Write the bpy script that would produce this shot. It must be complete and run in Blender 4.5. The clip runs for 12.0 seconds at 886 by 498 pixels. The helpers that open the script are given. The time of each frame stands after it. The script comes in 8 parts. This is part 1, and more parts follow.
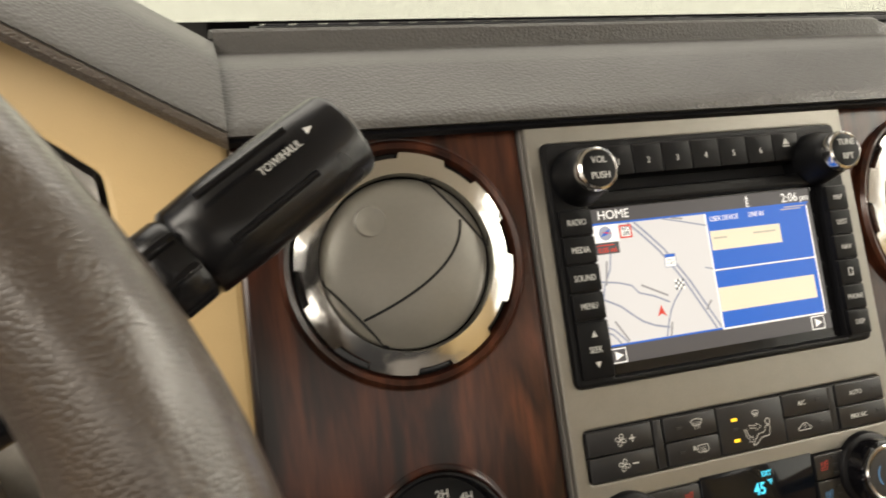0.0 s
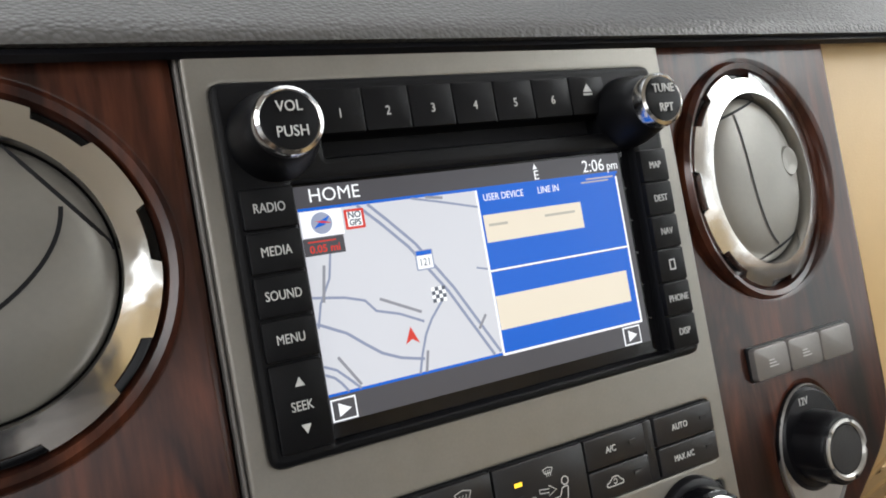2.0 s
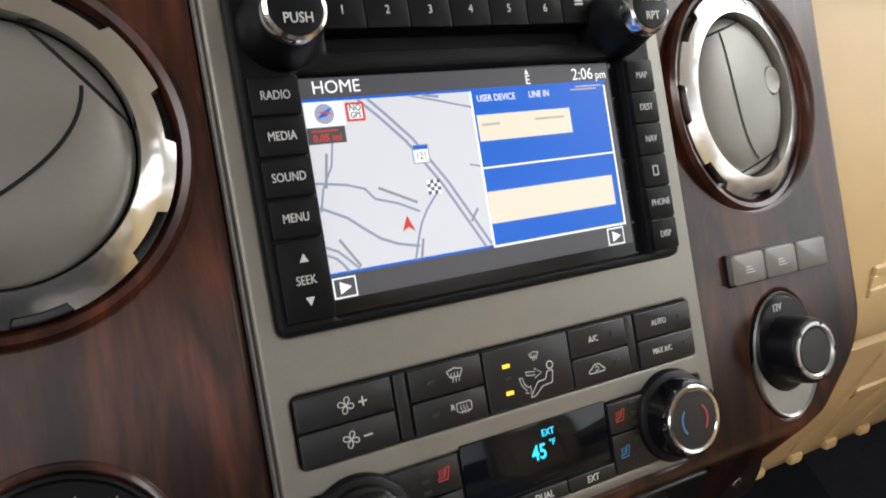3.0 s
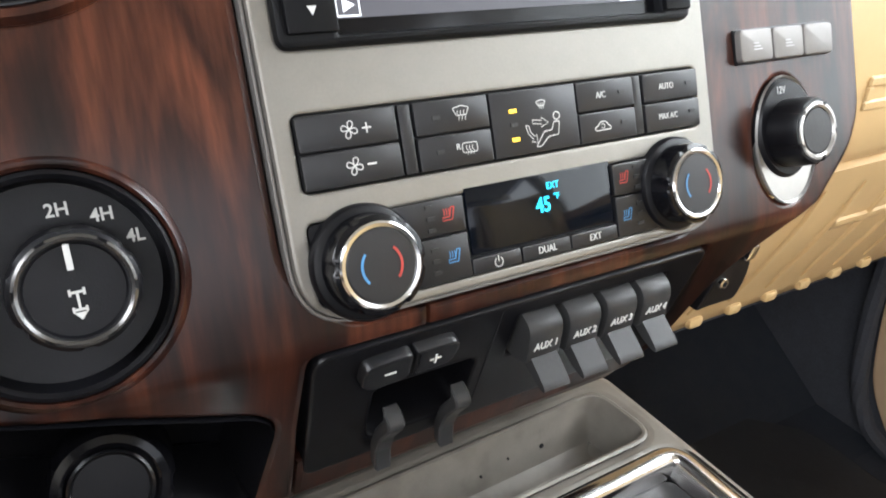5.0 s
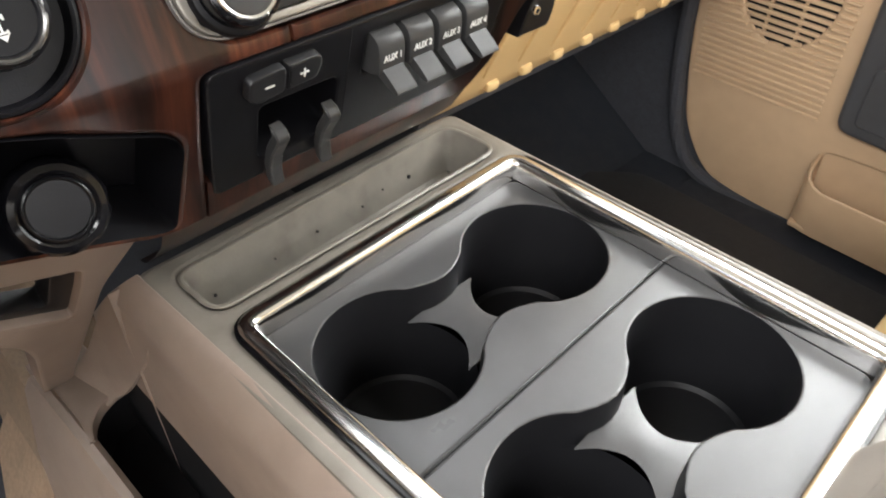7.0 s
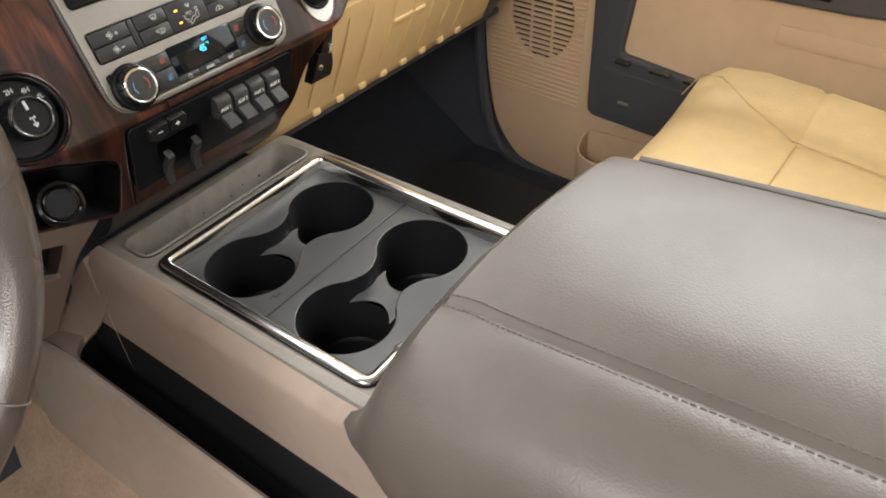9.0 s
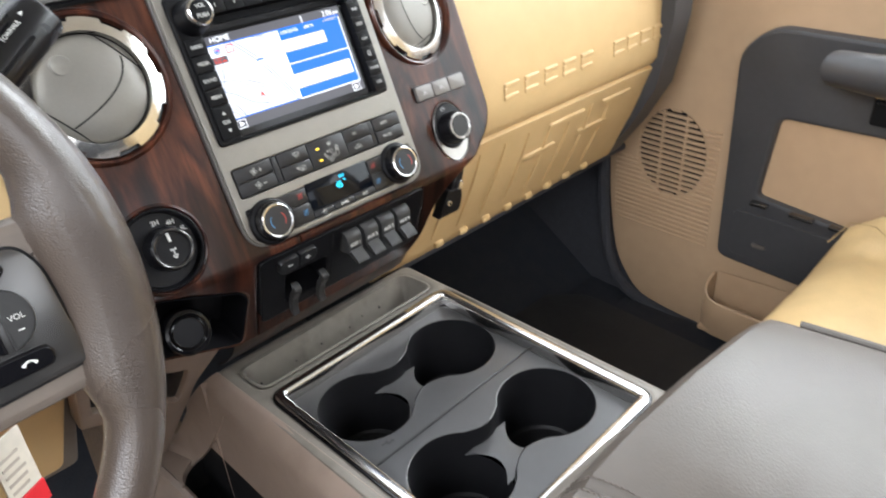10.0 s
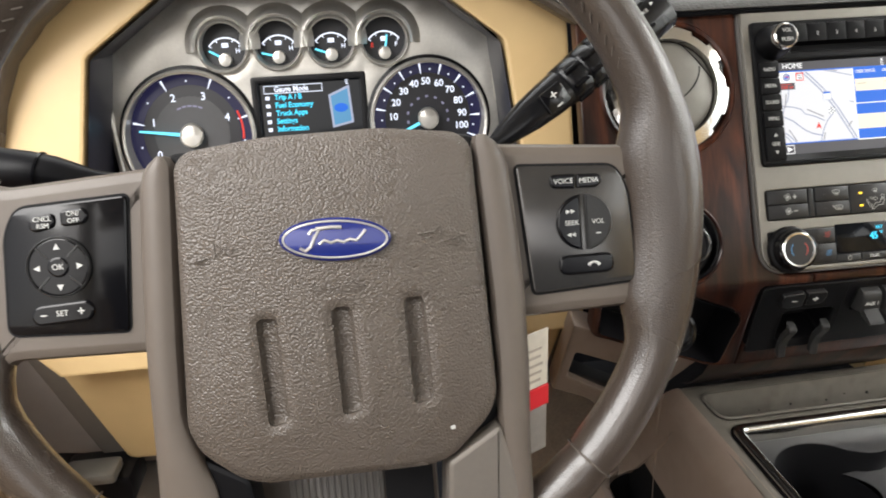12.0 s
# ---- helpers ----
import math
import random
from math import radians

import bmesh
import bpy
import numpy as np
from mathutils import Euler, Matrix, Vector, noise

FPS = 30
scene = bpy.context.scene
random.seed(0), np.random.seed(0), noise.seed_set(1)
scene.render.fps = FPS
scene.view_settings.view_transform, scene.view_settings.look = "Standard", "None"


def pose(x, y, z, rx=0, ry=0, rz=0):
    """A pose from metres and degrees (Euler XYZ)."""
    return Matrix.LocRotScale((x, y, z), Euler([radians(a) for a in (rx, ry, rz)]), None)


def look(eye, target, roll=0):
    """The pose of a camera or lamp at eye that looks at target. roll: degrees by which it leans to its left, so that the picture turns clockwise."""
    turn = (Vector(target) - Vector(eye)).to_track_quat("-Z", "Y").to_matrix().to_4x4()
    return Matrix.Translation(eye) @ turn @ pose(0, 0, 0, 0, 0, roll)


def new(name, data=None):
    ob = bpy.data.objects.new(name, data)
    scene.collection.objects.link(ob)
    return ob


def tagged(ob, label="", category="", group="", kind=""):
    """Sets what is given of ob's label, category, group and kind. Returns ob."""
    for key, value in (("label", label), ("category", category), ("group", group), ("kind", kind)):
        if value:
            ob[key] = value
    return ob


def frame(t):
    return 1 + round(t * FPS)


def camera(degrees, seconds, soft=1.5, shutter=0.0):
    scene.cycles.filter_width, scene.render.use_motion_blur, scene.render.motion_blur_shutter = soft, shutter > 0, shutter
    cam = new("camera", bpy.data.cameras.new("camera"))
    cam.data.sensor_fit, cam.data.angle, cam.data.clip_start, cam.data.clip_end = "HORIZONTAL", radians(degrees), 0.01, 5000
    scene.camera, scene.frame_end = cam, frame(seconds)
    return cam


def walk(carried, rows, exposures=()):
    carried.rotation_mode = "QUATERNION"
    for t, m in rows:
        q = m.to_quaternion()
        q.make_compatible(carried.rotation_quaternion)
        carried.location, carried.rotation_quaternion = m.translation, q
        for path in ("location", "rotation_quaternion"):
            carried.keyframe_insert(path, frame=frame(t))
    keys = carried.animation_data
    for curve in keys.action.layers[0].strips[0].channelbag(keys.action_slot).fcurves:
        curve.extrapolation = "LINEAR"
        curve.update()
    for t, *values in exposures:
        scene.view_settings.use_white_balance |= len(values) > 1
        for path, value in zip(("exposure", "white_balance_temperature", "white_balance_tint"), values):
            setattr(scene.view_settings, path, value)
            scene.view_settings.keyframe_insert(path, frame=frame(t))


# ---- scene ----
cam = camera(62.7, 12.0, soft=1.8, shutter=0.2)
PATH = [
    (0, (-0.249, -0.285, 0.815), (0.32, 1.537, 0.218), -1.0),
    (0.5, (-0.192, -0.27, 0.813), (0.498, 1.515, 0.233), -0.5),
    (1, (-0.159, -0.229, 0.802), (0.637, 1.505, 0.201), 0.2),
    (1.5, (-0.143, -0.199, 0.793), (0.724, 1.492, 0.169), 0.7),
    (2, (-0.137, -0.192, 0.783), (0.76, 1.468, 0.12), 1.0),
    (2.5, (-0.141, -0.203, 0.775), (0.752, 1.441, 0.066), 1.4),
    (3, (-0.148, -0.215, 0.764), (0.743, 1.409, 0.01), 1.7),
    (3.2, (-0.153, -0.219, 0.753), (0.752, 1.398, -0.012), 1.8),
    (4.8, (-0.165, -0.223, 0.708), (0.758, 1.277, -0.240), 3.7),
    (5, (-0.166, -0.224, 0.701), (0.758, 1.259, -0.272), 3.7),
    (5.5, (-0.165, -0.232, 0.688), (0.761, 1.195, -0.364), 3.4),
    (6, (-0.177, -0.252, 0.684), (0.773, 1.09, -0.455), 3.1),
    (6.5, (-0.198, -0.276, 0.684), (0.797, 0.949, -0.544), 2.9),
    (7, (-0.221, -0.3, 0.693), (0.847, 0.755, -0.629), 1.7),
    (7.1, (-0.226, -0.305, 0.697), (0.853, 0.707, -0.648), 1.8),
    (7.5, (-0.256, -0.36, 0.727), (0.872, 0.534, -0.662), 1.9),
    (7.7, (-0.272, -0.38, 0.753), (0.885, 0.434, -0.66), 3.2),
    (9.3, (-0.372, -0.602, 0.885), (0.844, 0.364, -0.376), -2.0),
    (9.5, (-0.367, -0.595, 0.89), (0.85, 0.416, -0.333), -2.2),
    (9.8, (-0.348, -0.563, 0.872), (0.844, 0.601, -0.234), -4.1),
    (10, (-0.347, -0.538, 0.874), (0.82, 0.716, -0.159), -3.0),
    (10.3, (-0.346, -0.533, 0.862), (0.718, 0.892, -0.053), -2.3),
    (10.5, (-0.35, -0.548, 0.855), (0.596, 0.978, -0.027), -2.3),
    (11, (-0.379, -0.561, 0.834), (0.291, 1.123, -0.011), -1.3),
    (11.3, (-0.398, -0.564, 0.835), (0.079, 1.186, -0.008), -1.8),
    (11.5, (-0.411, -0.567, 0.826), (-0.029, 1.226, 0.026), -2.0),
    (12, (-0.43, -0.563, 0.822), (-0.233, 1.278, 0.065), -2.5),
]
EXPOSURES = [(0, 0.2, 7450, 10), (0.5, 0.15, 6700, 10), (1.0, 0.05, 6350, 10), (1.5, 0.05, 6250, 10), (2.2, 0.02, 6200, 10), (3, 0.12, 6300, 10), (5, 1.17, 5950, 10), (5.6, 1.42, 6050, 10), (6.5, 1.64, 6200, 10), (7.5, 1.38, 6450, 10), (9.5, 0.82, 6500, 10), (10.2, 1.02, 5750, 10), (10.6, 0.95, 5650, 10), (11, 0.93, 5850, 10), (11.6, 0.82, 6300, 10), (12, 0.4, 6500, 10)]
walk(cam, [(t, look(eye, target, roll)) for t, eye, target, roll in PATH], EXPOSURES)

# ---- world and light ----
world = bpy.data.worlds.new("world")
scene.world = world
world.use_nodes = True
wn = world.node_tree
bg = wn.nodes["Background"]
sky = wn.nodes.new("ShaderNodeTexSky")
sky.sky_type, sky.sun_disc = "NISHITA", False
sky.sun_elevation, sky.sun_rotation = radians(38), radians(200)
sky.air_density, sky.dust_density = 1.0, 4.0
pale = wn.nodes.new("ShaderNodeHueSaturation")
pale.inputs["Saturation"].default_value = 0.3
wn.links.new(sky.outputs[0], pale.inputs["Color"])
wn.links.new(pale.outputs[0], bg.inputs[0])
bg.inputs[1].default_value = 0.13


def area_lamp(name, size_x, size_y, power, colour, m):
    data = bpy.data.lights.new(name, "AREA")
    data.shape, data.size, data.size_y, data.energy, data.color = "RECTANGLE", size_x, size_y, power, colour
    ob = new(name, data)
    ob.matrix_basis = m
    return ob


# unseen fill lamps, added to stand in for light falling in through the glass
area_lamp("fill_light_right", 2.2, 1.4, 52, (1.0, 0.985, 0.96), look((1.9, -0.45, 2.25), (0, -0.25, 0.5)))
area_lamp("fill_light_left", 2.2, 1.4, 84, (1.0, 0.985, 0.96), look((-1.75, -1.0, 2.2), (0, -0.05, 0.5)))
area_lamp("fill_light_front", 2.4, 1.0, 20, (1.0, 0.99, 0.97), look((0, 1.35, 2.45), (0, -0.1, 0.6)))

# ---- materials ----
def material(name, colour, rough=0.5, metal=0.0, vary=0.12, scale=60.0, bump=0.0, bump_scale=600.0, coat=0.0, rough_vary=0.1, dirt=0.0, spec=0.5):
    m = bpy.data.materials.new(name)
    m.use_nodes = True
    nt = m.node_tree
    p = nt.nodes["Principled BSDF"]
    co = nt.nodes.new("ShaderNodeTexCoord")
    n1 = nt.nodes.new("ShaderNodeTexNoise")
    n1.inputs["Scale"].default_value, n1.inputs["Detail"].default_value = scale, 5.0
    n2 = nt.nodes.new("ShaderNodeTexNoise")
    n2.inputs["Scale"].default_value, n2.inputs["Detail"].default_value = scale * 0.13, 4.0
    nt.links.new(co.outputs["Object"], n1.inputs["Vector"])
    nt.links.new(co.outputs["Object"], n2.inputs["Vector"])
    add = nt.nodes.new("ShaderNodeMath")
    add.operation = "ADD"
    nt.links.new(n1.outputs[0], add.inputs[0])
    nt.links.new(n2.outputs[0], add.inputs[1])
    ramp = nt.nodes.new("ShaderNodeMapRange")
    ramp.inputs["From Min"].default_value, ramp.inputs["From Max"].default_value = 0.6, 1.4
    ramp.inputs["To Min"].default_value, ramp.inputs["To Max"].default_value = 1 - vary, 1 + vary
    nt.links.new(add.outputs[0], ramp.inputs["Value"])
    mul = nt.nodes.new("ShaderNodeVectorMath")
    mul.operation = "SCALE"
    mul.inputs[0].default_value = colour
    nt.links.new(ramp.outputs[0], mul.inputs["Scale"])
    last = mul.outputs[0]
    if dirt:
        n3 = nt.nodes.new("ShaderNodeTexNoise")
        n3.inputs["Scale"].default_value, n3.inputs["Detail"].default_value = 34.0, 8.0
        nt.links.new(co.outputs["Object"], n3.inputs["Vector"])
        dr = nt.nodes.new("ShaderNodeMapRange")
        dr.inputs["From Min"].default_value, dr.inputs["From Max"].default_value = 0.52, 0.75
        dr.inputs["To Min"].default_value, dr.inputs["To Max"].default_value = 0.0, dirt
        nt.links.new(n3.outputs[0], dr.inputs["Value"])
        mx = nt.nodes.new("ShaderNodeMix")
        mx.data_type = "RGBA"
        mx.inputs[7].default_value = (colour[0] * 0.35, colour[1] * 0.32, colour[2] * 0.28, 1)
        nt.links.new(dr.outputs[0], mx.inputs[0])
        nt.links.new(last, mx.inputs[6])
        last = mx.outputs[2]
    nt.links.new(last, p.inputs["Base Color"])
    p.inputs["Metallic"].default_value = metal
    p.inputs["Specular IOR Level"].default_value = spec
    rr = nt.nodes.new("ShaderNodeMapRange")
    rr.inputs["From Min"].default_value, rr.inputs["From Max"].default_value = 0.3, 0.7
    rr.inputs["To Min"].default_value, rr.inputs["To Max"].default_value = max(0.02, rough * (1 - rough_vary)), min(1, rough * (1 + rough_vary))
    nt.links.new(n2.outputs[0], rr.inputs["Value"])
    nt.links.new(rr.outputs[0], p.inputs["Roughness"])
    p.inputs["Coat Weight"].default_value = coat
    p.inputs["Coat Roughness"].default_value = 0.06
    if bump:
        b = nt.nodes.new("ShaderNodeBump")
        b.inputs["Strength"].default_value, b.inputs["Distance"].default_value = bump, 0.001
        v = nt.nodes.new("ShaderNodeTexNoise")
        v.inputs["Scale"].default_value, v.inputs["Detail"].default_value = bump_scale, 2.0
        nt.links.new(co.outputs["Object"], v.inputs["Vector"])
        nt.links.new(v.outputs[0], b.inputs["Height"])
        nt.links.new(b.outputs[0], p.inputs["Normal"])
    return m


def leather(name, colour, rough, cell, depth, vary=0.1):
    """Pebbled hide: cells with dark creases between them."""
    m = material(name, colour, rough, vary=vary, scale=40, rough_vary=0.2)
    nt = m.node_tree
    p = nt.nodes["Principled BSDF"]
    co = nt.nodes.new("ShaderNodeTexCoord")
    v = nt.nodes.new("ShaderNodeTexVoronoi")
    v.inputs["Scale"].default_value = cell
    v.inputs["Randomness"].default_value = 1.0
    nt.links.new(co.outputs["Object"], v.inputs["Vector"])
    b = nt.nodes.new("ShaderNodeBump")
    b.invert = True
    b.inputs["Strength"].default_value, b.inputs["Distance"].default_value = min(1.0, depth), 0.0006 * max(1.0, depth)
    nt.links.new(v.outputs["Distance"], b.inputs["Height"])
    nt.links.new(b.outputs[0], p.inputs["Normal"])
    return m


def wood_material():
    m = bpy.data.materials.new("dark_wood_trim")
    m.use_nodes = True
    nt = m.node_tree
    p = nt.nodes["Principled BSDF"]
    co = nt.nodes.new("ShaderNodeTexCoord")
    mp = nt.nodes.new("ShaderNodeMapping")
    mp.inputs["Scale"].default_value = (24, 5, 3.8)
    mp.inputs["Rotation"].default_value = (0, 0.12, 0)
    nt.links.new(co.outputs["Object"], mp.inputs["Vector"])
    n1 = nt.nodes.new("ShaderNodeTexNoise")
    n1.inputs["Scale"].default_value, n1.inputs["Detail"].default_value, n1.inputs["Distortion"].default_value = 1.2, 7.0, 1.7
    nt.links.new(mp.outputs[0], n1.inputs["Vector"])
    mp2 = nt.nodes.new("ShaderNodeMapping")
    mp2.inputs["Scale"].default_value = (420, 90, 22)
    nt.links.new(co.outputs["Object"], mp2.inputs["Vector"])
    n2 = nt.nodes.new("ShaderNodeTexNoise")
    n2.inputs["Scale"].default_value, n2.inputs["Detail"].default_value = 1.0, 3.0
    nt.links.new(mp2.outputs[0], n2.inputs["Vector"])
    r1 = nt.nodes.new("ShaderNodeValToRGB")
    e = r1.color_ramp.elements
    e[0].position, e[0].color = 0.34, (0.004, 0.002, 0.0016, 1)
    e[1].position, e[1].color = 0.72, (0.088, 0.0262, 0.0125, 1)
    k = e.new(0.48)
    k.color = (0.021, 0.0062, 0.0036, 1)
    nt.links.new(n1.outputs[0], r1.inputs[0])
    r2 = nt.nodes.new("ShaderNodeMapRange")
    r2.inputs["From Min"].default_value, r2.inputs["From Max"].default_value = 0.3, 0.7
    r2.inputs["To Min"].default_value, r2.inputs["To Max"].default_value = 0.65, 1.25
    nt.links.new(n2.outputs[0], r2.inputs["Value"])
    mul = nt.nodes.new("ShaderNodeVectorMath")
    mul.operation = "SCALE"
    nt.links.new(r1.outputs[0], mul.inputs[0])
    nt.links.new(r2.outputs[0], mul.inputs["Scale"])
    nt.links.new(mul.outputs[0], p.inputs["Base Color"])
    p.inputs["Roughness"].default_value = 0.4
    p.inputs["Specular IOR Level"].default_value = 0.1
    p.inputs["Coat Weight"].default_value, p.inputs["Coat Roughness"].default_value = 0.6, 0.2
    return m


def glow(name, colour, strength):
    m = bpy.data.materials.new(name)
    m.use_nodes = True
    p = m.node_tree.nodes["Principled BSDF"]
    p.inputs["Base Color"].default_value = (*[0.15 * c for c in colour], 1)
    p.inputs["Specular IOR Level"].default_value = 0.3
    p.inputs["Roughness"].default_value = 0.25
    p.inputs["Emission Color"].default_value, p.inputs["Emission Strength"].default_value = (*colour, 1), strength
    return m


def glass_material(name, tint):
    m = bpy.data.materials.new(name)
    m.use_nodes = True
    p = m.node_tree.nodes["Principled BSDF"]
    p.inputs["Base Color"].default_value = (*tint, 1)
    p.inputs["Roughness"].default_value, p.inputs["IOR"].default_value = 0.02, 1.45
    p.inputs["Transmission Weight"].default_value = 1.0
    return m


WOOD = wood_material()
SILVER = material("satin_silver_paint", (0.215, 0.203, 0.18), 0.36, 0.55, vary=0.06, scale=900, bump=0.05, bump_scale=2500)
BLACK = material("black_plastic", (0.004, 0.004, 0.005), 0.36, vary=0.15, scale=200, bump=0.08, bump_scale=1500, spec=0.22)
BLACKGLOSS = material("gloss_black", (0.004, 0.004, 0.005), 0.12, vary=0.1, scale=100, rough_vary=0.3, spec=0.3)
RADIOBLACK = material("matte_radio_black", (0.0028, 0.0029, 0.0036), 0.46, vary=0.12, scale=160, bump=0.05, bump_scale=1800, spec=0.16)
LEVERBLACK = material("satin_black_lever", (0.005, 0.005, 0.006), 0.26, vary=0.1, scale=100, spec=0.35)
BUTTON = material("soft_black_button", (0.007, 0.007, 0.008), 0.38, vary=0.12, scale=150, bump=0.06, bump_scale=2000, spec=0.5)
GREYBUTTON = material("grey_metallic_button", (0.17, 0.16, 0.15), 0.45, 0.5, vary=0.06, scale=600)
SWITCH = material("charcoal_switch", (0.036, 0.036, 0.036), 0.36, 0.25, vary=0.08, scale=500, bump=0.05, spec=0.22)
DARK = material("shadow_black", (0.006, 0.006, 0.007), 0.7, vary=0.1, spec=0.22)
RINGCHROME = material("plated_vent_ring", (0.76, 0.75, 0.73), 0.18, 1.0, vary=0.04, scale=30, bump=0.5, bump_scale=60, rough_vary=0.4)
CUPMETAL = material("brushed_socket_metal", (0.42, 0.41, 0.39), 0.34, 0.8, vary=0.06, scale=300)
GROOVE = material("dusty_worn_groove", (0.16, 0.147, 0.124), 0.4, 0.1, vary=0.22, scale=60, bump=0.1, dirt=0.6)
CHROME = material("chrome", (0.7, 0.69, 0.675), 0.17, 1.0, vary=0.03, scale=20, rough_vary=0.4)
DASH = leather("grey_dash_pad", (0.056, 0.053, 0.0495), 0.5, 500, 0.85)
DASHTRIM = material("taupe_dash_trim", (0.14, 0.125, 0.108), 0.5, vary=0.08, scale=80, bump=0.12, bump_scale=1200)
TAN = material("tan_plastic", (0.58, 0.41, 0.2), 0.45, vary=0.06, scale=40, bump=0.15, bump_scale=1100)
TANDOOR = material("tan_door_plastic", (0.47, 0.33, 0.205), 0.5, vary=0.06, scale=40, bump=0.15, bump_scale=1100)
TANHIDE = leather("tan_seat_leather", (0.58, 0.42, 0.205), 0.42, 420, 0.35)
TAUPE = material("taupe_console_plastic", (0.25, 0.198, 0.165), 0.42, vary=0.08, scale=60, bump=0.12, bump_scale=1300, dirt=0.18)
# dirty taupe, darkened and greyed for the dark dash reflected in the top
TAUPETOP = material("worn_shaded_console_top", (0.17, 0.155, 0.132), 0.36, 0.12, vary=0.1, scale=90, bump=0.08, dirt=0.35)
INSERT = material("grey_cup_insert", (0.044, 0.044, 0.045), 0.3, vary=0.08, scale=120, bump=0.06, bump_scale=1800)
CUP = material("black_cup_liner", (0.007, 0.007, 0.008), 0.5, vary=0.1, spec=0.22)
VENT = material("pewter_vent_plastic", (0.19, 0.181, 0.16), 0.4, 0.35, vary=0.05, scale=500)
RIM = leather("brown_wheel_leather", (0.046, 0.035, 0.028), 0.27, 950, 0.34)
RIM.node_tree.nodes["Principled BSDF"].inputs["Coat Weight"].default_value = 0.6
RIM.node_tree.nodes["Principled BSDF"].inputs["Coat Roughness"].default_value = 0.17
HUB = leather("taupe_grained_airbag", (0.092, 0.076, 0.063), 0.29, 800, 0.95)
SPOKE = material("taupe_spoke_plastic", (0.11, 0.091, 0.076), 0.42, vary=0.06, scale=80, bump=0.1, bump_scale=1500)
LID = leather("brown_armrest_leather", (0.078, 0.067, 0.057), 0.40, 620, 0.2)
CARPET = material("dark_carpet", (0.042, 0.044, 0.052), 0.95, vary=0.3, scale=400, bump=0.8, bump_scale=700)
FLOORBLACK = material("black_floor_carpet", (0.013, 0.016, 0.023), 0.85, vary=0.25, scale=300, bump=0.5, bump_scale=700)
CHARCOAL = material("charcoal_door_plastic", (0.05, 0.05, 0.053), 0.45, vary=0.1, scale=120, bump=0.15, bump_scale=1000)
HEADLINER = material("beige_headliner", (0.6, 0.55, 0.48), 0.9, vary=0.06, scale=200, bump=0.2)
WHITEINK = material("white_print", (0.5, 0.5, 0.48), 0.5, vary=0.03)
DIMINK = material("pale_print", (0.42, 0.42, 0.41), 0.5, vary=0.03)
REDINK = material("red_print", (0.36, 0.035, 0.025), 0.5, vary=0.05)
BLUEINK = material("blue_print", (0.06, 0.2, 0.4), 0.5, vary=0.05)
GAUGE = material("gauge_face", (0.012, 0.012, 0.016), 0.4, vary=0.1)
CLUSTERSILVER = material("brushed_cluster_plate", (0.58, 0.56, 0.52), 0.36, 0.7, vary=0.08, scale=400)
PAPER = material("key_tag_paper", (0.72, 0.66, 0.55), 0.7, vary=0.12, scale=150)
REDTAG = material("red_tag_tape", (0.7, 0.02, 0.03), 0.45, vary=0.05)
BLUEOVAL = material("blue_enamel", (0.012, 0.022, 0.17), 0.2, 0.2, vary=0.05, coat=0.8)
CONCRETE = material("pale_concrete", (0.5, 0.49, 0.46), 0.6, vary=0.12, scale=4)
GLASS = glass_material("clear_glass", (0.97, 0.985, 0.97))
SCREENWHITE = glow("map_white", (0.84, 0.84, 0.87), 0.72)
SCREENBLUE = glow("screen_blue", (0.012, 0.14, 0.68), 0.8)
SCREENGREY = glow("screen_grey", (0.125, 0.12, 0.13), 0.55)
SCREENCREAM = glow("screen_cream", (0.95, 0.84, 0.66), 0.8)
SCREENROAD = glow("map_road", (0.40, 0.44, 0.58), 0.75)
MAPROAD = glow("map_road_pale", (0.36, 0.40, 0.54), 0.7)
SCREENRED = glow("map_red", (0.85, 0.07, 0.05), 0.7)
SCREENDARK = glow("screen_text_dark", (0.2, 0.22, 0.26), 0.5)
MAPBAR = glow("map_name_bar", (0.42, 0.42, 0.46), 0.6)
FADEDBAR = glow("faded_bar", (0.72, 0.66, 0.55), 0.6)
SCREENTEXT = glow("screen_text_white", (1, 1, 1), 0.95)
AMBER = glow("amber_lamp", (1.0, 0.62, 0.04), 1.6)
CYAN = glow("cyan_digits", (0.05, 0.62, 0.9), 1.3)
NEEDLE = glow("blue_needle", (0.15, 0.75, 1.0), 1.2)
GAUGELIGHT = glow("white_gauge_marks", (0.8, 0.85, 1.0), 1.1)
GAUGEBLUE = glow("violet_backlight", (0.05, 0.048, 0.15), 0.2)
FADEDVIOLET = glow("dim_violet_print", (0.30, 0.29, 0.42), 0.6)
TAILGATE = glow("blue_picture", (0.12, 0.36, 0.62), 0.6)
# grey metal that stands for bright reflections and glints on darker parts
GLINTGREY = material("glint_grey", (0.105, 0.102, 0.1), 0.22, 0.8, vary=0.06, scale=500)
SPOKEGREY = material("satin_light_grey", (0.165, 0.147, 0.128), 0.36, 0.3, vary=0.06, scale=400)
CLEARTAG = material("clear_tag_plastic", (0.24, 0.22, 0.2), 0.25, vary=0.1, scale=200)
# glow of the added backdrops outside the glass, used as light sources
FRONTGLOW = glow("front_backdrop_glow", (0.86, 0.88, 0.76), 1.1)
SIDEGLOW = glow("side_backdrop_glow", (0.95, 0.96, 0.94), 2.4)
LCD = glow("dark_lcd", (0.008, 0.012, 0.02), 0.1)
LCD.node_tree.nodes["Principled BSDF"].inputs["Roughness"].default_value = 0.08
TANTHREAD = material("tan_stitching", (0.42, 0.29, 0.14), 0.7, vary=0.2, scale=900)
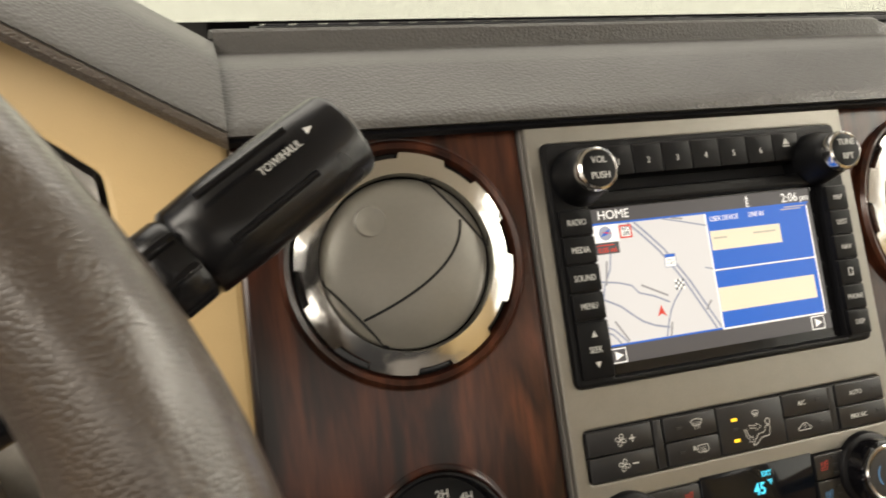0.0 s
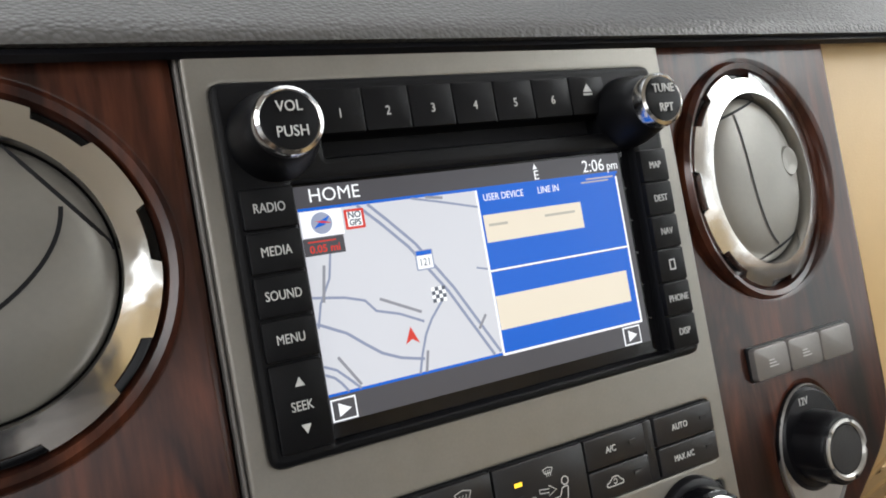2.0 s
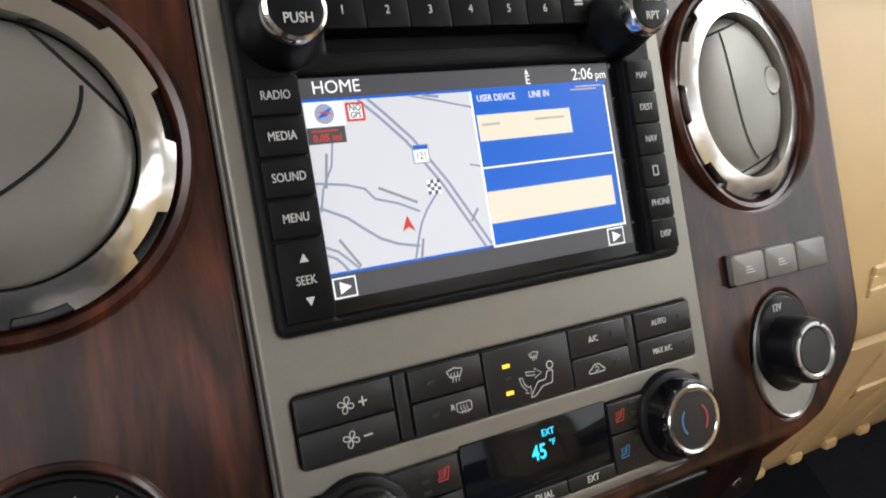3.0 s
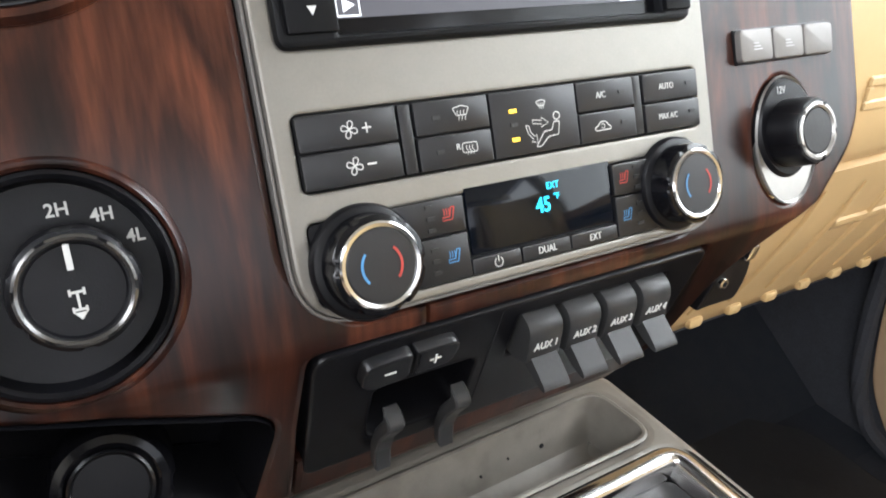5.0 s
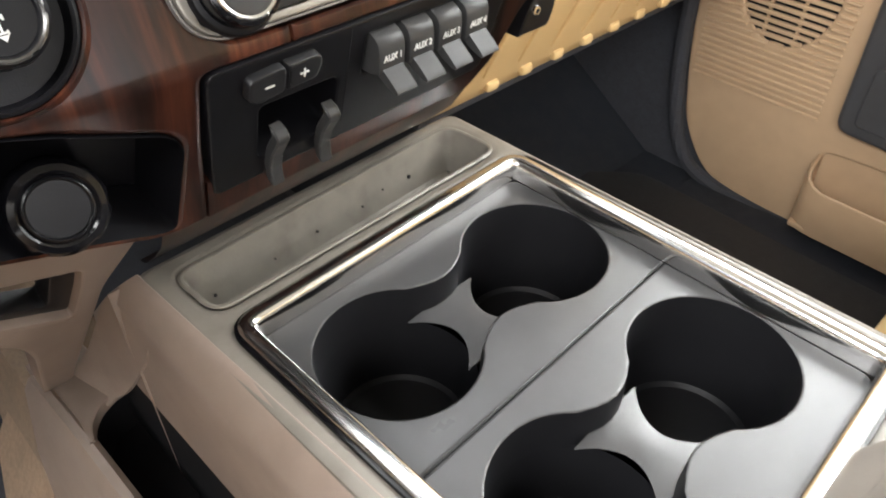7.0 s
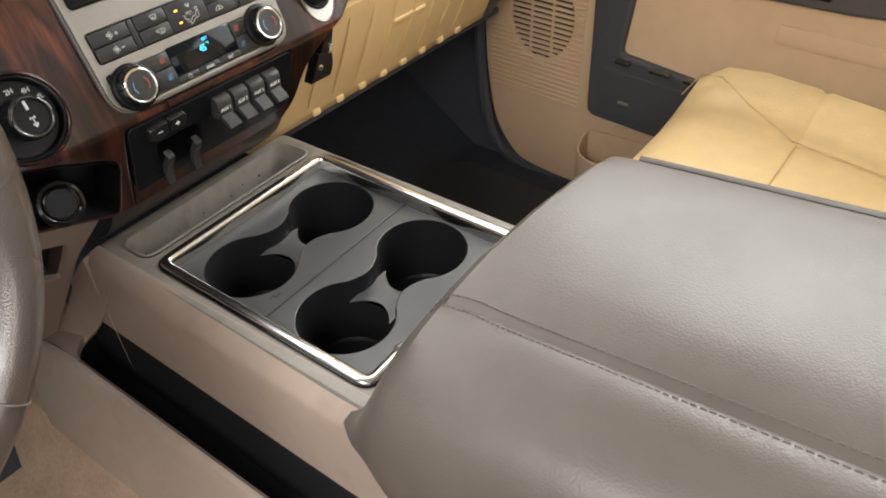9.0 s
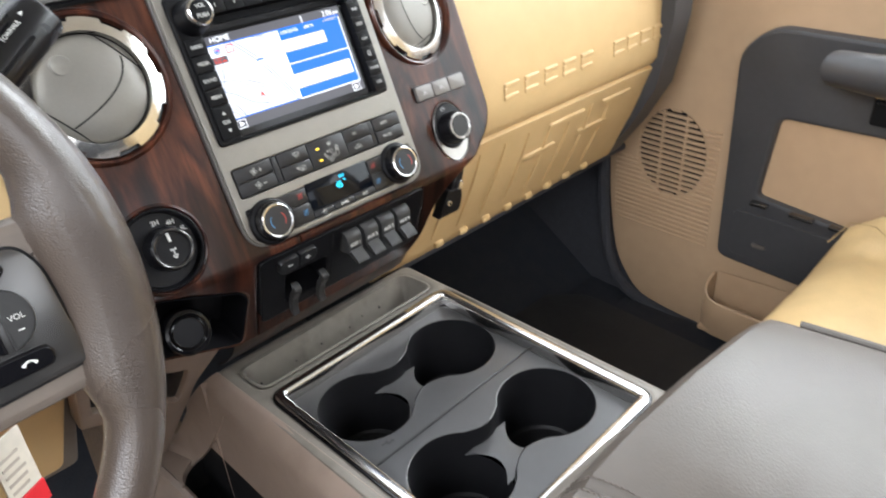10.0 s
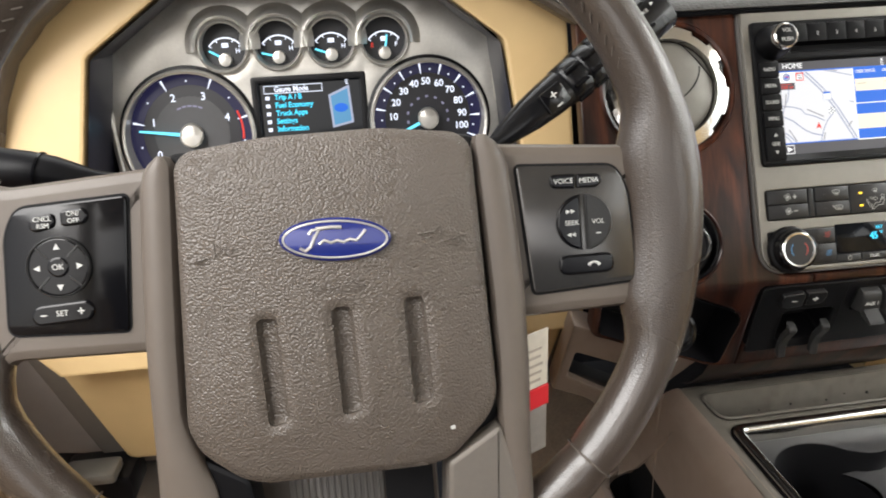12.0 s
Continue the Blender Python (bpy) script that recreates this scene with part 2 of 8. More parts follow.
LIDTHREAD = material("brown_stitching", (0.085, 0.07, 0.058), 0.7, vary=0.2, scale=900)

# ---- building helpers ----
WORLD = {}


def thing(name, at, label, category, group="", kind=""):
    ob = new(name)
    ob.empty_display_size = 0.02
    ob.matrix_basis = Matrix.Translation(at)
    WORLD[ob] = ob.matrix_basis.copy()
    return tagged(ob, label, category, group, kind)


def finish(ob, bm, mat, smooth=35):
    bmesh.ops.recalc_face_normals(bm, faces=bm.faces)
    bm.to_mesh(ob.data)
    bm.free()
    ob.data.materials.append(mat)
    for f in ob.data.polygons:
        f.use_smooth = True
    ob.data.set_sharp_from_angle(angle=radians(smooth))


def part(name, bm, mat, parent=None, label="", smooth=35):
    """One mesh, built in world places, under a thing or a part."""
    ob = new(name, bpy.data.meshes.new(name))
    finish(ob, bm, mat, smooth)
    if parent:
        ob.parent = parent
        ob.matrix_parent_inverse = WORLD[parent].inverted()
    WORLD[ob] = Matrix.Identity(4)
    if label:
        ob["label"] = label
    return ob


def single(name, bm, mat, label, category, group="", kind="", smooth=35):
    return tagged(part(name, bm, mat, None, smooth=smooth), label, category, group, kind)


def arc(cx, cy, r, a0=0, a1=360, n=48, ry=None):
    ry = r if ry is None else ry
    whole = abs(a1 - a0) >= 360
    k = n if whole else n + 1
    return [(cx + r * math.cos(radians(a0 + (a1 - a0) * i / n)), cy + ry * math.sin(radians(a0 + (a1 - a0) * i / n))) for i in range(k)]


def rounded(pts, r, n=5):
    """A polygon with its corners rounded; r is one radius or one for each corner."""
    out, k = [], len(pts)
    rs = r if isinstance(r, (list, tuple)) else [r] * k
    for i in range(k):
        a, b, c = Vector(pts[i - 1]), Vector(pts[i]), Vector(pts[(i + 1) % k])
        u, v = (a - b), (c - b)
        d = min(rs[i], 0.48 * u.length, 0.48 * v.length)
        if d < 1e-6:
            out.append(tuple(b))
            continue
        p, q = b + u.normalized() * d, b + v.normalized() * d
        for j in range(n + 1):
            t = j / n
            out.append(tuple(p * (1 - t) ** 2 + b * 2 * t * (1 - t) + q * t * t))
    return out


def rect(x0, y0, x1, y1, r=0.0, n=4):
    return rounded([(x0, y0), (x1, y0), (x1, y1), (x0, y1)], r, n) if r else [(x0, y0), (x1, y0), (x1, y1), (x0, y1)]


def signed_area(p):
    return 0.5 * sum(p[i - 1][0] * p[i][1] - p[i][0] * p[i - 1][1] for i in range(len(p)))


def inset(p, d):
    """The outline moved inwards by d (outwards where d is below zero)."""
    s = 1 if signed_area(p) > 0 else -1
    out, k = [], len(p)
    for i in range(k):
        a, b, c = Vector(p[i - 1]), Vector(p[i]), Vector(p[(i + 1) % k])
        u, v = (b - a), (c - b)
        if u.length < 1e-9 or v.length < 1e-9:
            out.append(p[i])
            continue
        n1, n2 = Vector((-u.y, u.x)).normalized() * s, Vector((-v.y, v.x)).normalized() * s
        m = n1 + n2
        m = m.normalized() if m.length > 1e-6 else n1
        out.append(tuple(b + m * d / max(0.35, m.dot(n1))))
    return out


def slab(outline, n0, n1, bevel=0.001, holes=(), bm=None, back=False):
    """A plate with that outline, from depth n0 up to n1, with rounded upper edges and open holes."""
    bm = bm or bmesh.new()
    steps = [(0, n0), (0, n1 - bevel), (bevel * 0.3, n1 - bevel * 0.3), (bevel, n1), (bevel * 1.15 + 0.0001, n1)] if bevel else [(0, n0), (0, n1)]
    if bevel and bevel < 0.0012:
        steps.pop()
    rims = []
    for k, loop in enumerate((outline, *holes)):
        rows = []
        for d, h in steps:
            pts = inset(loop, d if k == 0 else -d) if d else loop
            rows.append([bm.verts.new((x, y, h)) for x, y in pts])
        for a, b in zip(rows, rows[1:]):
            for i in range(len(a)):
                bm.faces.new((a[i - 1], a[i], b[i], b[i - 1]))
        rims.append(rows)
    for row in ([-1, 0] if back else [-1]):
        if not holes:
            bm.faces.new(rims[0][row])
        else:
            edges = []
            for rows in rims:
                r = rows[row]
                for i in range(len(r)):
                    edges.append(bm.edges.get((r[i - 1], r[i])) or bm.edges.new((r[i - 1], r[i])))
            bmesh.ops.triangle_fill(bm, use_beauty=True, use_dissolve=False, edges=edges)
    return bm


def lathe(cx, cy, profile, n=48, bm=None, wobble=None, close=True):
    """Turned about the depth axis at (cx, cy): profile of (radius, depth)."""
    bm = bm or bmesh.new()
    rows = []
    for j, (r, h) in enumerate(profile):
        row = []
        for i in range(n):
            a = 2 * math.pi * i / n
            k = wobble(a, j) if wobble else 0
            row.append(bm.verts.new((cx + (r + k) * math.cos(a), cy + (r + k) * math.sin(a), h)))
        rows.append(row)
    for a, b in zip(rows, rows[1:]):
        for i in range(n):
            bm.faces.new((a[i - 1], a[i], b[i], b[i - 1]))
    if close:
        bm.faces.new(rows[-1])
    return bm


def loft(rows, bm=None, cap=True, ring=True):
    """A skin over rows of points that all have one length."""
    bm = bm or bmesh.new()
    vs = [[bm.verts.new(p) for p in row] for row in rows]
    for a, b in zip(vs, vs[1:]):
        for i in range(0 if ring else 1, len(a)):
            bm.faces.new((a[i - 1], a[i], b[i], b[i - 1]))
    if cap and ring:
        bm.faces.new(vs[0])
        bm.faces.new(vs[-1])
    return bm


def tube(points, radius, n=12, bm=None, flat=1.0, closed=False):
    """A round bar along points; radius is one number or one a point."""
    pts = [Vector(p) for p in points]
    rows, k = [], len(pts)
    rs = radius if isinstance(radius, (list, tuple)) else [radius] * k
    up = Vector((0.13, 0.3, 1)).normalized()
    for i in range(k):
        d = (pts[(i + 1) % k] - pts[i - 1]) if closed or 0 < i < k - 1 else (pts[min(i + 1, k - 1)] - pts[max(i - 1, 0)])
        d.normalize()
        s = d.cross(up).normalized()
        u = s.cross(d)
        rows.append([pts[i] + (s * math.cos(2 * math.pi * j / n) + u * math.sin(2 * math.pi * j / n) * flat) * rs[i] for j in range(n)])
    if closed:
        rows.append(rows[0])
        bm = loft(rows, bm, cap=False)
        bmesh.ops.remove_doubles(bm, verts=bm.verts, dist=1e-6)
        return bm
    return loft(rows, bm)


def block(x0, y0, z0, x1, y1, z1, bevel=0.0, seg=2, bm=None):
    own = bmesh.new()
    bmesh.ops.create_cube(own, size=1.0, matrix=Matrix.Translation(((x0 + x1) / 2, (y0 + y1) / 2, (z0 + z1) / 2)) @ Matrix.Diagonal((x1 - x0, y1 - y0, z1 - z0, 1)))
    if bevel:
        bmesh.ops.bevel(own, geom=list(own.edges), offset=bevel, segments=seg, affect="EDGES", profile=0.5)
    if bm is None:
        return own
    return join(bm, own)


def join(bm, other):
    me = bpy.data.meshes.new("joined")
    other.to_mesh(me)
    other.free()
    bm.from_mesh(me)
    bpy.data.meshes.remove(me)
    return bm


def moved(bm, m):
    bmesh.ops.transform(bm, matrix=m, verts=bm.verts)
    return bm


def letters(body, size, x, y, depth, align="CENTER", thick=0.0002, lean=0.0, turn=0.0, wide=1.0, bold=0.0):
    """Words in the flat, in Blender's own font, with their middle at (x, y)."""
    cu = bpy.data.curves.new("letters", "FONT")
    cu.body, cu.size, cu.align_x, cu.align_y, cu.extrude, cu.shear, cu.resolution_u = body, size, align, "CENTER", thick, lean, 3
    cu.offset = bold
    ob = bpy.data.objects.new("letters", cu)
    me = bpy.data.meshes.new_from_object(ob)
    bm = bmesh.new()
    bm.from_mesh(me)
    bpy.data.objects.remove(ob)
    bpy.data.meshes.remove(me)
    bpy.data.curves.remove(cu)
    return moved(bm, Matrix.Translation((x, y, depth)) @ Matrix.Rotation(radians(turn), 4, "Z") @ Matrix.Diagonal((wide, 1, 1, 1)))


# The centre stack's face leans back; below the fold it runs forwards again.
# Flat places on it: u across, v up along the face from the radio's lower edge, n out of it.
LEAN_UP = math.atan(0.43)
LEAN_DOWN = math.atan(0.28)
FOLD_Z, FOLD_R = 0.547, 0.022
UP = Vector((0, math.sin(LEAN_UP), math.cos(LEAN_UP)))
DOWN = Vector((0, math.sin(LEAN_DOWN), -math.cos(LEAN_DOWN)))
FOLD = Vector((0, 0.43 * (FOLD_Z - 0.642), FOLD_Z))
V_FOLD = (FOLD_Z - 0.642) / math.cos(LEAN_UP)


def vz(z):
    """The place v up the face of what stands at the height z."""
    return (z - 0.642) / math.cos(LEAN_UP) if z > FOLD_Z else V_FOLD - (FOLD_Z - z) / math.cos(LEAN_DOWN)


def stack_point(p):
    u, v, n = p
    out_up, out_down = Vector((0, -UP.z, UP.y)), Vector((0, DOWN.z, -DOWN.y))
    d = v - V_FOLD
    turn = LEAN_UP + LEAN_DOWN
    t = FOLD_R * math.tan(turn / 2)
    if d >= t:
        return Vector((u, 0, 0)) + FOLD + UP * d + out_up * n
    if d <= -t:
        return Vector((u, 0, 0)) + FOLD - DOWN * d + out_down * n
    k = (t - d) / (2 * t)
    centre = FOLD + UP * t - out_up * FOLD_R
    a = k * turn
    o = out_up * math.cos(a) - UP * math.sin(a)
    return Vector((u, 0, 0)) + centre + o * (FOLD_R + n)


def on_stack(bm):
    for v in bm.verts:
        v.co = stack_point(v.co)
    return bm


def cut_rows(bm, rows):
    for v in rows:
        bmesh.ops.bisect_plane(bm, geom=[*bm.verts, *bm.edges, *bm.faces], plane_co=(0, v, 0), plane_no=(0, 1, 0))
    return bm


def stack_part(name, bm, mat, parent, label=""):
    return part(name, on_stack(bm), mat, parent, label)

# ---- centre stack ----
STACK_AT = (0, 0, 0.642)
FOLD_CUTS = [V_FOLD + 0.0022 * i for i in range(-4, 5)]
stack = thing("centre_stack", STACK_AT, "glossy dark wood centre stack trim round a satin silver panel", "trim panel")

VL, VR = (-0.1670, vz(0.7083)), (0.1565, vz(0.7055))
DIAL = (-0.1675, vz(0.5860))
SOCKET = (0.1580, vz(0.5852))
WN = -0.008  # the wood lies this far behind the radio's face
left_wood = rounded([(-0.243, vz(0.772)), (-0.1010, vz(0.772)), (-0.1008, vz(0.575)), (-0.082, vz(0.5555)), (-0.05, vz(0.5548)), (-0.05, vz(0.5402)), (-0.097, vz(0.5402)),
                     (-0.0985, vz(0.50)), (-0.098, vz(0.474)), (-0.098, vz(0.447)), (-0.118, vz(0.4470)), (-0.153, vz(0.4625)), (-0.196, vz(0.482)), (-0.246, vz(0.502)), (-0.246, vz(0.6))],
                    [0.003, 0, 0.01, 0.01, 0, 0, 0.006, 0.004, 0.003, 0.004, 0.006, 0.01, 0.01, 0.01, 0.01])
binhole = rounded([(-0.238, vz(0.573)), (-0.189, vz(0.5510)), (-0.150, vz(0.5315)), (-0.1150, vz(0.5150)), (-0.1080, vz(0.5060)), (-0.1165, vz(0.4530)), (-0.1260, vz(0.4552)), (-0.153, vz(0.4675)), (-0.200, vz(0.4870)), (-0.238, vz(0.505))], [0.004, 0.01, 0.01, 0.006, 0.006, 0.005, 0.005, 0.01, 0.01, 0.004])
bm = slab(left_wood, WN - 0.012, WN, 0.003, [arc(*VL, 0.0575, n=64), arc(*DIAL, 0.0335, n=48), binhole])
stack_part("left_wood_trim", cut_rows(bm, FOLD_CUTS), WOOD, stack)
right_wood = rounded([(0.1018, vz(0.772)), (0.221, vz(0.772)), (0.222, vz(0.592)), (0.212, vz(0.575)), (0.182, vz(0.552)), (0.128, vz(0.512)), (0.112, vz(0.470)), (0.092, vz(0.452)), (-0.098, vz(0.447)), (-0.098, vz(0.474)),
                      (0.100, vz(0.474)), (0.103, vz(0.5402)), (-0.05, vz(0.5402)), (-0.05, vz(0.5548)), (0.084, vz(0.5555)), (0.1035, vz(0.575))],
                     [0.003, 0.004, 0.012, 0.01, 0.02, 0.02, 0.01, 0.006, 0, 0, 0.004, 0.006, 0, 0, 0.008, 0.008])
bm = slab(right_wood, WN - 0.012, WN, 0.003, [arc(*VR, 0.0500, n=64, ry=0.0552), arc(*SOCKET, 0.0218, n=40, ry=0.0308)])
stack_part("right_wood_trim", cut_rows(bm, FOLD_CUTS), WOOD, stack)
silver = rounded([(-0.0993, vz(0.769)), (0.1008, vz(0.769)), (0.1028, vz(0.5575)), (-0.0990, vz(0.5575))], [0.002, 0.002, 0.02, 0.022], 8)
RADIO_HOLE = rect(-0.0918, -0.0006, 0.0918, vz(0.7555), 0.004)
CLIMATE_HOLE = rect(-0.0915, vz(0.5985), 0.0938, vz(0.6225), 0.003)
LOWER_HOLE = rounded([(-0.0925, vz(0.5895)), (0.095, vz(0.5905)), (0.095, vz(0.564)), (0.089, vz(0.5612)), (-0.0865, vz(0.5612)), (-0.0925, vz(0.564))], 0.003)
bm = slab(silver, WN - 0.006, -0.003, 0.0012, [RADIO_HOLE, CLIMATE_HOLE, LOWER_HOLE])
stack_part("silver_panel", cut_rows(bm, FOLD_CUTS), SILVER, stack, "satin champagne silver panel")
edge = bmesh.new()
rim_out, rim_in = inset(silver, -0.0016), inset(silver, -0.0003)
bm = slab(rim_out, WN - 0.004, -0.0052, 0.0004, [rim_in], bm=edge)
stack_part("silver_edge", cut_rows(bm, FOLD_CUTS), GREYBUTTON, stack, "thin bright edge line")
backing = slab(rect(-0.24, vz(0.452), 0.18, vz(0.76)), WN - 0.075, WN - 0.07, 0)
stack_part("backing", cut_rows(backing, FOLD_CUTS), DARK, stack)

# below the panel the wood runs back to the console
rows = []
for i in range(13):
    x = -0.122 + 0.218 * i / 12
    a = stack_point((x, vz(0.4505), WN - 0.0035))
    b = Vector((x, 0.046 + 0.028 * x, 0.4008))
    rows.append([a, a.lerp(b, 0.3) + Vector((0, -0.0035, -0.002)), a.lerp(b, 0.65) + Vector((0, -0.003, -0.0015)), b, b + Vector((0, 0.01, -0.004))])
part("lower_wood_run", loft(rows, ring=False), WOOD, stack)

# lower black panel with the trailer brake control and the switch bank
lower_outline = rounded([(-0.0965, vz(0.5394)), (0.1025, vz(0.5394)), (0.0985, vz(0.470)), (-0.0950, vz(0.4630))], [0.009, 0.008, 0.006, 0.006])
lower_panel = thing("lower_switch_panel", stack_point((0, vz(0.51), 0)), "matte black lower switch panel set into the wood", "panel")
BRAKE_WELL = rect(-0.0685, vz(0.5105), -0.0215, vz(0.4770), 0.004)
AUX_WELL = rect(-0.0050, vz(0.5305), 0.0792, vz(0.5055), 0.002)
stack_part("panel_face", cut_rows(slab(lower_outline, WN - 0.05, WN + 0.001, 0.0015, [BRAKE_WELL, AUX_WELL]), FOLD_CUTS[:4]), BLACK, lower_panel)
stack_part("panel_seam", slab(rect(-0.0158, vz(0.5375), -0.0152, vz(0.478)), WN, WN + 0.0012, 0), DARK, lower_panel)

brake = thing("trailer_brake_controller", stack_point((-0.05, vz(0.51), 0)), "black trailer brake controller with minus and plus buttons", "brake controller")
stack_part("minus_button", slab(rounded([(-0.0775, vz(0.5325)), (-0.0570, vz(0.5340)), (-0.0570, vz(0.5195)), (-0.0725, vz(0.5175)), (-0.0780, vz(0.5210))], 0.004), WN, WN + 0.006, 0.0015), BUTTON, brake)
stack_part("plus_button", slab(rounded([(-0.0563, vz(0.5340)), (-0.0385, vz(0.5340)), (-0.0360, vz(0.5300)), (-0.0385, vz(0.5205)), (-0.0563, vz(0.5195))], [0.001, 0.004, 0.004, 0.004, 0.001]), WN, WN + 0.006, 0.0015), BUTTON, brake)
stack_part("minus_mark", slab(rect(-0.0690, vz(0.5257), -0.0642, vz(0.5267)), WN + 0.005, WN + 0.0063, 0), WHITEINK, brake)
plus = slab(rect(-0.0498, vz(0.5270) - 0.0005, -0.0448, vz(0.5270) + 0.0005), WN + 0.005, WN + 0.0063, 0)
slab(rect(-0.0478, vz(0.5270) - 0.0025, -0.0468, vz(0.5270) + 0.0025), WN + 0.005, WN + 0.0064, 0, bm=plus)
stack_part("plus_mark", plus, WHITEINK, brake)


def brake_lever(u0, u1):
    pts = [(0.000, 0.0080), (0.002, 0.0112), (0.005, 0.0118), (0.010, 0.0098), (0.018, 0.0070), (0.028, 0.0062), (0.035, 0.0082), (0.0385, 0.0100)]
    rows = []
    top = vz(0.4985)
    for d, n in pts:
        rows.append([(u0, top - d, WN + n), (u1, top - d, WN + n), (u1, top - d + 0.001, WN + n - 0.006), (u0, top - d + 0.001, WN + n - 0.006)])
    b = loft(rows)
    bmesh.ops.bevel(b, geom=list(b.edges), offset=0.0008, segments=1, affect="EDGES")
    return b


stack_part("lever", brake_lever(-0.0650, -0.0572), SWITCH, brake, "dark charcoal pinch lever")
stack_part("lever", brake_lever(-0.0332, -0.0254), SWITCH, brake, "dark charcoal pinch lever")
stack_part("lever_well", slab(rect(-0.0690, vz(0.511), -0.0210, vz(0.4765), 0.004), WN - 0.05, WN - 0.03, 0.001), DARK, brake)


def aux_switch(k):
    u0 = -0.0035 + 0.0212 * k
    w = 0.0172
    sw = thing("auxiliary_switch", stack_point((u0 + 0.01, vz(0.51), 0)), "charcoal rocker switch lettered AUX %d on the switch panel" % (k + 1), "switch", "auxiliary switches")
    top = vz(0.5335)
    prof = [(0.0036, -0.014), (0.0038, -0.007), (0.0044, -0.0030), (0.0056, -0.0006), (0.0074, 0.0010), (0.0100, 0.0022), (0.0205, 0.0046), (0.0228, 0.0040), (0.0262, -0.002), (0.0278, -0.008), (0.0280, -0.014)]
    rows = [[(u0 + x, top - d, n - (0.0006 if x in (0.0, w) else 0)) for x in (0.0, 0.0010, w - 0.0010, w)] for d, n in prof]
    body = loft(rows, ring=False)
    body.verts.ensure_lookup_table()
    for side in (0, 3):
        body.faces.new([v for i, v in enumerate(body.verts) if i % 4 == side])
    stack_part("rocker", body, SWITCH, sw)
    lip = [(0.0192, 0.0040), (0.0200, 0.0058), (0.0216, 0.0104), (0.0234, 0.0150), (0.0244, 0.0172), (0.0254, 0.0180), (0.0264, 0.0176), (0.0270, 0.0152), (0.0266, 0.0090), (0.0252, 0.0010)]
    paddle = loft([[(u0 + x, top - d, n) for d, n in lip] for x in (0.0018, 0.0026, w - 0.0026, w - 0.0018)])
    stack_part("paddle", paddle, SWITCH, sw)
    words = letters("AUX %d" % (k + 1), 0.0051, u0 + 0.0086, top - 0.0138, 0.0008, thick=0.0002, wide=0.86, bold=0.00005)
    for v in words.verts:
        v.co.z += 0.0016 + 0.192 * (top - v.co.y - 0.008)
    stack_part("lettering", words, WHITEINK, sw)


for k in range(4):
    aux_switch(k)
stack_part("switch_well", slab(rect(-0.0062, vz(0.5358), 0.0805, vz(0.5042), 0.002), WN - 0.05, WN - 0.012, 0.001), DARK, lower_panel)


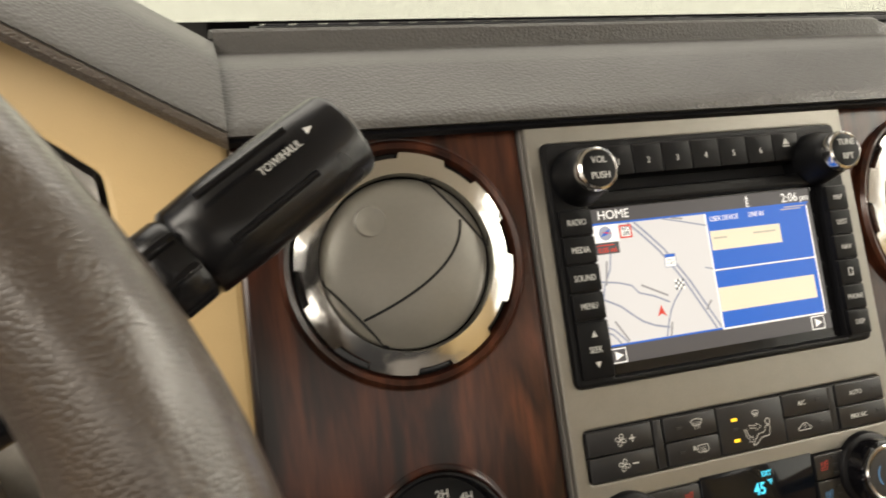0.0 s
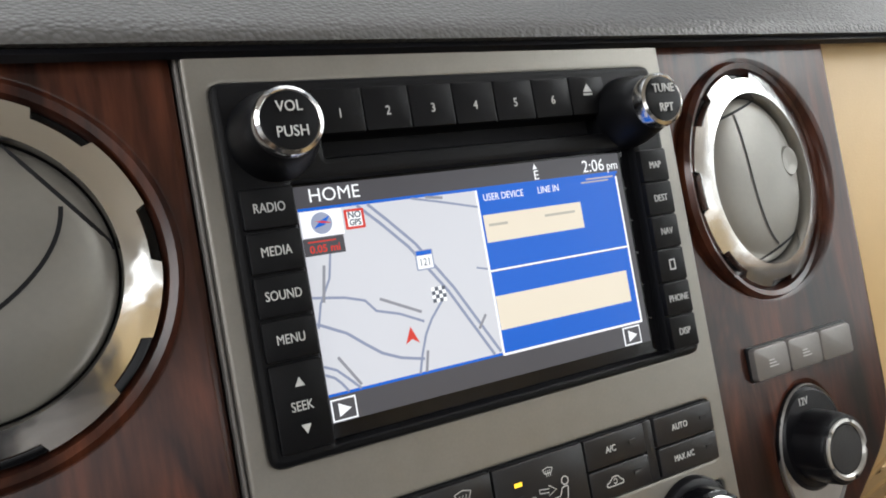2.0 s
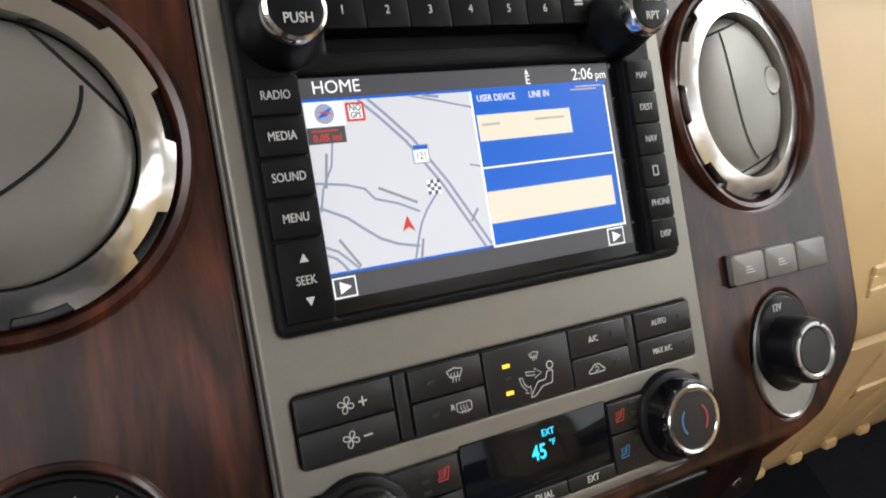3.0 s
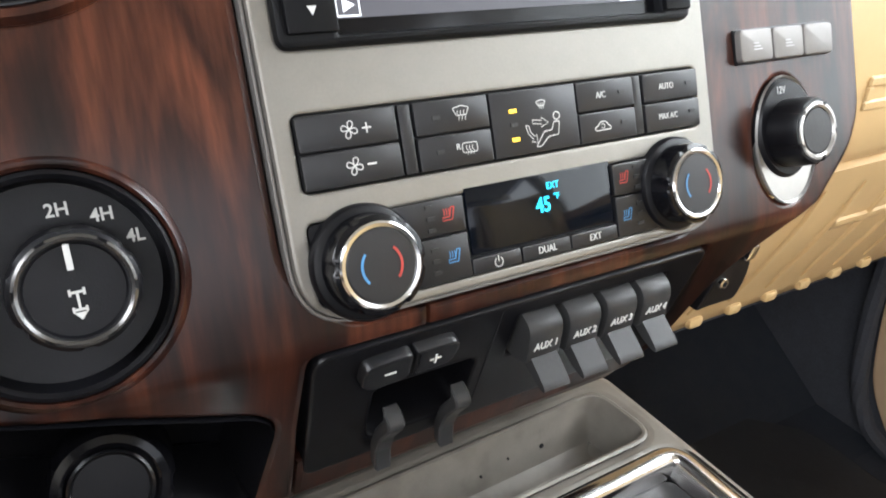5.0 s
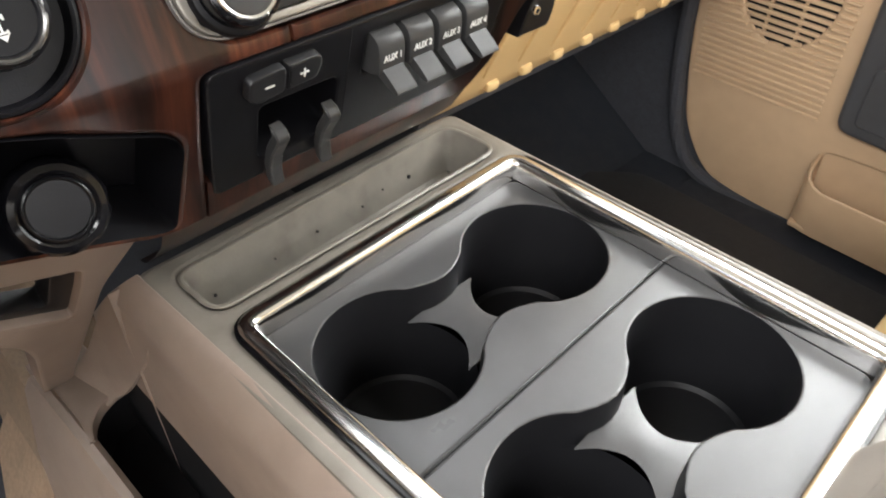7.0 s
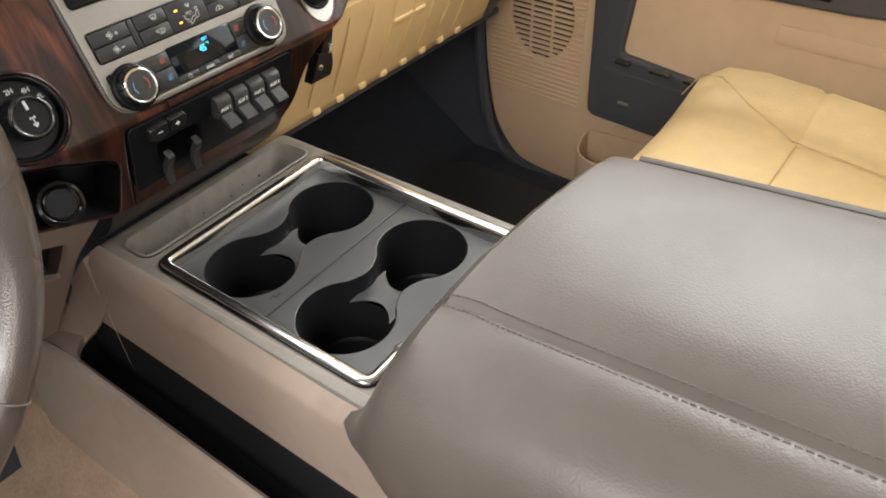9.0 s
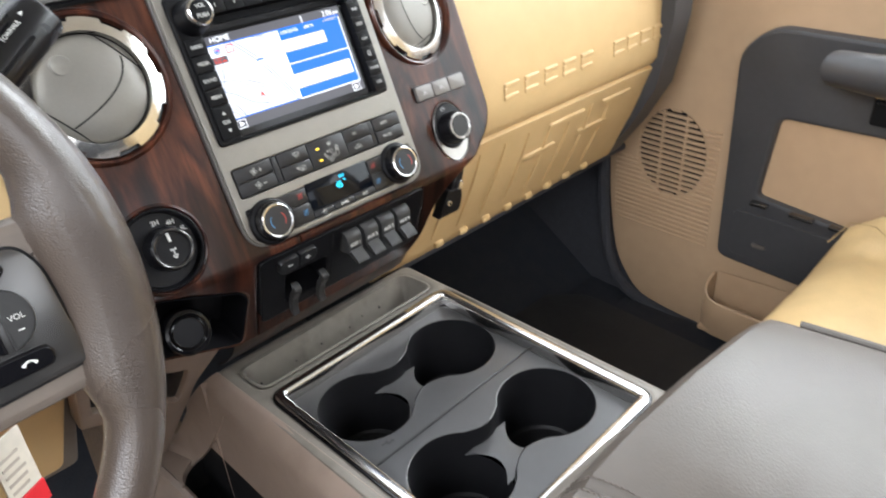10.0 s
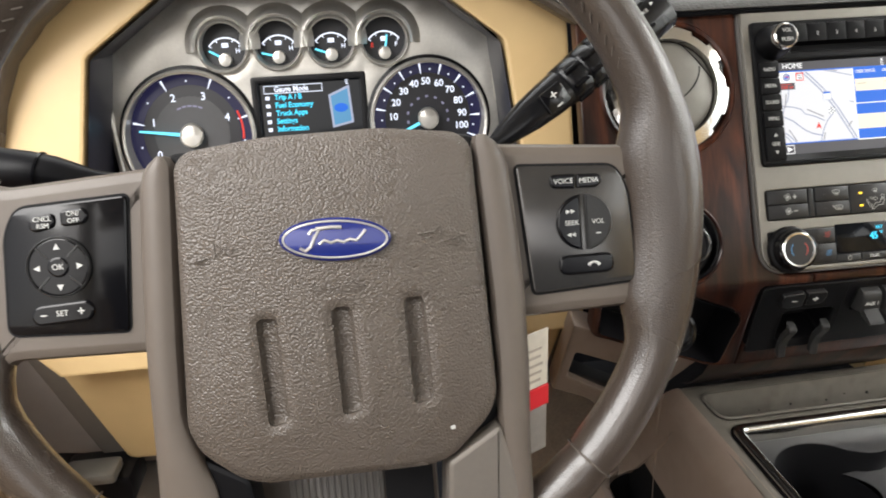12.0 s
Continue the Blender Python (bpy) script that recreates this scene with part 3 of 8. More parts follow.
# ---- round air vents ----
def air_vent(c, turn, spin, label, k=1.0, narrow=1.0, lean=0.0):
    cx, cy = c
    vent = thing("air_vent", stack_point((cx, cy, -0.02)), label, "air vent", "round air vents")

    def vent_part(name, bm, mat, parent, label=""):
        for v in bm.verts:
            v.co.x, v.co.y, v.co.z = cx + (v.co.x - cx) * k * narrow, cy + (v.co.y - cy) * k, v.co.z - lean * (v.co.x - cx) - 0.02 * lean
        return stack_part(name, bm, mat, parent, label)

    vent_part("surround", lathe(cx, cy, [(0.0600, WN - 0.004), (0.0600, WN + 0.0005), (0.0580, WN + 0.0028), (0.0556, WN + 0.0018), (0.0542, WN - 0.002), (0.0538, WN - 0.016)], 72, close=False), WOOD, vent, "wood coloured raised lip")

    def step(a, j):
        f = (a * 8 / (2 * math.pi) + turn) % 1.0
        w = 1.0 if f < 0.58 else 0.0
        return 0.0032 * w if j in (0, 1, 2) else 0.0
    ring = lathe(cx, cy, [(0.0508, WN - 0.012), (0.0508, WN + 0.0046), (0.0503, WN + 0.0050), (0.0492, WN + 0.0040), (0.0476, WN + 0.0040), (0.0458, WN + 0.0040), (0.0440, WN + 0.0040), (0.0426, WN + 0.0016), (0.0420, WN + 0.0004), (0.0417, WN - 0.016)], 288, wobble=step, close=False)
    for v in ring.verts:
        r = math.hypot(v.co.x - cx, v.co.y - cy)
        if r > 0.0424 and v.co.z > WN + 0.001:
            v.co.z = WN + 0.0046 - 0.26 * (r - 0.0440) - 6 * (r - 0.0476) ** 2 - (0.0006 if abs(v.co.z - WN - 0.0046) < 1e-5 else 0)
    vent_part("chrome_ring", ring, RINGCHROME, vent, "castellated chrome ring")
    # black instead of chrome, to put shade into the gaps between teeth
    vent_part("ring_base", lathe(cx, cy, [(0.0538, WN - 0.010), (0.0538, WN - 0.0024), (0.0525, WN - 0.0022), (0.0500, WN - 0.0022)], 96, close=False), BLACKGLOSS, vent, "base ring painted black for the shade between the teeth")
    ball = [(0.0414 * math.cos(radians(a)), WN - 0.0030 + 0.0095 * math.sin(radians(a))) for a in range(0, 90, 6)]
    dome = lathe(cx, cy, ball, 72)
    vent_part("vent_ball", dome, VENT, vent, "pewter vent disc")

    def on_dome(x, y):
        r = min(0.999, math.hypot(x, y) / 0.0414)
        return WN - 0.0030 + 0.0095 * math.sqrt(1 - r * r)

    def groove(pts):
        rows = []
        pts = [(x * math.cos(spin) - y * math.sin(spin), x * math.sin(spin) + y * math.cos(spin)) for x, y in pts]
        pts = [(x * min(1, 0.0409 / max(1e-6, math.hypot(x, y))), y * min(1, 0.0409 / max(1e-6, math.hypot(x, y)))) for x, y in pts]
        for i, (x, y) in enumerate(pts):
            a, b = Vector(pts[max(0, i - 1)]), Vector(pts[min(len(pts) - 1, i + 1)])
            d = (b - a).normalized() * 0.00065
            rows.append([(cx + x - d.y, cy + y + d.x, on_dome(x, y) + 0.00025), (cx + x + d.y, cy + y - d.x, on_dome(x, y) + 0.00025)])
        return loft(rows, ring=False)
    ln = lambda a, b, n=14: [(a[0] + (b[0] - a[0]) * i / n, a[1] + (b[1] - a[1]) * i / n) for i in range(n + 1)]
    bow = [(0.0285 * (1 - t) ** 2 + 2 * t * (1 - t) * 0.0262 + t * t * -0.0245, 0.0178 * (1 - t) ** 2 + 2 * t * (1 - t) * -0.0078 + t * t * -0.0250) for t in [i / 20 for i in range(21)]]
    vent_part("flap_seam", groove(ln((0.0138, 0.0400), (0.042, 0.0037))), DARK, vent, "dark flap seam")
    vent_part("flap_seam", groove(ln((-0.0420, -0.0040), (-0.0142, -0.0400))), DARK, vent, "dark flap seam")
    vent_part("flap_seam", groove(bow), DARK, vent, "dark curved flap seam")
    dx, dy = -0.0160 * math.cos(spin) - 0.0205 * math.sin(spin), -0.0160 * math.sin(spin) + 0.0205 * math.cos(spin)
    dimple = lathe(cx + dx, cy + dy, [(0.0082, on_dome(dx, dy) - 0.0016), (0.0079, on_dome(dx, dy) + 0.0002), (0.0070, on_dome(dx, dy) + 0.0011), (0.0058, on_dome(dx, dy) + 0.0009), (0.0040, on_dome(dx, dy) + 0.0004), (0.002, on_dome(dx, dy) + 0.0002)], 28)
    vent_part("finger_dimple", dimple, VENT, vent)
    return vent


air_vent(VL, 0.626, 0.0, "round pewter air vent, castellated chrome ring, beside the column")
air_vent(VR, 0.72, radians(-113), "round pewter air vent, castellated chrome ring, passenger side", 0.965, 0.9, 0.10)

# ---- radio ----
radio = thing("car_radio", stack_point((0, 0.06, 0)), "black car radio with a lit navigation screen", "car radio")
TOP = vz(0.7555)
SCR = (-0.0695, 0.0085, 0.0695, 0.0880)
screen_hole = rect(SCR[0] - 0.0012, SCR[1] - 0.0055, SCR[2] + 0.006, SCR[3] + 0.0012, 0.001)
slot_hole = rect(-0.0578, 0.0965, 0.0610, 0.1035, 0.001)
bm = slab(rect(-0.0922, -0.0010, 0.0922, TOP, 0.0045), -0.012, 0.0, 0.0022, [screen_hole, slot_hole])
stack_part("bezel", bm, RADIOBLACK, radio)
stack_part("screen_well", slab(rect(-0.074, 0.001, 0.080, 0.091), -0.014, -0.0048, 0), BLACKGLOSS, radio)
stack_part("disc_slot", slab(rect(-0.056, 0.098, 0.076, 0.107), -0.014, -0.010, 0), DARK, radio)
screen = stack_part("screen", slab(rect(*SCR), -0.006, -0.0040, 0), SCREENGREY, radio, "lit colour screen with a map and blue panes")
SN = -0.0038


def pixel_box(x0, y0, x1, y1):
    """Screen parts: 0 to 1 across and 0 to 1 up."""
    w, h = SCR[2] - SCR[0], SCR[3] - SCR[1]
    return (SCR[0] + w * x0, SCR[1] + h * y0, SCR[0] + w * x1, SCR[1] + h * y1)


def screen_part(name, outline, mat, lift=0.0, label=""):
    ob = part(name, on_stack(slab(outline, SN + lift - 0.0001, SN + lift, 0)), mat, screen, label)
    return ob


def screen_xy(x, y):
    b = pixel_box(x, y, x, y)
    return b[0], b[1]


screen_part("map_pane", rect(*pixel_box(0.0, 0.118, 0.492, 0.905)), SCREENWHITE, label="pale map")
screen_part("pane_line", rect(*pixel_box(0.0, 0.893, 0.985, 0.906)), SCREENBLUE, 0.0001)
screen_part("pane_line", rect(*pixel_box(0.0, 0.110, 0.492, 0.122)), SCREENBLUE, 0.0001)
screen_part("audio_pane", rect(*pixel_box(0.495, 0.512, 0.978, 0.895)), SCREENBLUE, label="blue pane")
screen_part("phone_pane", rect(*pixel_box(0.495, 0.118, 0.978, 0.500)), SCREENBLUE, label="blue pane")
for box in ((0.492, 0.502, 0.980, 0.511), (0.490, 0.108, 0.496, 0.893), (0.492, 0.106, 0.980, 0.117), (0.974, 0.108, 0.980, 0.880)):
    screen_part("pane_line", rect(*pixel_box(*box)), SCREENTEXT, 0.00012)
screen_part("cream_box", rect(*pixel_box(0.502, 0.640, 0.830, 0.772)), SCREENCREAM, 0.0002, "cream field")
screen_part("cream_box", rect(*pixel_box(0.497, 0.225, 0.952, 0.386)), SCREENCREAM, 0.0002, "cream field")
screen_part("text_bar", rect(*pixel_box(0.515, 0.716, 0.575, 0.728)), FADEDBAR, 0.0003)
screen_part("text_bar", rect(*pixel_box(0.700, 0.722, 0.805, 0.734)), FADEDBAR, 0.0003)


def screen_words(body, size, x, y, wide=1.0, bold=0.0, mat=None):
    part("screen_lettering", on_stack(letters(body, size, *screen_xy(x, y), SN + 0.0004, thick=0.00004, wide=wide, bold=bold)), mat or SCREENTEXT, screen)


screen_words("HOME", 0.0066, 0.097, 0.953, 1.0)
screen_words("2:06", 0.0070, 0.898, 0.943, 0.95)
screen_words("pm", 0.0052, 0.968, 0.936, 0.9)
screen_words("E", 0.0052, 0.694, 0.930)
screen_words("USER DEVICE", 0.0038, 0.576, 0.853, 0.82)
screen_words("LINE IN", 0.0038, 0.726, 0.855, 0.82)
screen_part("heading_arrow", [screen_xy(0.687, 0.962), screen_xy(0.701, 0.962), screen_xy(0.694, 0.990)], SCREENTEXT, 0.0002)
screen_part("mark_bars", rect(*pixel_box(0.845, 0.862, 0.945, 0.869)), FADEDBAR, 0.0003)
screen_part("mark_bars", rect(*pixel_box(0.865, 0.877, 0.965, 0.884)), FADEDBAR, 0.0003)


def road(pts, width, mat=None):
    rows = []
    for i, p in enumerate(pts):
        a, b = Vector(screen_xy(*pts[max(0, i - 1)])), Vector(screen_xy(*pts[min(len(pts) - 1, i + 1)]))
        c, d = Vector(screen_xy(*p)), (b - a).normalized() * width / 2
        rows.append([(c.x - d.y, c.y + d.x, SN + 0.00015), (c.x + d.y, c.y - d.x, SN + 0.00015)])
    part("map_road", on_stack(loft(rows, ring=False)), mat or MAPROAD, screen)


road([(0.150, 0.892), (0.205, 0.80), (0.270, 0.680), (0.36, 0.455), (0.465, 0.123)], 0.0011)
road([(0.178, 0.892), (0.225, 0.81), (0.290, 0.690), (0.378, 0.465), (0.485, 0.130)], 0.0011)
road([(0.0, 0.530), (0.08, 0.508), (0.130, 0.480), (0.155, 0.427), (0.215, 0.395), (0.278, 0.341)], 0.0009)
road([(0.345, 0.430), (0.30, 0.345), (0.277, 0.283), (0.258, 0.20), (0.243, 0.118)], 0.0009)
road([(0.0, 0.420), (0.071, 0.357), (0.11, 0.30), (0.152, 0.243), (0.20, 0.205), (0.262, 0.178)], 0.0010)
road([(0.0, 0.240), (0.030, 0.215), (0.053, 0.175), (0.084, 0.118)], 0.0009)
road([(0.0, 0.205), (0.022, 0.185), (0.038, 0.155), (0.052, 0.118)], 0.0009)
road([(0.062, 0.702), (0.050, 0.60), (0.018, 0.50), (0.003, 0.40)], 0.0008)
road([(0.30, 0.893), (0.38, 0.862), (0.49, 0.815)], 0.0008)
road([(0.455, 0.535), (0.488, 0.520)], 0.0007)
for x, y, w, a in ((0.222, 0.430, 0.0165, -26), (0.062, 0.200, 0.0125, -58), (0.034, 0.58, 0.0125, 80), (0.445, 0.285, 0.0060, 52), (0.268, 0.165, 0.0075, 76), (0.365, 0.885, 0.0070, -8)):
    b = moved(slab(rect(-w / 2, -0.0005, w / 2, 0.0005), SN + 0.00015, SN + 0.0002, 0), Matrix.Translation((*screen_xy(x, y), 0)) @ Matrix.Rotation(radians(a), 4, "Z"))
    part("street_bar", on_stack(b), MAPBAR, screen)
screen_part("route_shield", rect(*pixel_box(0.283, 0.566, 0.334, 0.657), 0.0006), SCREENROAD, 0.0002)
screen_part("route_shield_field", rect(*pixel_box(0.287, 0.572, 0.330, 0.632)), SCREENTEXT, 0.0003)
screen_part("route_shield_top", rect(*pixel_box(0.287, 0.634, 0.330, 0.653)), SCREENBLUE, 0.0003)
screen_words("121", 0.0038, 0.3085, 0.600, 0.85, 0, SCREENDARK)
screen_part("flag_field", rect(*pixel_box(0.312, 0.412, 0.352, 0.482)), SCREENTEXT, 0.0003)
for i in range(4):
    for j in range(4):
        if (i + j) % 2 == 0:
            x, y = 0.312 + 0.010 * i, 0.412 + 0.0175 * j
            screen_part("flag_square", rect(*pixel_box(x, y, x + 0.010, y + 0.0175)), SCREENDARK, 0.0004)
screen_part("position_arrow", [screen_xy(0.218, 0.258), screen_xy(0.237, 0.275), screen_xy(0.256, 0.252), screen_xy(0.237, 0.330)], SCREENRED, 0.0003)
screen_part("compass_plate", rect(*pixel_box(0.003, 0.780, 0.108, 0.890)), SCREENTEXT, 0.0001)
screen_part("compass_ball", arc(*screen_xy(0.0535, 0.836), 0.0037, n=24), SCREENROAD, 0.0003)
screen_part("compass_needle", [screen_xy(0.033, 0.816), screen_xy(0.060, 0.826), screen_xy(0.075, 0.864), screen_xy(0.050, 0.846)], SCREENBLUE, 0.0004)
screen_part("compass_needle", [screen_xy(0.036, 0.846), screen_xy(0.0535, 0.836), screen_xy(0.078, 0.832), screen_xy(0.060, 0.844)], SCREENRED, 0.0005)
screen_part("no_signal_sign", rect(*pixel_box(0.113, 0.793, 0.165, 0.880), 0.0005), SCREENRED, 0.0002)
screen_part("no_signal_field", rect(*pixel_box(0.120, 0.804, 0.158, 0.869)), SCREENTEXT, 0.0003)
screen_words("NO", 0.0032, 0.139, 0.853, 0.95, 0.00008, SCREENDARK)
screen_words("GPS", 0.0030, 0.139, 0.820, 0.85, 0.00008, SCREENDARK)
screen_part("scale_plate", rect(*pixel_box(0.0, 0.702, 0.103, 0.777)), SCREENGREY, 0.0002)
screen_part("scale_bar", rect(*pixel_box(0.012, 0.757, 0.082, 0.763)), SCREENRED, 0.0003)
screen_words("0.05 mi", 0.0036, 0.052, 0.727, 1.0, 0.00006, SCREENRED)
for x in (0.033, 0.933):
    screen_part("arrow_frame", rect(*pixel_box(x - 0.032, 0.004, x + 0.032, 0.098)), SCREENTEXT, 0.0001)
    screen_part("arrow_field", rect(*pixel_box(x - 0.028, 0.011, x + 0.028, 0.091)), SCREENGREY, 0.0002)
    screen_part("arrow", [screen_xy(x - 0.014, 0.022), screen_xy(x + 0.018, 0.051), screen_xy(x - 0.014, 0.080)], SCREENTEXT, 0.0003)


def key(name, x0, y0, x1, y1, parent, word="", size=0.0048, mat=BUTTON, ink=WHITEINK, n=0.0, high=0.0018, label="", wide=0.86, dx=0.0, dy=0.0):
    ob = stack_part(name, slab(rect(x0, y0, x1, y1, 0.0008, 2), n - 0.001, n + high, 0.0006), mat, parent, label)
    if word:
        part("lettering", on_stack(letters(word, size, (x0 + x1) / 2 + dx, (y0 + y1) / 2 + dy, n + high + 0.0001, wide=wide)), ink, ob)
    return ob


for i, word in enumerate(("1", "2", "3", "4", "5", "6", "")):
    x0 = -0.0594 + 0.0177 * i
    b = key("preset_button", x0, 0.1040, x0 + 0.0174, 0.1195, radio, word, 0.0046, mat=RADIOBLACK, high=0.0012, dy=-0.0012)
    if i == 6:
        part("eject_mark", on_stack(slab([(x0 + 0.0064, 0.1132), (x0 + 0.0108, 0.1132), (x0 + 0.0086, 0.1165)], 0.0011, 0.0014, 0)), WHITEINK, b)
        part("eject_mark", on_stack(slab(rect(x0 + 0.0064, 0.1118, x0 + 0.0108, 0.1126), 0.0011, 0.0014, 0)), WHITEINK, b)
left_y = [0.0885, 0.0745, 0.0604, 0.0463, 0.0322]
for i, word in enumerate(("RADIO", "MEDIA", "SOUND", "MENU")):
    key("side_button", -0.0888, left_y[i + 1] + 0.0004, -0.0712, left_y[i] - 0.0004, radio, word, 0.0044, mat=RADIOBLACK, wide=0.78, ink=DIMINK if i == 0 else WHITEINK)
b = key("seek_button", -0.0888, 0.0035, -0.0712, 0.0318, radio, "SEEK", 0.0044, mat=RADIOBLACK, wide=0.78)
part("seek_mark", on_stack(slab([(-0.0813, 0.0240), (-0.0781, 0.0240), (-0.0797, 0.0270)], 0.0017, 0.0020, 0)), WHITEINK, b)
part("seek_mark", on_stack(slab([(-0.0813, 0.0118), (-0.0797, 0.0088), (-0.0781, 0.0118)], 0.0017, 0.0020, 0)), WHITEINK, b)
for i, word in enumerate(("MAP", "DEST", "NAV", "", "PHONE", "DISP")):
    y1 = 0.0872 - 0.01410 * i
    b = key("side_button", 0.0762, y1 - 0.0136, 0.0905, y1, radio, word, 0.0040, mat=RADIOBLACK, ink=DIMINK, wide=0.8)
    if i == 3:
        part("book_mark", on_stack(slab(rect(0.0815, y1 - 0.0090, 0.0847, y1 - 0.0045), 0.0017, 0.0020, 0, [rect(0.0820, y1 - 0.0084, 0.0842, y1 - 0.0051)])), DIMINK, b)


def radio_knob(cx, cy, r, words):
    k = thing("radio_knob", stack_point((cx, cy, 0)), "round black radio knob with a chrome edge, lettered %s" % " ".join(words), "knob", "radio knobs")
    stack_part("skirt", lathe(cx, cy, [(r + 0.0042, -0.001), (r + 0.0036, 0.004), (r + 0.0016, 0.012), (r + 0.0005, 0.0158), (r - 0.0004, 0.0168)], 48), RADIOBLACK, k)
    stack_part("chrome_edge", lathe(cx, cy, [(r - 0.0002, 0.0162), (r + 0.0002, 0.0195), (r - 0.0003, 0.0218), (r - 0.0014, 0.0226), (r - 0.0020, 0.0222)], 48), CHROME, k)
    stack_part("cap", lathe(cx, cy, [(r - 0.0016, 0.0220), (r - 0.0020, 0.0227), (r - 0.0034, 0.0230), (0.002, 0.0232)], 48), RADIOBLACK, k)
    stack_part("lettering", letters(words[0], 0.0047, cx, cy + 0.0038, 0.0234, wide=0.9), WHITEINK, k)
    stack_part("lettering", letters(words[1], 0.0047, cx, cy - 0.0038, 0.0234, wide=0.9), WHITEINK, k)


radio_knob(-0.0745, 0.1045, 0.0108, ("VOL", "PUSH"))
radio_knob(0.0740, 0.1035, 0.0106, ("TUNE", "RPT"))

# ---- climate control ----
climate = thing("climate_control", stack_point((0, vz(0.595), 0)), "black two-row climate control with a lit display", "climate control")
CN = -0.003
stack_part("upper_housing", slab(rect(-0.0913, vz(0.5987), 0.0936, vz(0.6223), 0.003), -0.012, CN - 0.0006, 0.001), DARK, climate)
stack_part("lower_housing", slab(inset(LOWER_HOLE, 0.0003), -0.012, CN - 0.0006, 0.001), DARK, climate)
y0, y1 = vz(0.5987) + 0.0006, vz(0.6223) - 0.0006
ym = (y0 + y1) / 2


def stack_line(parent, pts, width, n, mat, name="symbol"):
    rows = []
    for i, p in enumerate(pts):
        a, b = Vector(pts[max(0, i - 1)]), Vector(pts[min(len(pts) - 1, i + 1)])
        d = (b - a).normalized() * width / 2
        rows.append([(p[0] - d.y, p[1] + d.x, n), (p[0] + d.y, p[1] - d.x, n)])
    return part(name, on_stack(loft(rows, ring=False)), mat, parent)


def fan_mark(parent, x, y, s, n):
    for q in range(4):
        a = radians(45 + 90 * q)
        turn = a + radians(28)
        leaf = [(0.08 + 0.46 * (1 - math.cos(w)), 0.30 * math.sin(w) * (1 - 0.35 * math.cos(w))) for w in [2 * math.pi * j / 14 for j in range(15)]]
        stack_line(parent, [(x + 1.1 * s * (u * math.cos(turn) - v * math.sin(turn)), y + 1.1 * s * (u * math.sin(turn) + v * math.cos(turn))) for u, v in leaf], 0.00036, n, WHITEINK)


def shield_mark(parent, x, y, s, n, boxed=False):
    pts = rect(x - s, y - 0.5 * s, x + s, y + 0.6 * s, 0.3 * s, 3) if boxed else rounded([(x - s, y + 0.55 * s), (x, y + 0.8 * s), (x + s, y + 0.55 * s), (x + 0.62 * s, y - 0.2 * s), (x - 0.62 * s, y - 0.2 * s)], 0.1 * s, 2)
    stack_line(parent, [*pts, pts[0]], 0.00034, n, WHITEINK)
    for k in (-0.4, 0, 0.4):
        stack_line(parent, [(x + k * s, y + 0.3 * s), (x + k * s - 0.12 * s, y), (x + k * s + 0.12 * s, y - 0.35 * s), (x + k * s, y - 0.75 * s)], 0.0003, n, WHITEINK)


def dim_lamp(parent, x, y, n, mat=None):
    part("indicator", on_stack(slab(rect(x - 0.0016, y - 0.0007, x + 0.0016, y + 0.0007), n - 0.0002, n + 0.0002, 0)), mat or SWITCH, parent)


KN = CN + 0.0021
b = key("fan_up_button", -0.0910, ym + 0.0003, -0.0548, y1, climate, n=CN)
fan_mark(b, -0.0728, (ym + y1) / 2, 0.0027, KN)
stack_line(b, [(-0.0681, (ym + y1) / 2), (-0.0647, (ym + y1) / 2)], 0.0006, KN, WHITEINK)
stack_line(b, [(-0.0664, (ym + y1) / 2 - 0.0017), (-0.0664, (ym + y1) / 2 + 0.0017)], 0.0006, KN, WHITEINK)
b = key("fan_down_button", -0.0910, y0, -0.0548, ym - 0.0003, climate, n=CN)
fan_mark(b, -0.0728, (ym + y0) / 2, 0.0027, KN)
stack_line(b, [(-0.0681, (ym + y0) / 2), (-0.0647, (ym + y0) / 2)], 0.0006, KN, WHITEINK)
key("spacer_bar", -0.0535, y0, -0.0485, y1, climate, n=CN - 0.0008)
b = key("defrost_button", -0.0478, ym + 0.0003, -0.0168, y1, climate, n=CN)
shield_mark(b, -0.0288, (ym + y1) / 2 + 0.0005, 0.0034, KN)
dim_lamp(b, -0.0393, (ym + y1) / 2, KN)
b = key("rear_defrost_button", -0.0478, y0, -0.0168, ym - 0.0003, climate, n=CN)
shield_mark(b, -0.0270, (ym + y0) / 2, 0.0032, KN, True)
part("lettering", on_stack(letters("R", 0.0032, -0.0318, (ym + y0) / 2 + 0.0008, KN)), WHITEINK, b)
dim_lamp(b, -0.0393, (ym + y0) / 2, KN)
b = key("mode_button", -0.0160, y0, 0.0246, y1, climate, n=CN)
dim_lamp(b, -0.0063, ym + 0.0047, KN, AMBER)
dim_lamp(b, -0.0063, ym - 0.0004, KN)
dim_lamp(b, -0.0063, ym - 0.0060, KN, AMBER)
shield_mark(b, 0.0071, ym + 0.0058, 0.0022, KN)
stack_line(b, arc(0.0139, ym + 0.0008, 0.0015, n=18) + [(0.0154, ym + 0.0008)], 0.0004, KN, WHITEINK)
sitter = rounded([(0.0122, ym - 0.0014), (0.0150, ym - 0.0014), (0.0140, ym - 0.0064), (0.0090, ym - 0.0068), (0.0052, ym - 0.0100), (0.0028, ym - 0.0100), (0.0072, ym - 0.0046), (0.0110, ym - 0.0044)], 0.0006, 3)
stack_line(b, [*sitter, sitter[0]], 0.00038, KN, WHITEINK)
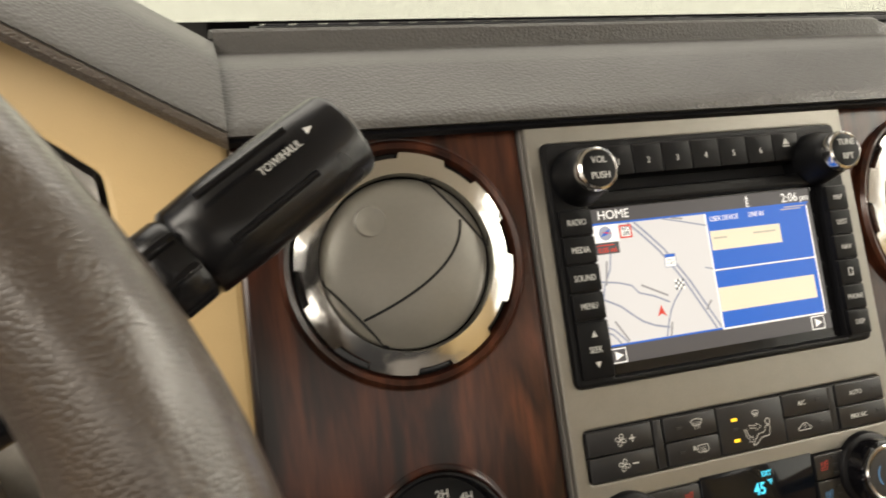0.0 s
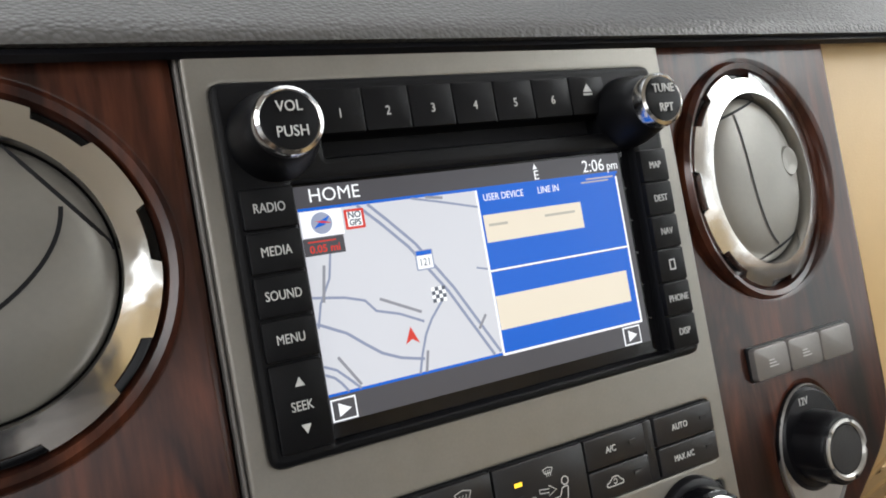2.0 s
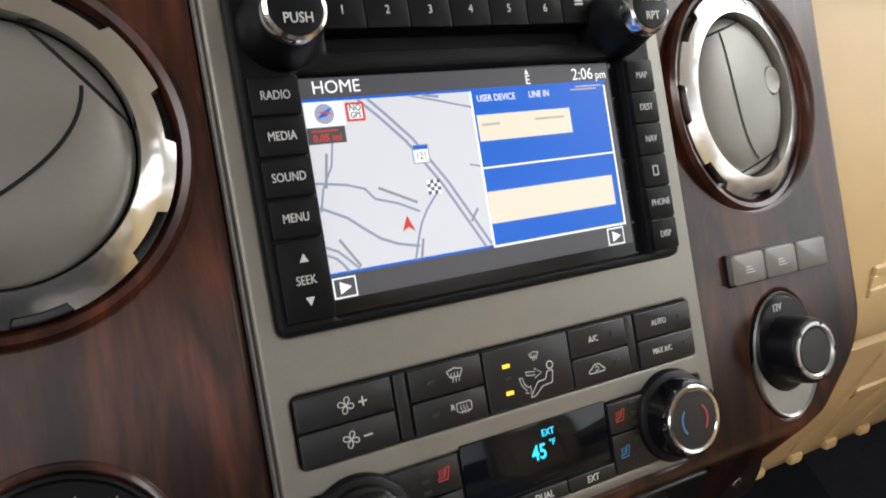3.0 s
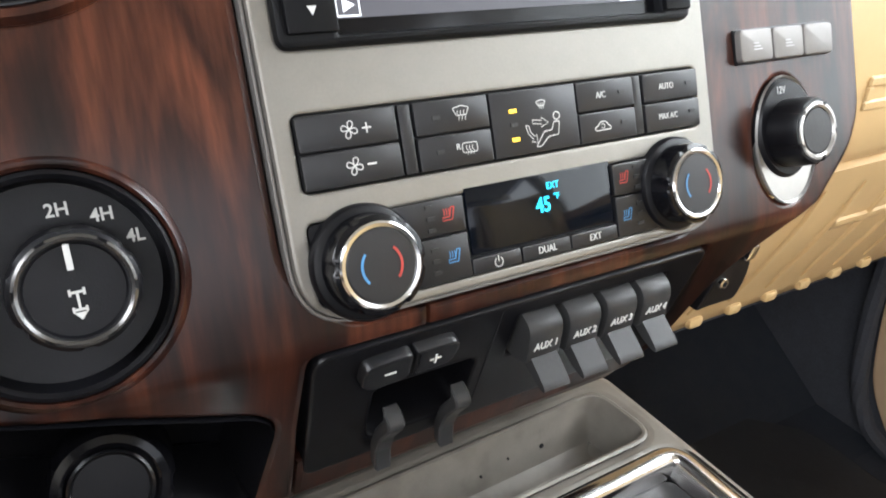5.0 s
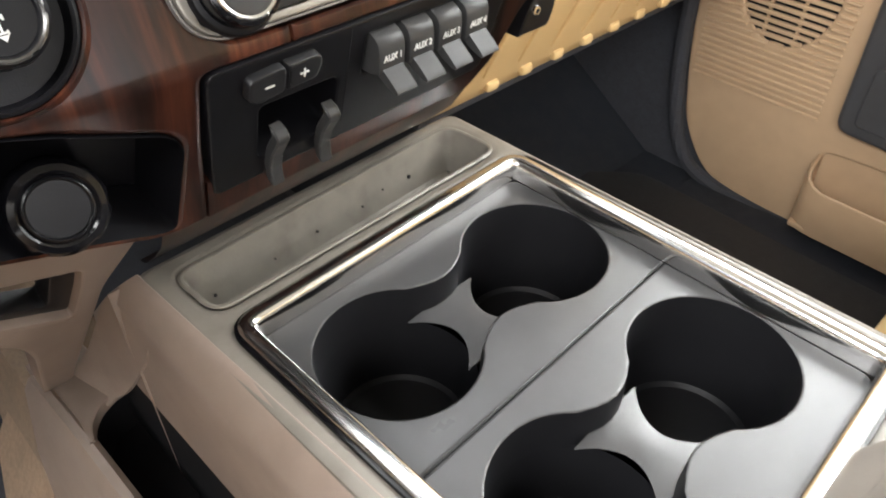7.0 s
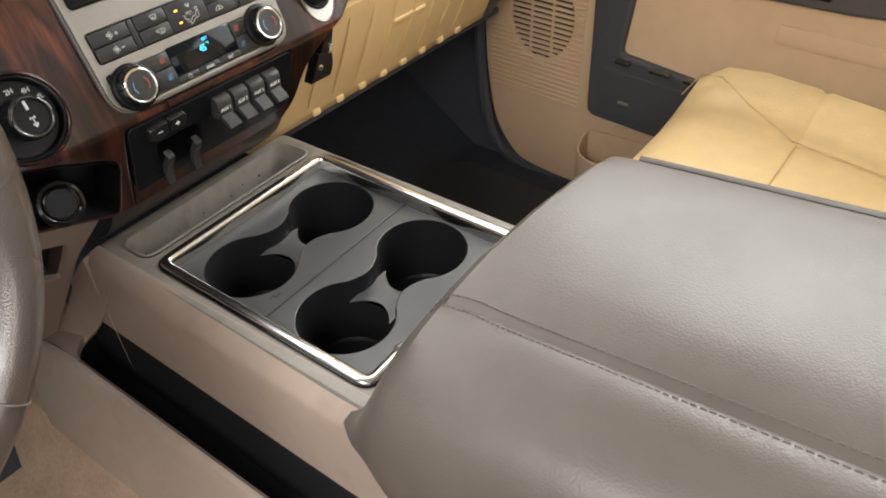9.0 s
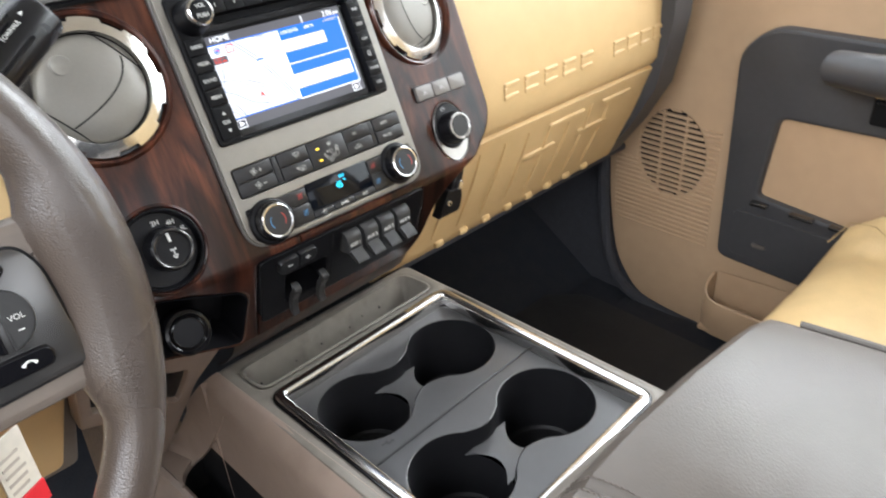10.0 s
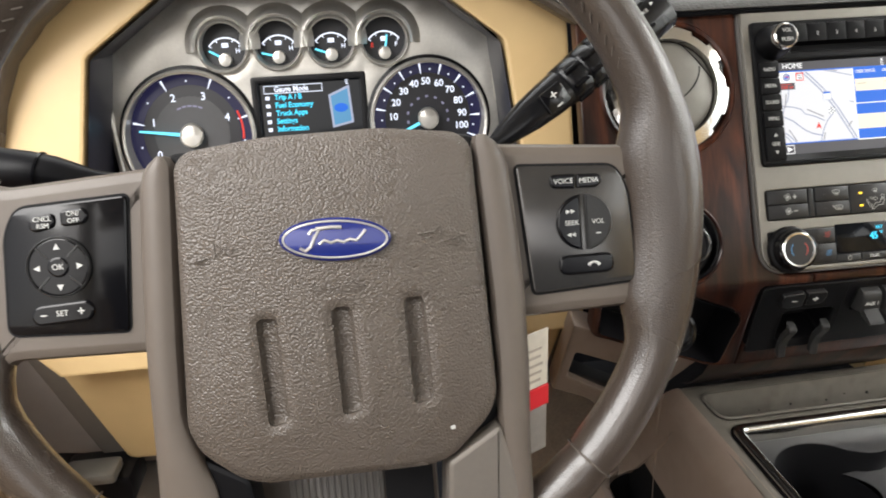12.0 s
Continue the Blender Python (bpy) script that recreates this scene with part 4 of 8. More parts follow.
arrow = [(0.0022, ym + 0.0004), (0.0066, ym - 0.0003), (0.0064, ym + 0.0010), (0.0096, ym - 0.0013), (0.0060, ym - 0.0028), (0.0063, ym - 0.0016), (0.0022, ym - 0.0010)]
stack_line(b, [*arrow, arrow[0]], 0.00034, KN, WHITEINK)
arrow = [(-0.0012, ym - 0.0014), (-0.0004, ym - 0.0046), (0.0016, ym - 0.0068), (0.0008, ym - 0.0078), (0.0036, ym - 0.0084), (0.0034, ym - 0.0052), (0.0026, ym - 0.0060), (0.0008, ym - 0.0042), (0.0002, ym - 0.0016)]
stack_line(b, [*arrow, arrow[0]], 0.00034, KN, WHITEINK)
b = key("cooling_button", 0.0253, ym + 0.0003, 0.0553, y1, climate, "A/C", 0.0036, n=CN, dx=-0.0028)
dim_lamp(b, 0.0484, (ym + y1) / 2 + 0.0005, KN)
b = key("recirculate_button", 0.0253, y0, 0.0553, ym - 0.0003, climate, n=CN)
car = rounded([(0.0330, (ym + y0) / 2 - 0.0016), (0.0326, (ym + y0) / 2 - 0.0004), (0.0342, (ym + y0) / 2 + 0.0002), (0.0358, (ym + y0) / 2 + 0.0018), (0.0384, (ym + y0) / 2 + 0.0018), (0.0400, (ym + y0) / 2), (0.0410, (ym + y0) / 2 - 0.0004), (0.0408, (ym + y0) / 2 - 0.0016)], 0.0004, 2)
stack_line(b, [*car, car[0]], 0.0004, KN, WHITEINK)
stack_line(b, arc(0.0369, (ym + y0) / 2, 0.0009, -150, 150, 12), 0.0003, KN, WHITEINK)
dim_lamp(b, 0.0484, (ym + y0) / 2 + 0.0005, KN)
key("spacer_bar", 0.0557, y0, 0.0604, y1, climate, n=CN - 0.0008)
b = key("auto_button", 0.0610, ym + 0.0003, 0.0932, y1, climate, "AUTO", 0.0036, n=CN, dx=-0.0030)
dim_lamp(b, 0.0872, (ym + y1) / 2 + 0.0005, KN)
b = key("max_button", 0.0610, y0, 0.0932, ym - 0.0003, climate, "MAX A/C", 0.0035, n=CN, dx=-0.0032, wide=0.78)
dim_lamp(b, 0.0880, (ym + y0) / 2 + 0.0005, KN)

L0, L1 = vz(0.5612) + 0.0005, vz(0.5898)
lm = vz(0.5775)
display = stack_part("display", slab(rect(-0.0314, vz(0.5684), 0.0388, vz(0.5915)), -0.01, CN + 0.0006, 0.0006), LCD, climate, "dark glossy display with cyan figures")
part("figure", on_stack(letters("45", 0.0084, 0.0034, vz(0.5802), CN + 0.0008, bold=0.00012, wide=0.85)), CYAN, display)
part("figure", on_stack(letters("EXT", 0.0038, 0.0088, vz(0.5868), CN + 0.0008, wide=0.9)), CYAN, display)
part("figure", on_stack(letters("\u00b0F", 0.0034, 0.0102, vz(0.5826), CN + 0.0008)), CYAN, display)
b = key("power_button", -0.0326, L0, -0.0104, vz(0.5674), climate, n=CN)
stack_line(b, arc(-0.0213, (L0 + vz(0.5674)) / 2 - 0.0002, 0.0018, 120, 420, 16), 0.0004, KN, WHITEINK)
stack_line(b, [(-0.0213, (L0 + vz(0.5674)) / 2), (-0.0213, (L0 + vz(0.5674)) / 2 + 0.0024)], 0.0004, KN, WHITEINK)
key("dual_button", -0.0098, L0, 0.0138, vz(0.5674), climate, "DUAL", 0.0040, n=CN)
key("exterior_button", 0.0144, L0, 0.0388, vz(0.5674), climate, "EXT", 0.0040, n=CN)


def seat_mark(parent, x, y, s, n, ink):
    stack_line(parent, [(x + s, y + s), (x + 0.6 * s, y - 0.5 * s), (x - 0.7 * s, y - 0.5 * s), (x - 0.7 * s, y - 0.15 * s), (x + 0.25 * s, y - 0.1 * s), (x + 0.55 * s, y + s), (x + s, y + s)], 0.0005, n, ink)
    for k in (-0.5, -0.15, 0.2):
        stack_line(parent, [(x + k * s, y + 0.1 * s), (x + (k + 0.1) * s, y + 0.5 * s), (x + k * s, y + 0.9 * s)], 0.0004, n, ink)


for side in (-1, 1):
    xs = (-0.0660, -0.0330) if side < 0 else (0.0394, 0.0640)
    for row, (a, c) in enumerate(((lm + 0.0003, L1), (L0, lm - 0.0003))):
        b = key("seat_heat_button" if row == 0 else "seat_cool_button", xs[0], a, xs[1], c, climate, n=CN)
        mx = -0.0404 if side < 0 else 0.0445
        seat_mark(b, mx, (a + c) / 2, 0.0030, KN, REDINK if row == 0 else BLUEINK)
        for q in (-1, 0, 1):
            dim_lamp(b, -0.0475 if side < 0 else 0.0520, (a + c) / 2 + q * 0.0042, KN)


def temperature_knob(cx, cy):
    k = thing("temperature_knob", stack_point((cx, cy, 0)), "black temperature knob, chrome ring, red and blue arcs", "knob", "temperature knobs")

    def grip(a, j):
        return 0.0009 if j in (2, 3, 4) and (a * 6 / (2 * math.pi)) % 1.0 < 0.78 else 0.0
    stack_part("skirt", lathe(cx, cy, [(0.0205, CN - 0.003), (0.0205, CN + 0.002), (0.0196, CN + 0.0035), (0.0180, CN + 0.0042)], 48), BLACK, k)
    stack_part("grip", lathe(cx, cy, [(0.0178, CN + 0.003), (0.0170, CN + 0.0050), (0.0163, CN + 0.0099), (0.0160, CN + 0.0127), (0.0150, CN + 0.0133), (0.013, CN + 0.0135)], 96, wobble=grip), BLACKGLOSS, k)
    stack_part("chrome_ring", lathe(cx, cy, [(0.0149, CN + 0.0129), (0.0148, CN + 0.0141), (0.0141, CN + 0.0146), (0.0129, CN + 0.0144), (0.0125, CN + 0.0138)], 48), CHROME, k)
    stack_part("cap", lathe(cx, cy, [(0.0127, CN + 0.0139), (0.0122, CN + 0.0143), (0.004, CN + 0.0144)], 40), BUTTON, k)
    red = [(p[0], p[1], CN + 0.0145) for p in arc(cx, cy, 0.0072, -42, 48, 12)]
    blue = [(p[0], p[1], CN + 0.0145) for p in arc(cx, cy, 0.0072, 138, 222, 12)]
    stack_line(k, [p[:2] for p in red], 0.0009, CN + 0.0146, REDINK, "red_arc")
    stack_line(k, [p[:2] for p in blue], 0.0009, CN + 0.0146, BLUEINK, "blue_arc")


temperature_knob(-0.0740, vz(0.5745))
temperature_knob(0.0745, vz(0.5775))

# ---- dials, buttons and sockets on the wood ----
dial = thing("four_wheel_drive_dial", stack_point((*DIAL, WN)), "black four-wheel-drive selector dial lettered 2H 4H 4L", "dial")
DN = WN - 0.004
stack_part("dial_plate", lathe(*DIAL, [(0.0335, WN - 0.010), (0.0338, WN + 0.0010), (0.0325, WN + 0.0015), (0.0312, WN + 0.0005), (0.0300, DN - 0.003), (0.002, DN - 0.004)], 56), BLACK, dial)


def dial_grip(a, j):
    return 0.0007 if j in (1, 2, 3) and (a * 6 / (2 * math.pi) + 0.4) % 1.0 < 0.8 else 0.0


stack_part("dial_knob", lathe(DIAL[0] + 0.0046, DIAL[1] - 0.0010, [(0.0178, DN - 0.004), (0.0172, DN + 0.010), (0.0166, DN + 0.0146), (0.0154, DN + 0.0157), (0.0136, DN + 0.0150), (0.0130, DN + 0.0137), (0.003, DN + 0.0137)], 96, wobble=dial_grip), BLACK, dial)
# the highlight on the knob's glossy bevel, put in as a grey ring
stack_part("dial_glint_ring", lathe(DIAL[0] + 0.0046, DIAL[1] - 0.0010, [(0.0163, DN + 0.0148), (0.0160, DN + 0.0160), (0.0152, DN + 0.0163), (0.0143, DN + 0.0158), (0.0140, DN + 0.0150)], 96, wobble=lambda a, j: -0.0012 if j < 2 and (a * 6 / (2 * math.pi)) % 1.0 > 0.84 else 0.0, close=False), GLINTGREY, dial, "grey ring painted as the bevel's glint")
stack_part("dial_lip", lathe(*DIAL, [(0.0338, WN - 0.004), (0.0342, WN + 0.0018), (0.0352, WN + 0.0026), (0.0366, WN + 0.0018), (0.0378, WN - 0.0004)], 64, close=False), WOOD, dial, "raised wood lip round the dial")
stack_part("dial_pointer", slab(rect(DIAL[0] + 0.0035, DIAL[1] + 0.0050, DIAL[0] + 0.0052, DIAL[1] + 0.0122), DN + 0.012, DN + 0.0160, 0), WHITEINK, dial)
for word, dx, dy in (("2H", 0.0044, 0.0214), ("4H", 0.0162, 0.0180), ("4L", 0.0243, 0.0100)):
    stack_part("lettering", letters(word, 0.0057, DIAL[0] + dx, DIAL[1] + dy, DN - 0.0030, wide=0.95, bold=0.0001), WHITEINK, dial)
MARK = (DIAL[0] + 0.0046, DIAL[1] - 0.0010)
for x, y, w, h in ((0.0, -0.0043, 0.0010, 0.0070), (0.0, -0.0008, 0.0052, 0.0010), (0.0, -0.0078, 0.0052, 0.0010), (-0.0026, -0.0008, 0.0010, 0.0028), (0.0026, -0.0008, 0.0010, 0.0028), (-0.0024, -0.0078, 0.0009, 0.0022), (0.0024, -0.0078, 0.0009, 0.0022)):
    stack_part("axle_mark", slab(rect(MARK[0] + 0.72 * (x - w / 2), MARK[1] + 0.72 * (y - h / 2), MARK[0] + 0.72 * (x + w / 2), MARK[1] + 0.72 * (y + h / 2)), DN + 0.0135, DN + 0.0140, 0), WHITEINK, dial)
stack_part("axle_mark", slab([(MARK[0] - 0.0018, MARK[1] - 0.0064), (MARK[0] + 0.0018, MARK[1] - 0.0064), (MARK[0], MARK[1] - 0.0086)], DN + 0.0135, DN + 0.0140, 0), WHITEINK, dial)

buttons = thing("button_row", stack_point((0.164, vz(0.625), WN)), "row of three grey metallic push buttons on the trim", "button row")
row_out = rounded([(0.1256, vz(0.6358)), (0.1962, vz(0.6362)), (0.1962, vz(0.6212)), (0.1262, vz(0.6208))], 0.0015)
stack_part("button_frame", slab(row_out, WN - 0.004, WN + 0.0012, 0.0005), BLACK, buttons)
for i in range(3):
    x0 = 0.1266 + 0.0230 * i
    b = stack_part("push_button", slab(rect(x0, vz(0.6216), x0 + 0.0224, vz(0.6352), 0.0022), WN, WN + 0.0045, 0.0010), GREYBUTTON, buttons)
    if i < 2:
        for k in range(3):
            part("button_mark", on_stack(slab(rect(x0 + 0.0085, vz(0.6264) + 0.0014 * k, x0 + 0.0145 - 0.0012 * k, vz(0.6264) + 0.0014 * k + 0.0005), WN + 0.0044, WN + 0.0047, 0)), DIMINK, b)

socket = thing("power_socket", stack_point((*SOCKET, WN)), "twelve volt power socket with a dark plug cap in it", "power socket")
well = []
for k, (r, n) in enumerate(((1.0, WN + 0.001), (0.985, WN + 0.0022), (0.95, WN + 0.001), (0.86, WN - 0.008), (0.72, WN - 0.018), (0.05, WN - 0.020))):
    well.append([(*p, n) for p in arc(*SOCKET, 0.0228 * r, n=48, ry=0.0318 * r)])
stack_part("socket_cup", loft(well), CUPMETAL, socket, "bright metallic cup")
collar = [[(*p, n) for p in arc(SOCKET[0], SOCKET[1] + 0.006, 0.0222 * r, n=40, ry=0.0252 * r)] for r, n in ((1.0, WN - 0.006), (0.97, WN + 0.0012), (0.90, WN + 0.0030), (0.6, WN + 0.0035))]
stack_part("collar", loft(collar), BLACK, socket)


def cap_grip(a, j):
    return 0.0009 if j in (1, 2, 3) and (a * 5 / (2 * math.pi)) % 1.0 < 0.8 else 0.0


stack_part("plug_cap", lathe(SOCKET[0] - 0.0010, SOCKET[1] + 0.0035, [(0.0165, WN - 0.002), (0.0155, WN + 0.012), (0.0150, WN + 0.0172), (0.0143, WN + 0.0186), (0.0136, WN + 0.0188)], 80, wobble=cap_grip, close=False), BLACK, socket, "black plug cap")
stack_part("cap_ring", lathe(SOCKET[0] - 0.0010, SOCKET[1] + 0.0035, [(0.0140, WN + 0.0180), (0.0136, WN + 0.0194), (0.0122, WN + 0.0196), (0.0112, WN + 0.0186)], 80, wobble=lambda a, j: -0.0012 if j < 2 and (a * 5 / (2 * math.pi)) % 1.0 > 0.86 else 0.0, close=False), CUPMETAL, socket, "bright notched ring")
stack_part("cap_face", lathe(SOCKET[0] - 0.0010, SOCKET[1] + 0.0035, [(0.0114, WN + 0.0176), (0.0104, WN + 0.0190), (0.002, WN + 0.0192)], 48), SWITCH, socket, "grey cap face")
stack_part("lettering", letters("12V", 0.0052, SOCKET[0] - 0.0045, SOCKET[1] + 0.0245, WN + 0.0034, wide=0.8), DIMINK, socket)

cubby = thing("storage_cubby", stack_point((-0.17, vz(0.488), WN)), "black storage cubby with a round plug cap in it", "storage cubby")
rows = []
for k, n in ((0.0, WN + 0.001), (0.0006, WN - 0.004), (0.004, WN - 0.018), (0.006, WN - 0.030)):
    rows.append([(*p, n) for p in inset(binhole, k)])
b = loft(rows, cap=False)
b.faces.new([v for v in b.verts][-len(binhole):])
stack_part("cubby_box", b, BLACK, cubby)


def cubby_grip(a, j):
    return 0.0008 if j in (1, 2) and (a * 6 / (2 * math.pi)) % 1.0 < 0.7 else 0.0


cap_axis = Vector((-0.10, -0.90, 0.42)).normalized()
CAPM = Matrix.Translation((-0.1655, -0.016, 0.4985)) @ cap_axis.to_track_quat("Z", "Y").to_matrix().to_4x4()
part("plug_cap", moved(lathe(0, 0, [(0.0215, -0.030), (0.0208, -0.008), (0.0202, -0.0025), (0.0192, -0.0004), (0.0165, 0.0002), (0.0146, -0.0008), (0.0142, -0.003)], 96, wobble=cubby_grip, close=False), CAPM), BLACKGLOSS, cubby)
part("cap_ring", moved(lathe(0, 0, [(0.0146, -0.003), (0.0143, 0.0006), (0.0134, 0.0012), (0.0126, 0.0004)], 64, close=False), CAPM), LEVERBLACK, cubby, "satin ring")
part("cap_face", moved(lathe(0, 0, [(0.0130, -0.002), (0.0124, 0.0004), (0.002, 0.0006)], 48), CAPM), BLACK, cubby)

bracket = thing("coat_hook_bracket", (0.17, 0.0, 0.487), "black bracket with a bright screw on the passenger dash edge", "bracket")
def bracket_part(name, outline, n0, n1, mat, bevel=0.0015):
    """Flat on the bracket: x and z, depth towards the driver."""
    b = slab(outline, n0, n1, bevel)
    for v in b.verts:
        x, z, n = v.co
        v.co = (x, 0.004 - n, z)
    part(name, b, mat, bracket)


bracket_part("bracket_plate", rounded([(0.151, 0.470), (0.160, 0.4705), (0.184, 0.470), (0.190, 0.483), (0.190, 0.497), (0.168, 0.501)], [0.002, 0.002, 0.004, 0.006, 0.004, 0.003]), -0.010, 0.003, BLACK)
bracket_part("screw", arc(0.1672, 0.4862, 0.0038, n=18), 0.002, 0.0055, CHROME, 0.0012)
bracket_part("bracket_strap", rounded([(0.170, 0.494), (0.190, 0.494), (0.200, 0.530), (0.190, 0.534)], 0.003), -0.012, 0.001, BLACK)
bracket_part("screw_socket", arc(0.1672, 0.4862, 0.0017, n=12), 0.0054, 0.0058, DARK, 0)
bracket_part("hook_tab", rounded([(0.181, 0.497), (0.189, 0.498), (0.192, 0.507), (0.185, 0.508)], 0.003), -0.004, 0.0055, CHROME)

# ---- dashboard ----
dash = thing("dashboard", (0, 0.3, 0.4), "grey padded dashboard with tan lower panels", "dashboard")


def profile_skin(xs, prof, bend=None):
    rows = []
    for x in xs:
        rows.append([Vector((x, y, z)) + (bend(x, y, z) if bend else Vector((0, 0, 0))) for y, z in prof])
    return loft(rows, ring=False)


# padded top: from the windshield down to the trim
pad = [(0.72, 0.79), (0.60, 0.806), (0.50, 0.8105), (0.40, 0.8115), (0.30, 0.8105), (0.215, 0.8118), (0.209, 0.8128), (0.2055, 0.8126), (0.2035, 0.8110), (0.2015, 0.7995), (0.1985, 0.7975), (0.160, 0.7968), (0.135, 0.7962), (0.122, 0.7952), (0.110, 0.7930), (0.092, 0.7850), (0.063, 0.7745), (0.0555, 0.7705), (0.0535, 0.7675), (0.057, 0.7655), (0.10, 0.763)]
xs = [-0.243 + 0.02 * i for i in range(48)]
step_end = lambda x, y, z: Vector((0, 0, (min(z, 0.7980 + 0.0150 * max(0.0, min(1.0, (0.305 - x) / 0.02))) - z) if 0.15 < y < 0.45 else 0.0))
part("upper_pad", profile_skin(xs, pad, step_end), DASH, dash)
part("defroster_grille", slab(rect(-0.20, 0.46, 0.62, 0.57, 0.01), 0.808, 0.8135, 0.002), BLACK, dash)
for i in range(26):
    x = -0.19 + 0.031 * i
    part("grille_slat", block(x, 0.475, 0.8125, x + 0.022, 0.555, 0.8155, 0.001, 1), BLACKGLOSS, dash)
# black strip stands for the pad's shadow line on the trim below
part("pad_shadow_strip", profile_skin(xs, [(0.0555, 0.7660), (0.0535, 0.7645), (0.055, 0.7620), (0.08, 0.760)]), BLACK, dash)

# cluster hood over the gauges
HOOD = [(-0.243, 0.7600), (-0.262, 0.7712), (-0.288, 0.7868), (-0.327, 0.8102), (-0.352, 0.824), (-0.400, 0.836), (-0.560, 0.836), (-0.610, 0.826), (-0.640, 0.806), (-0.675, 0.780), (-0.700, 0.752), (-0.713, 0.72), (-0.726, 0.66), (-0.73, 0.60)]


def hood_row(y, lift):
    return [(x, y, z + lift) for x, z in HOOD]


rows = [hood_row(y, d) for y, d in ((0.100, 0.004), (0.056, 0.0085), (0.0525, 0.0100), (0.054, 0.0118), (0.062, 0.0170), (0.098, 0.0350), (0.106, 0.0382), (0.115, 0.0400), (0.20, 0.0450), (0.42, 0.030))]
part("cluster_hood", loft(rows, ring=False), DASH, dash)
part("hood_lip", loft([hood_row(0.085, 0.000), hood_row(0.062, 0.0), hood_row(0.0555, 0.0010), hood_row(0.0520, 0.0050), hood_row(0.0515, 0.0085), hood_row(0.058, 0.0100)], ring=False), HUB, dash, "brown lip under the hood")

# tan cluster surround
TY = lambda z: 0.046 + 0.30 * (z - 0.642)
CLUSTER = [(-0.672, 0.560), (-0.6615, 0.664), (-0.6490, 0.7525), (-0.5780, 0.8035), (-0.3620, 0.7970), (-0.3005, 0.7495), (-0.2920, 0.672), (-0.287, 0.560)]
tan_out = [(-0.243, 0.50), (-0.243, 0.772), (-0.262, 0.786), (-0.326, 0.826), (-0.40, 0.843), (-0.56, 0.843), (-0.62, 0.828), (-0.680, 0.786), (-0.715, 0.735), (-0.735, 0.65), (-0.718, 0.517), (-0.70, 0.50)]
b = slab(tan_out, -0.03, 0.0, 0.0032, [rounded(CLUSTER, 0.004)])
for v in b.verts:
    x, z, n = v.co
    v.co = (x, TY(z) - n, z)
part("cluster_surround", b, TAN, dash)
TUNNEL = material("dark_blue_tunnel", (0.02, 0.02, 0.03), 0.35)
tunnel_rows = [[(x, TY(z) + y, z) for x, z in inset(rounded(CLUSTER, 0.004), k)] for k, y in ((0.003, 0.002), (0.0045, 0.014), (0.006, 0.055), (0.007, 0.075))]
part("cluster_tunnel", loft(tunnel_rows, cap=False), TUNNEL, dash)

# tan knee panel below the column: a trapezium, narrower at its foot
def knee_part(name, outline, lift, thick, mat, label=""):
    b = slab(outline, lift - thick, lift, 0.003)
    for v in b.verts:
        x, z, n = v.co
        v.co = (x, 0.030 + 0.38 * max(0.0, 0.46 - z) - n, z)
    part(name, b, mat, dash, label)


knee_part("knee_panel", rounded([(-0.7230, 0.526), (-0.246, 0.526), (-0.283, 0.369), (-0.683, 0.369)], 0.008), 0.004, 0.02, TAN, "tan knee panel")
knee_part("knee_edge", rounded([(-0.750, 0.530), (-0.238, 0.530), (-0.268, 0.352), (-0.708, 0.352)], 0.008), -0.006, 0.03, DASHTRIM, "taupe edge band")
knee_part("knee_side_panel", rounded([(-0.86, 0.56), (-0.722, 0.545), (-0.700, 0.345), (-0.86, 0.375)], 0.006), -0.030, 0.02, material("pale_grey_panel", (0.36, 0.335, 0.32), 0.5, vary=0.06, bump=0.1), "pale grey side panel")
knee_part("surround_sill", rounded([(-0.726, 0.585), (-0.243, 0.585), (-0.243, 0.528), (-0.716, 0.528)], 0.004), 0.012, 0.02, TAN)
knee_part("lower_closeout", rounded([(-0.86, 0.40), (-0.66, 0.40), (-0.66, 0.02), (-0.86, 0.02)], 0.004), -0.07, 0.02, FLOORBLACK, "black closing panel under the side")
part("hood_release", block(-0.735, 0.020, 0.372, -0.685, 0.050, 0.384, 0.004), SILVER, dash, "bright hood release handle")
part("release_bracket", block(-0.745, 0.030, 0.340, -0.675, 0.080, 0.372, 0.006), BLACK, dash)

# passenger side: tan face, glove box and end cap
face = [(0.095, 0.772), (0.070, 0.766), (0.061, 0.750), (0.046, 0.71), (0.033, 0.66), (0.024, 0.61), (0.022, 0.57), (0.024, 0.540), (0.031, 0.5290), (0.034, 0.5265)]
part("passenger_face", profile_skin([0.2165 + 0.0222 * i for i in range(20)], face), TAN, dash, "tan passenger dash face with raised bars of lettering")
glove = [(0.034, 0.5265), (0.029, 0.5235), (0.0305, 0.518), (0.036, 0.505), (0.046, 0.475), (0.060, 0.440), (0.076, 0.405), (0.089, 0.375), (0.096, 0.360), (0.104, 0.354), (0.125, 0.352)]
part("glove_box_door", profile_skin([0.118 + 0.0274 * i for i in range(20)], glove), TAN, dash, "tan glove box door")
def glove_y(z):
    """Where the glove box's face stands at the height z."""
    for (ya, za), (yb, zb) in zip(glove[2:], glove[3:]):
        if zb <= z <= za:
            return ya + (yb - ya) * (za - z) / (za - zb)
    return glove[2][0]


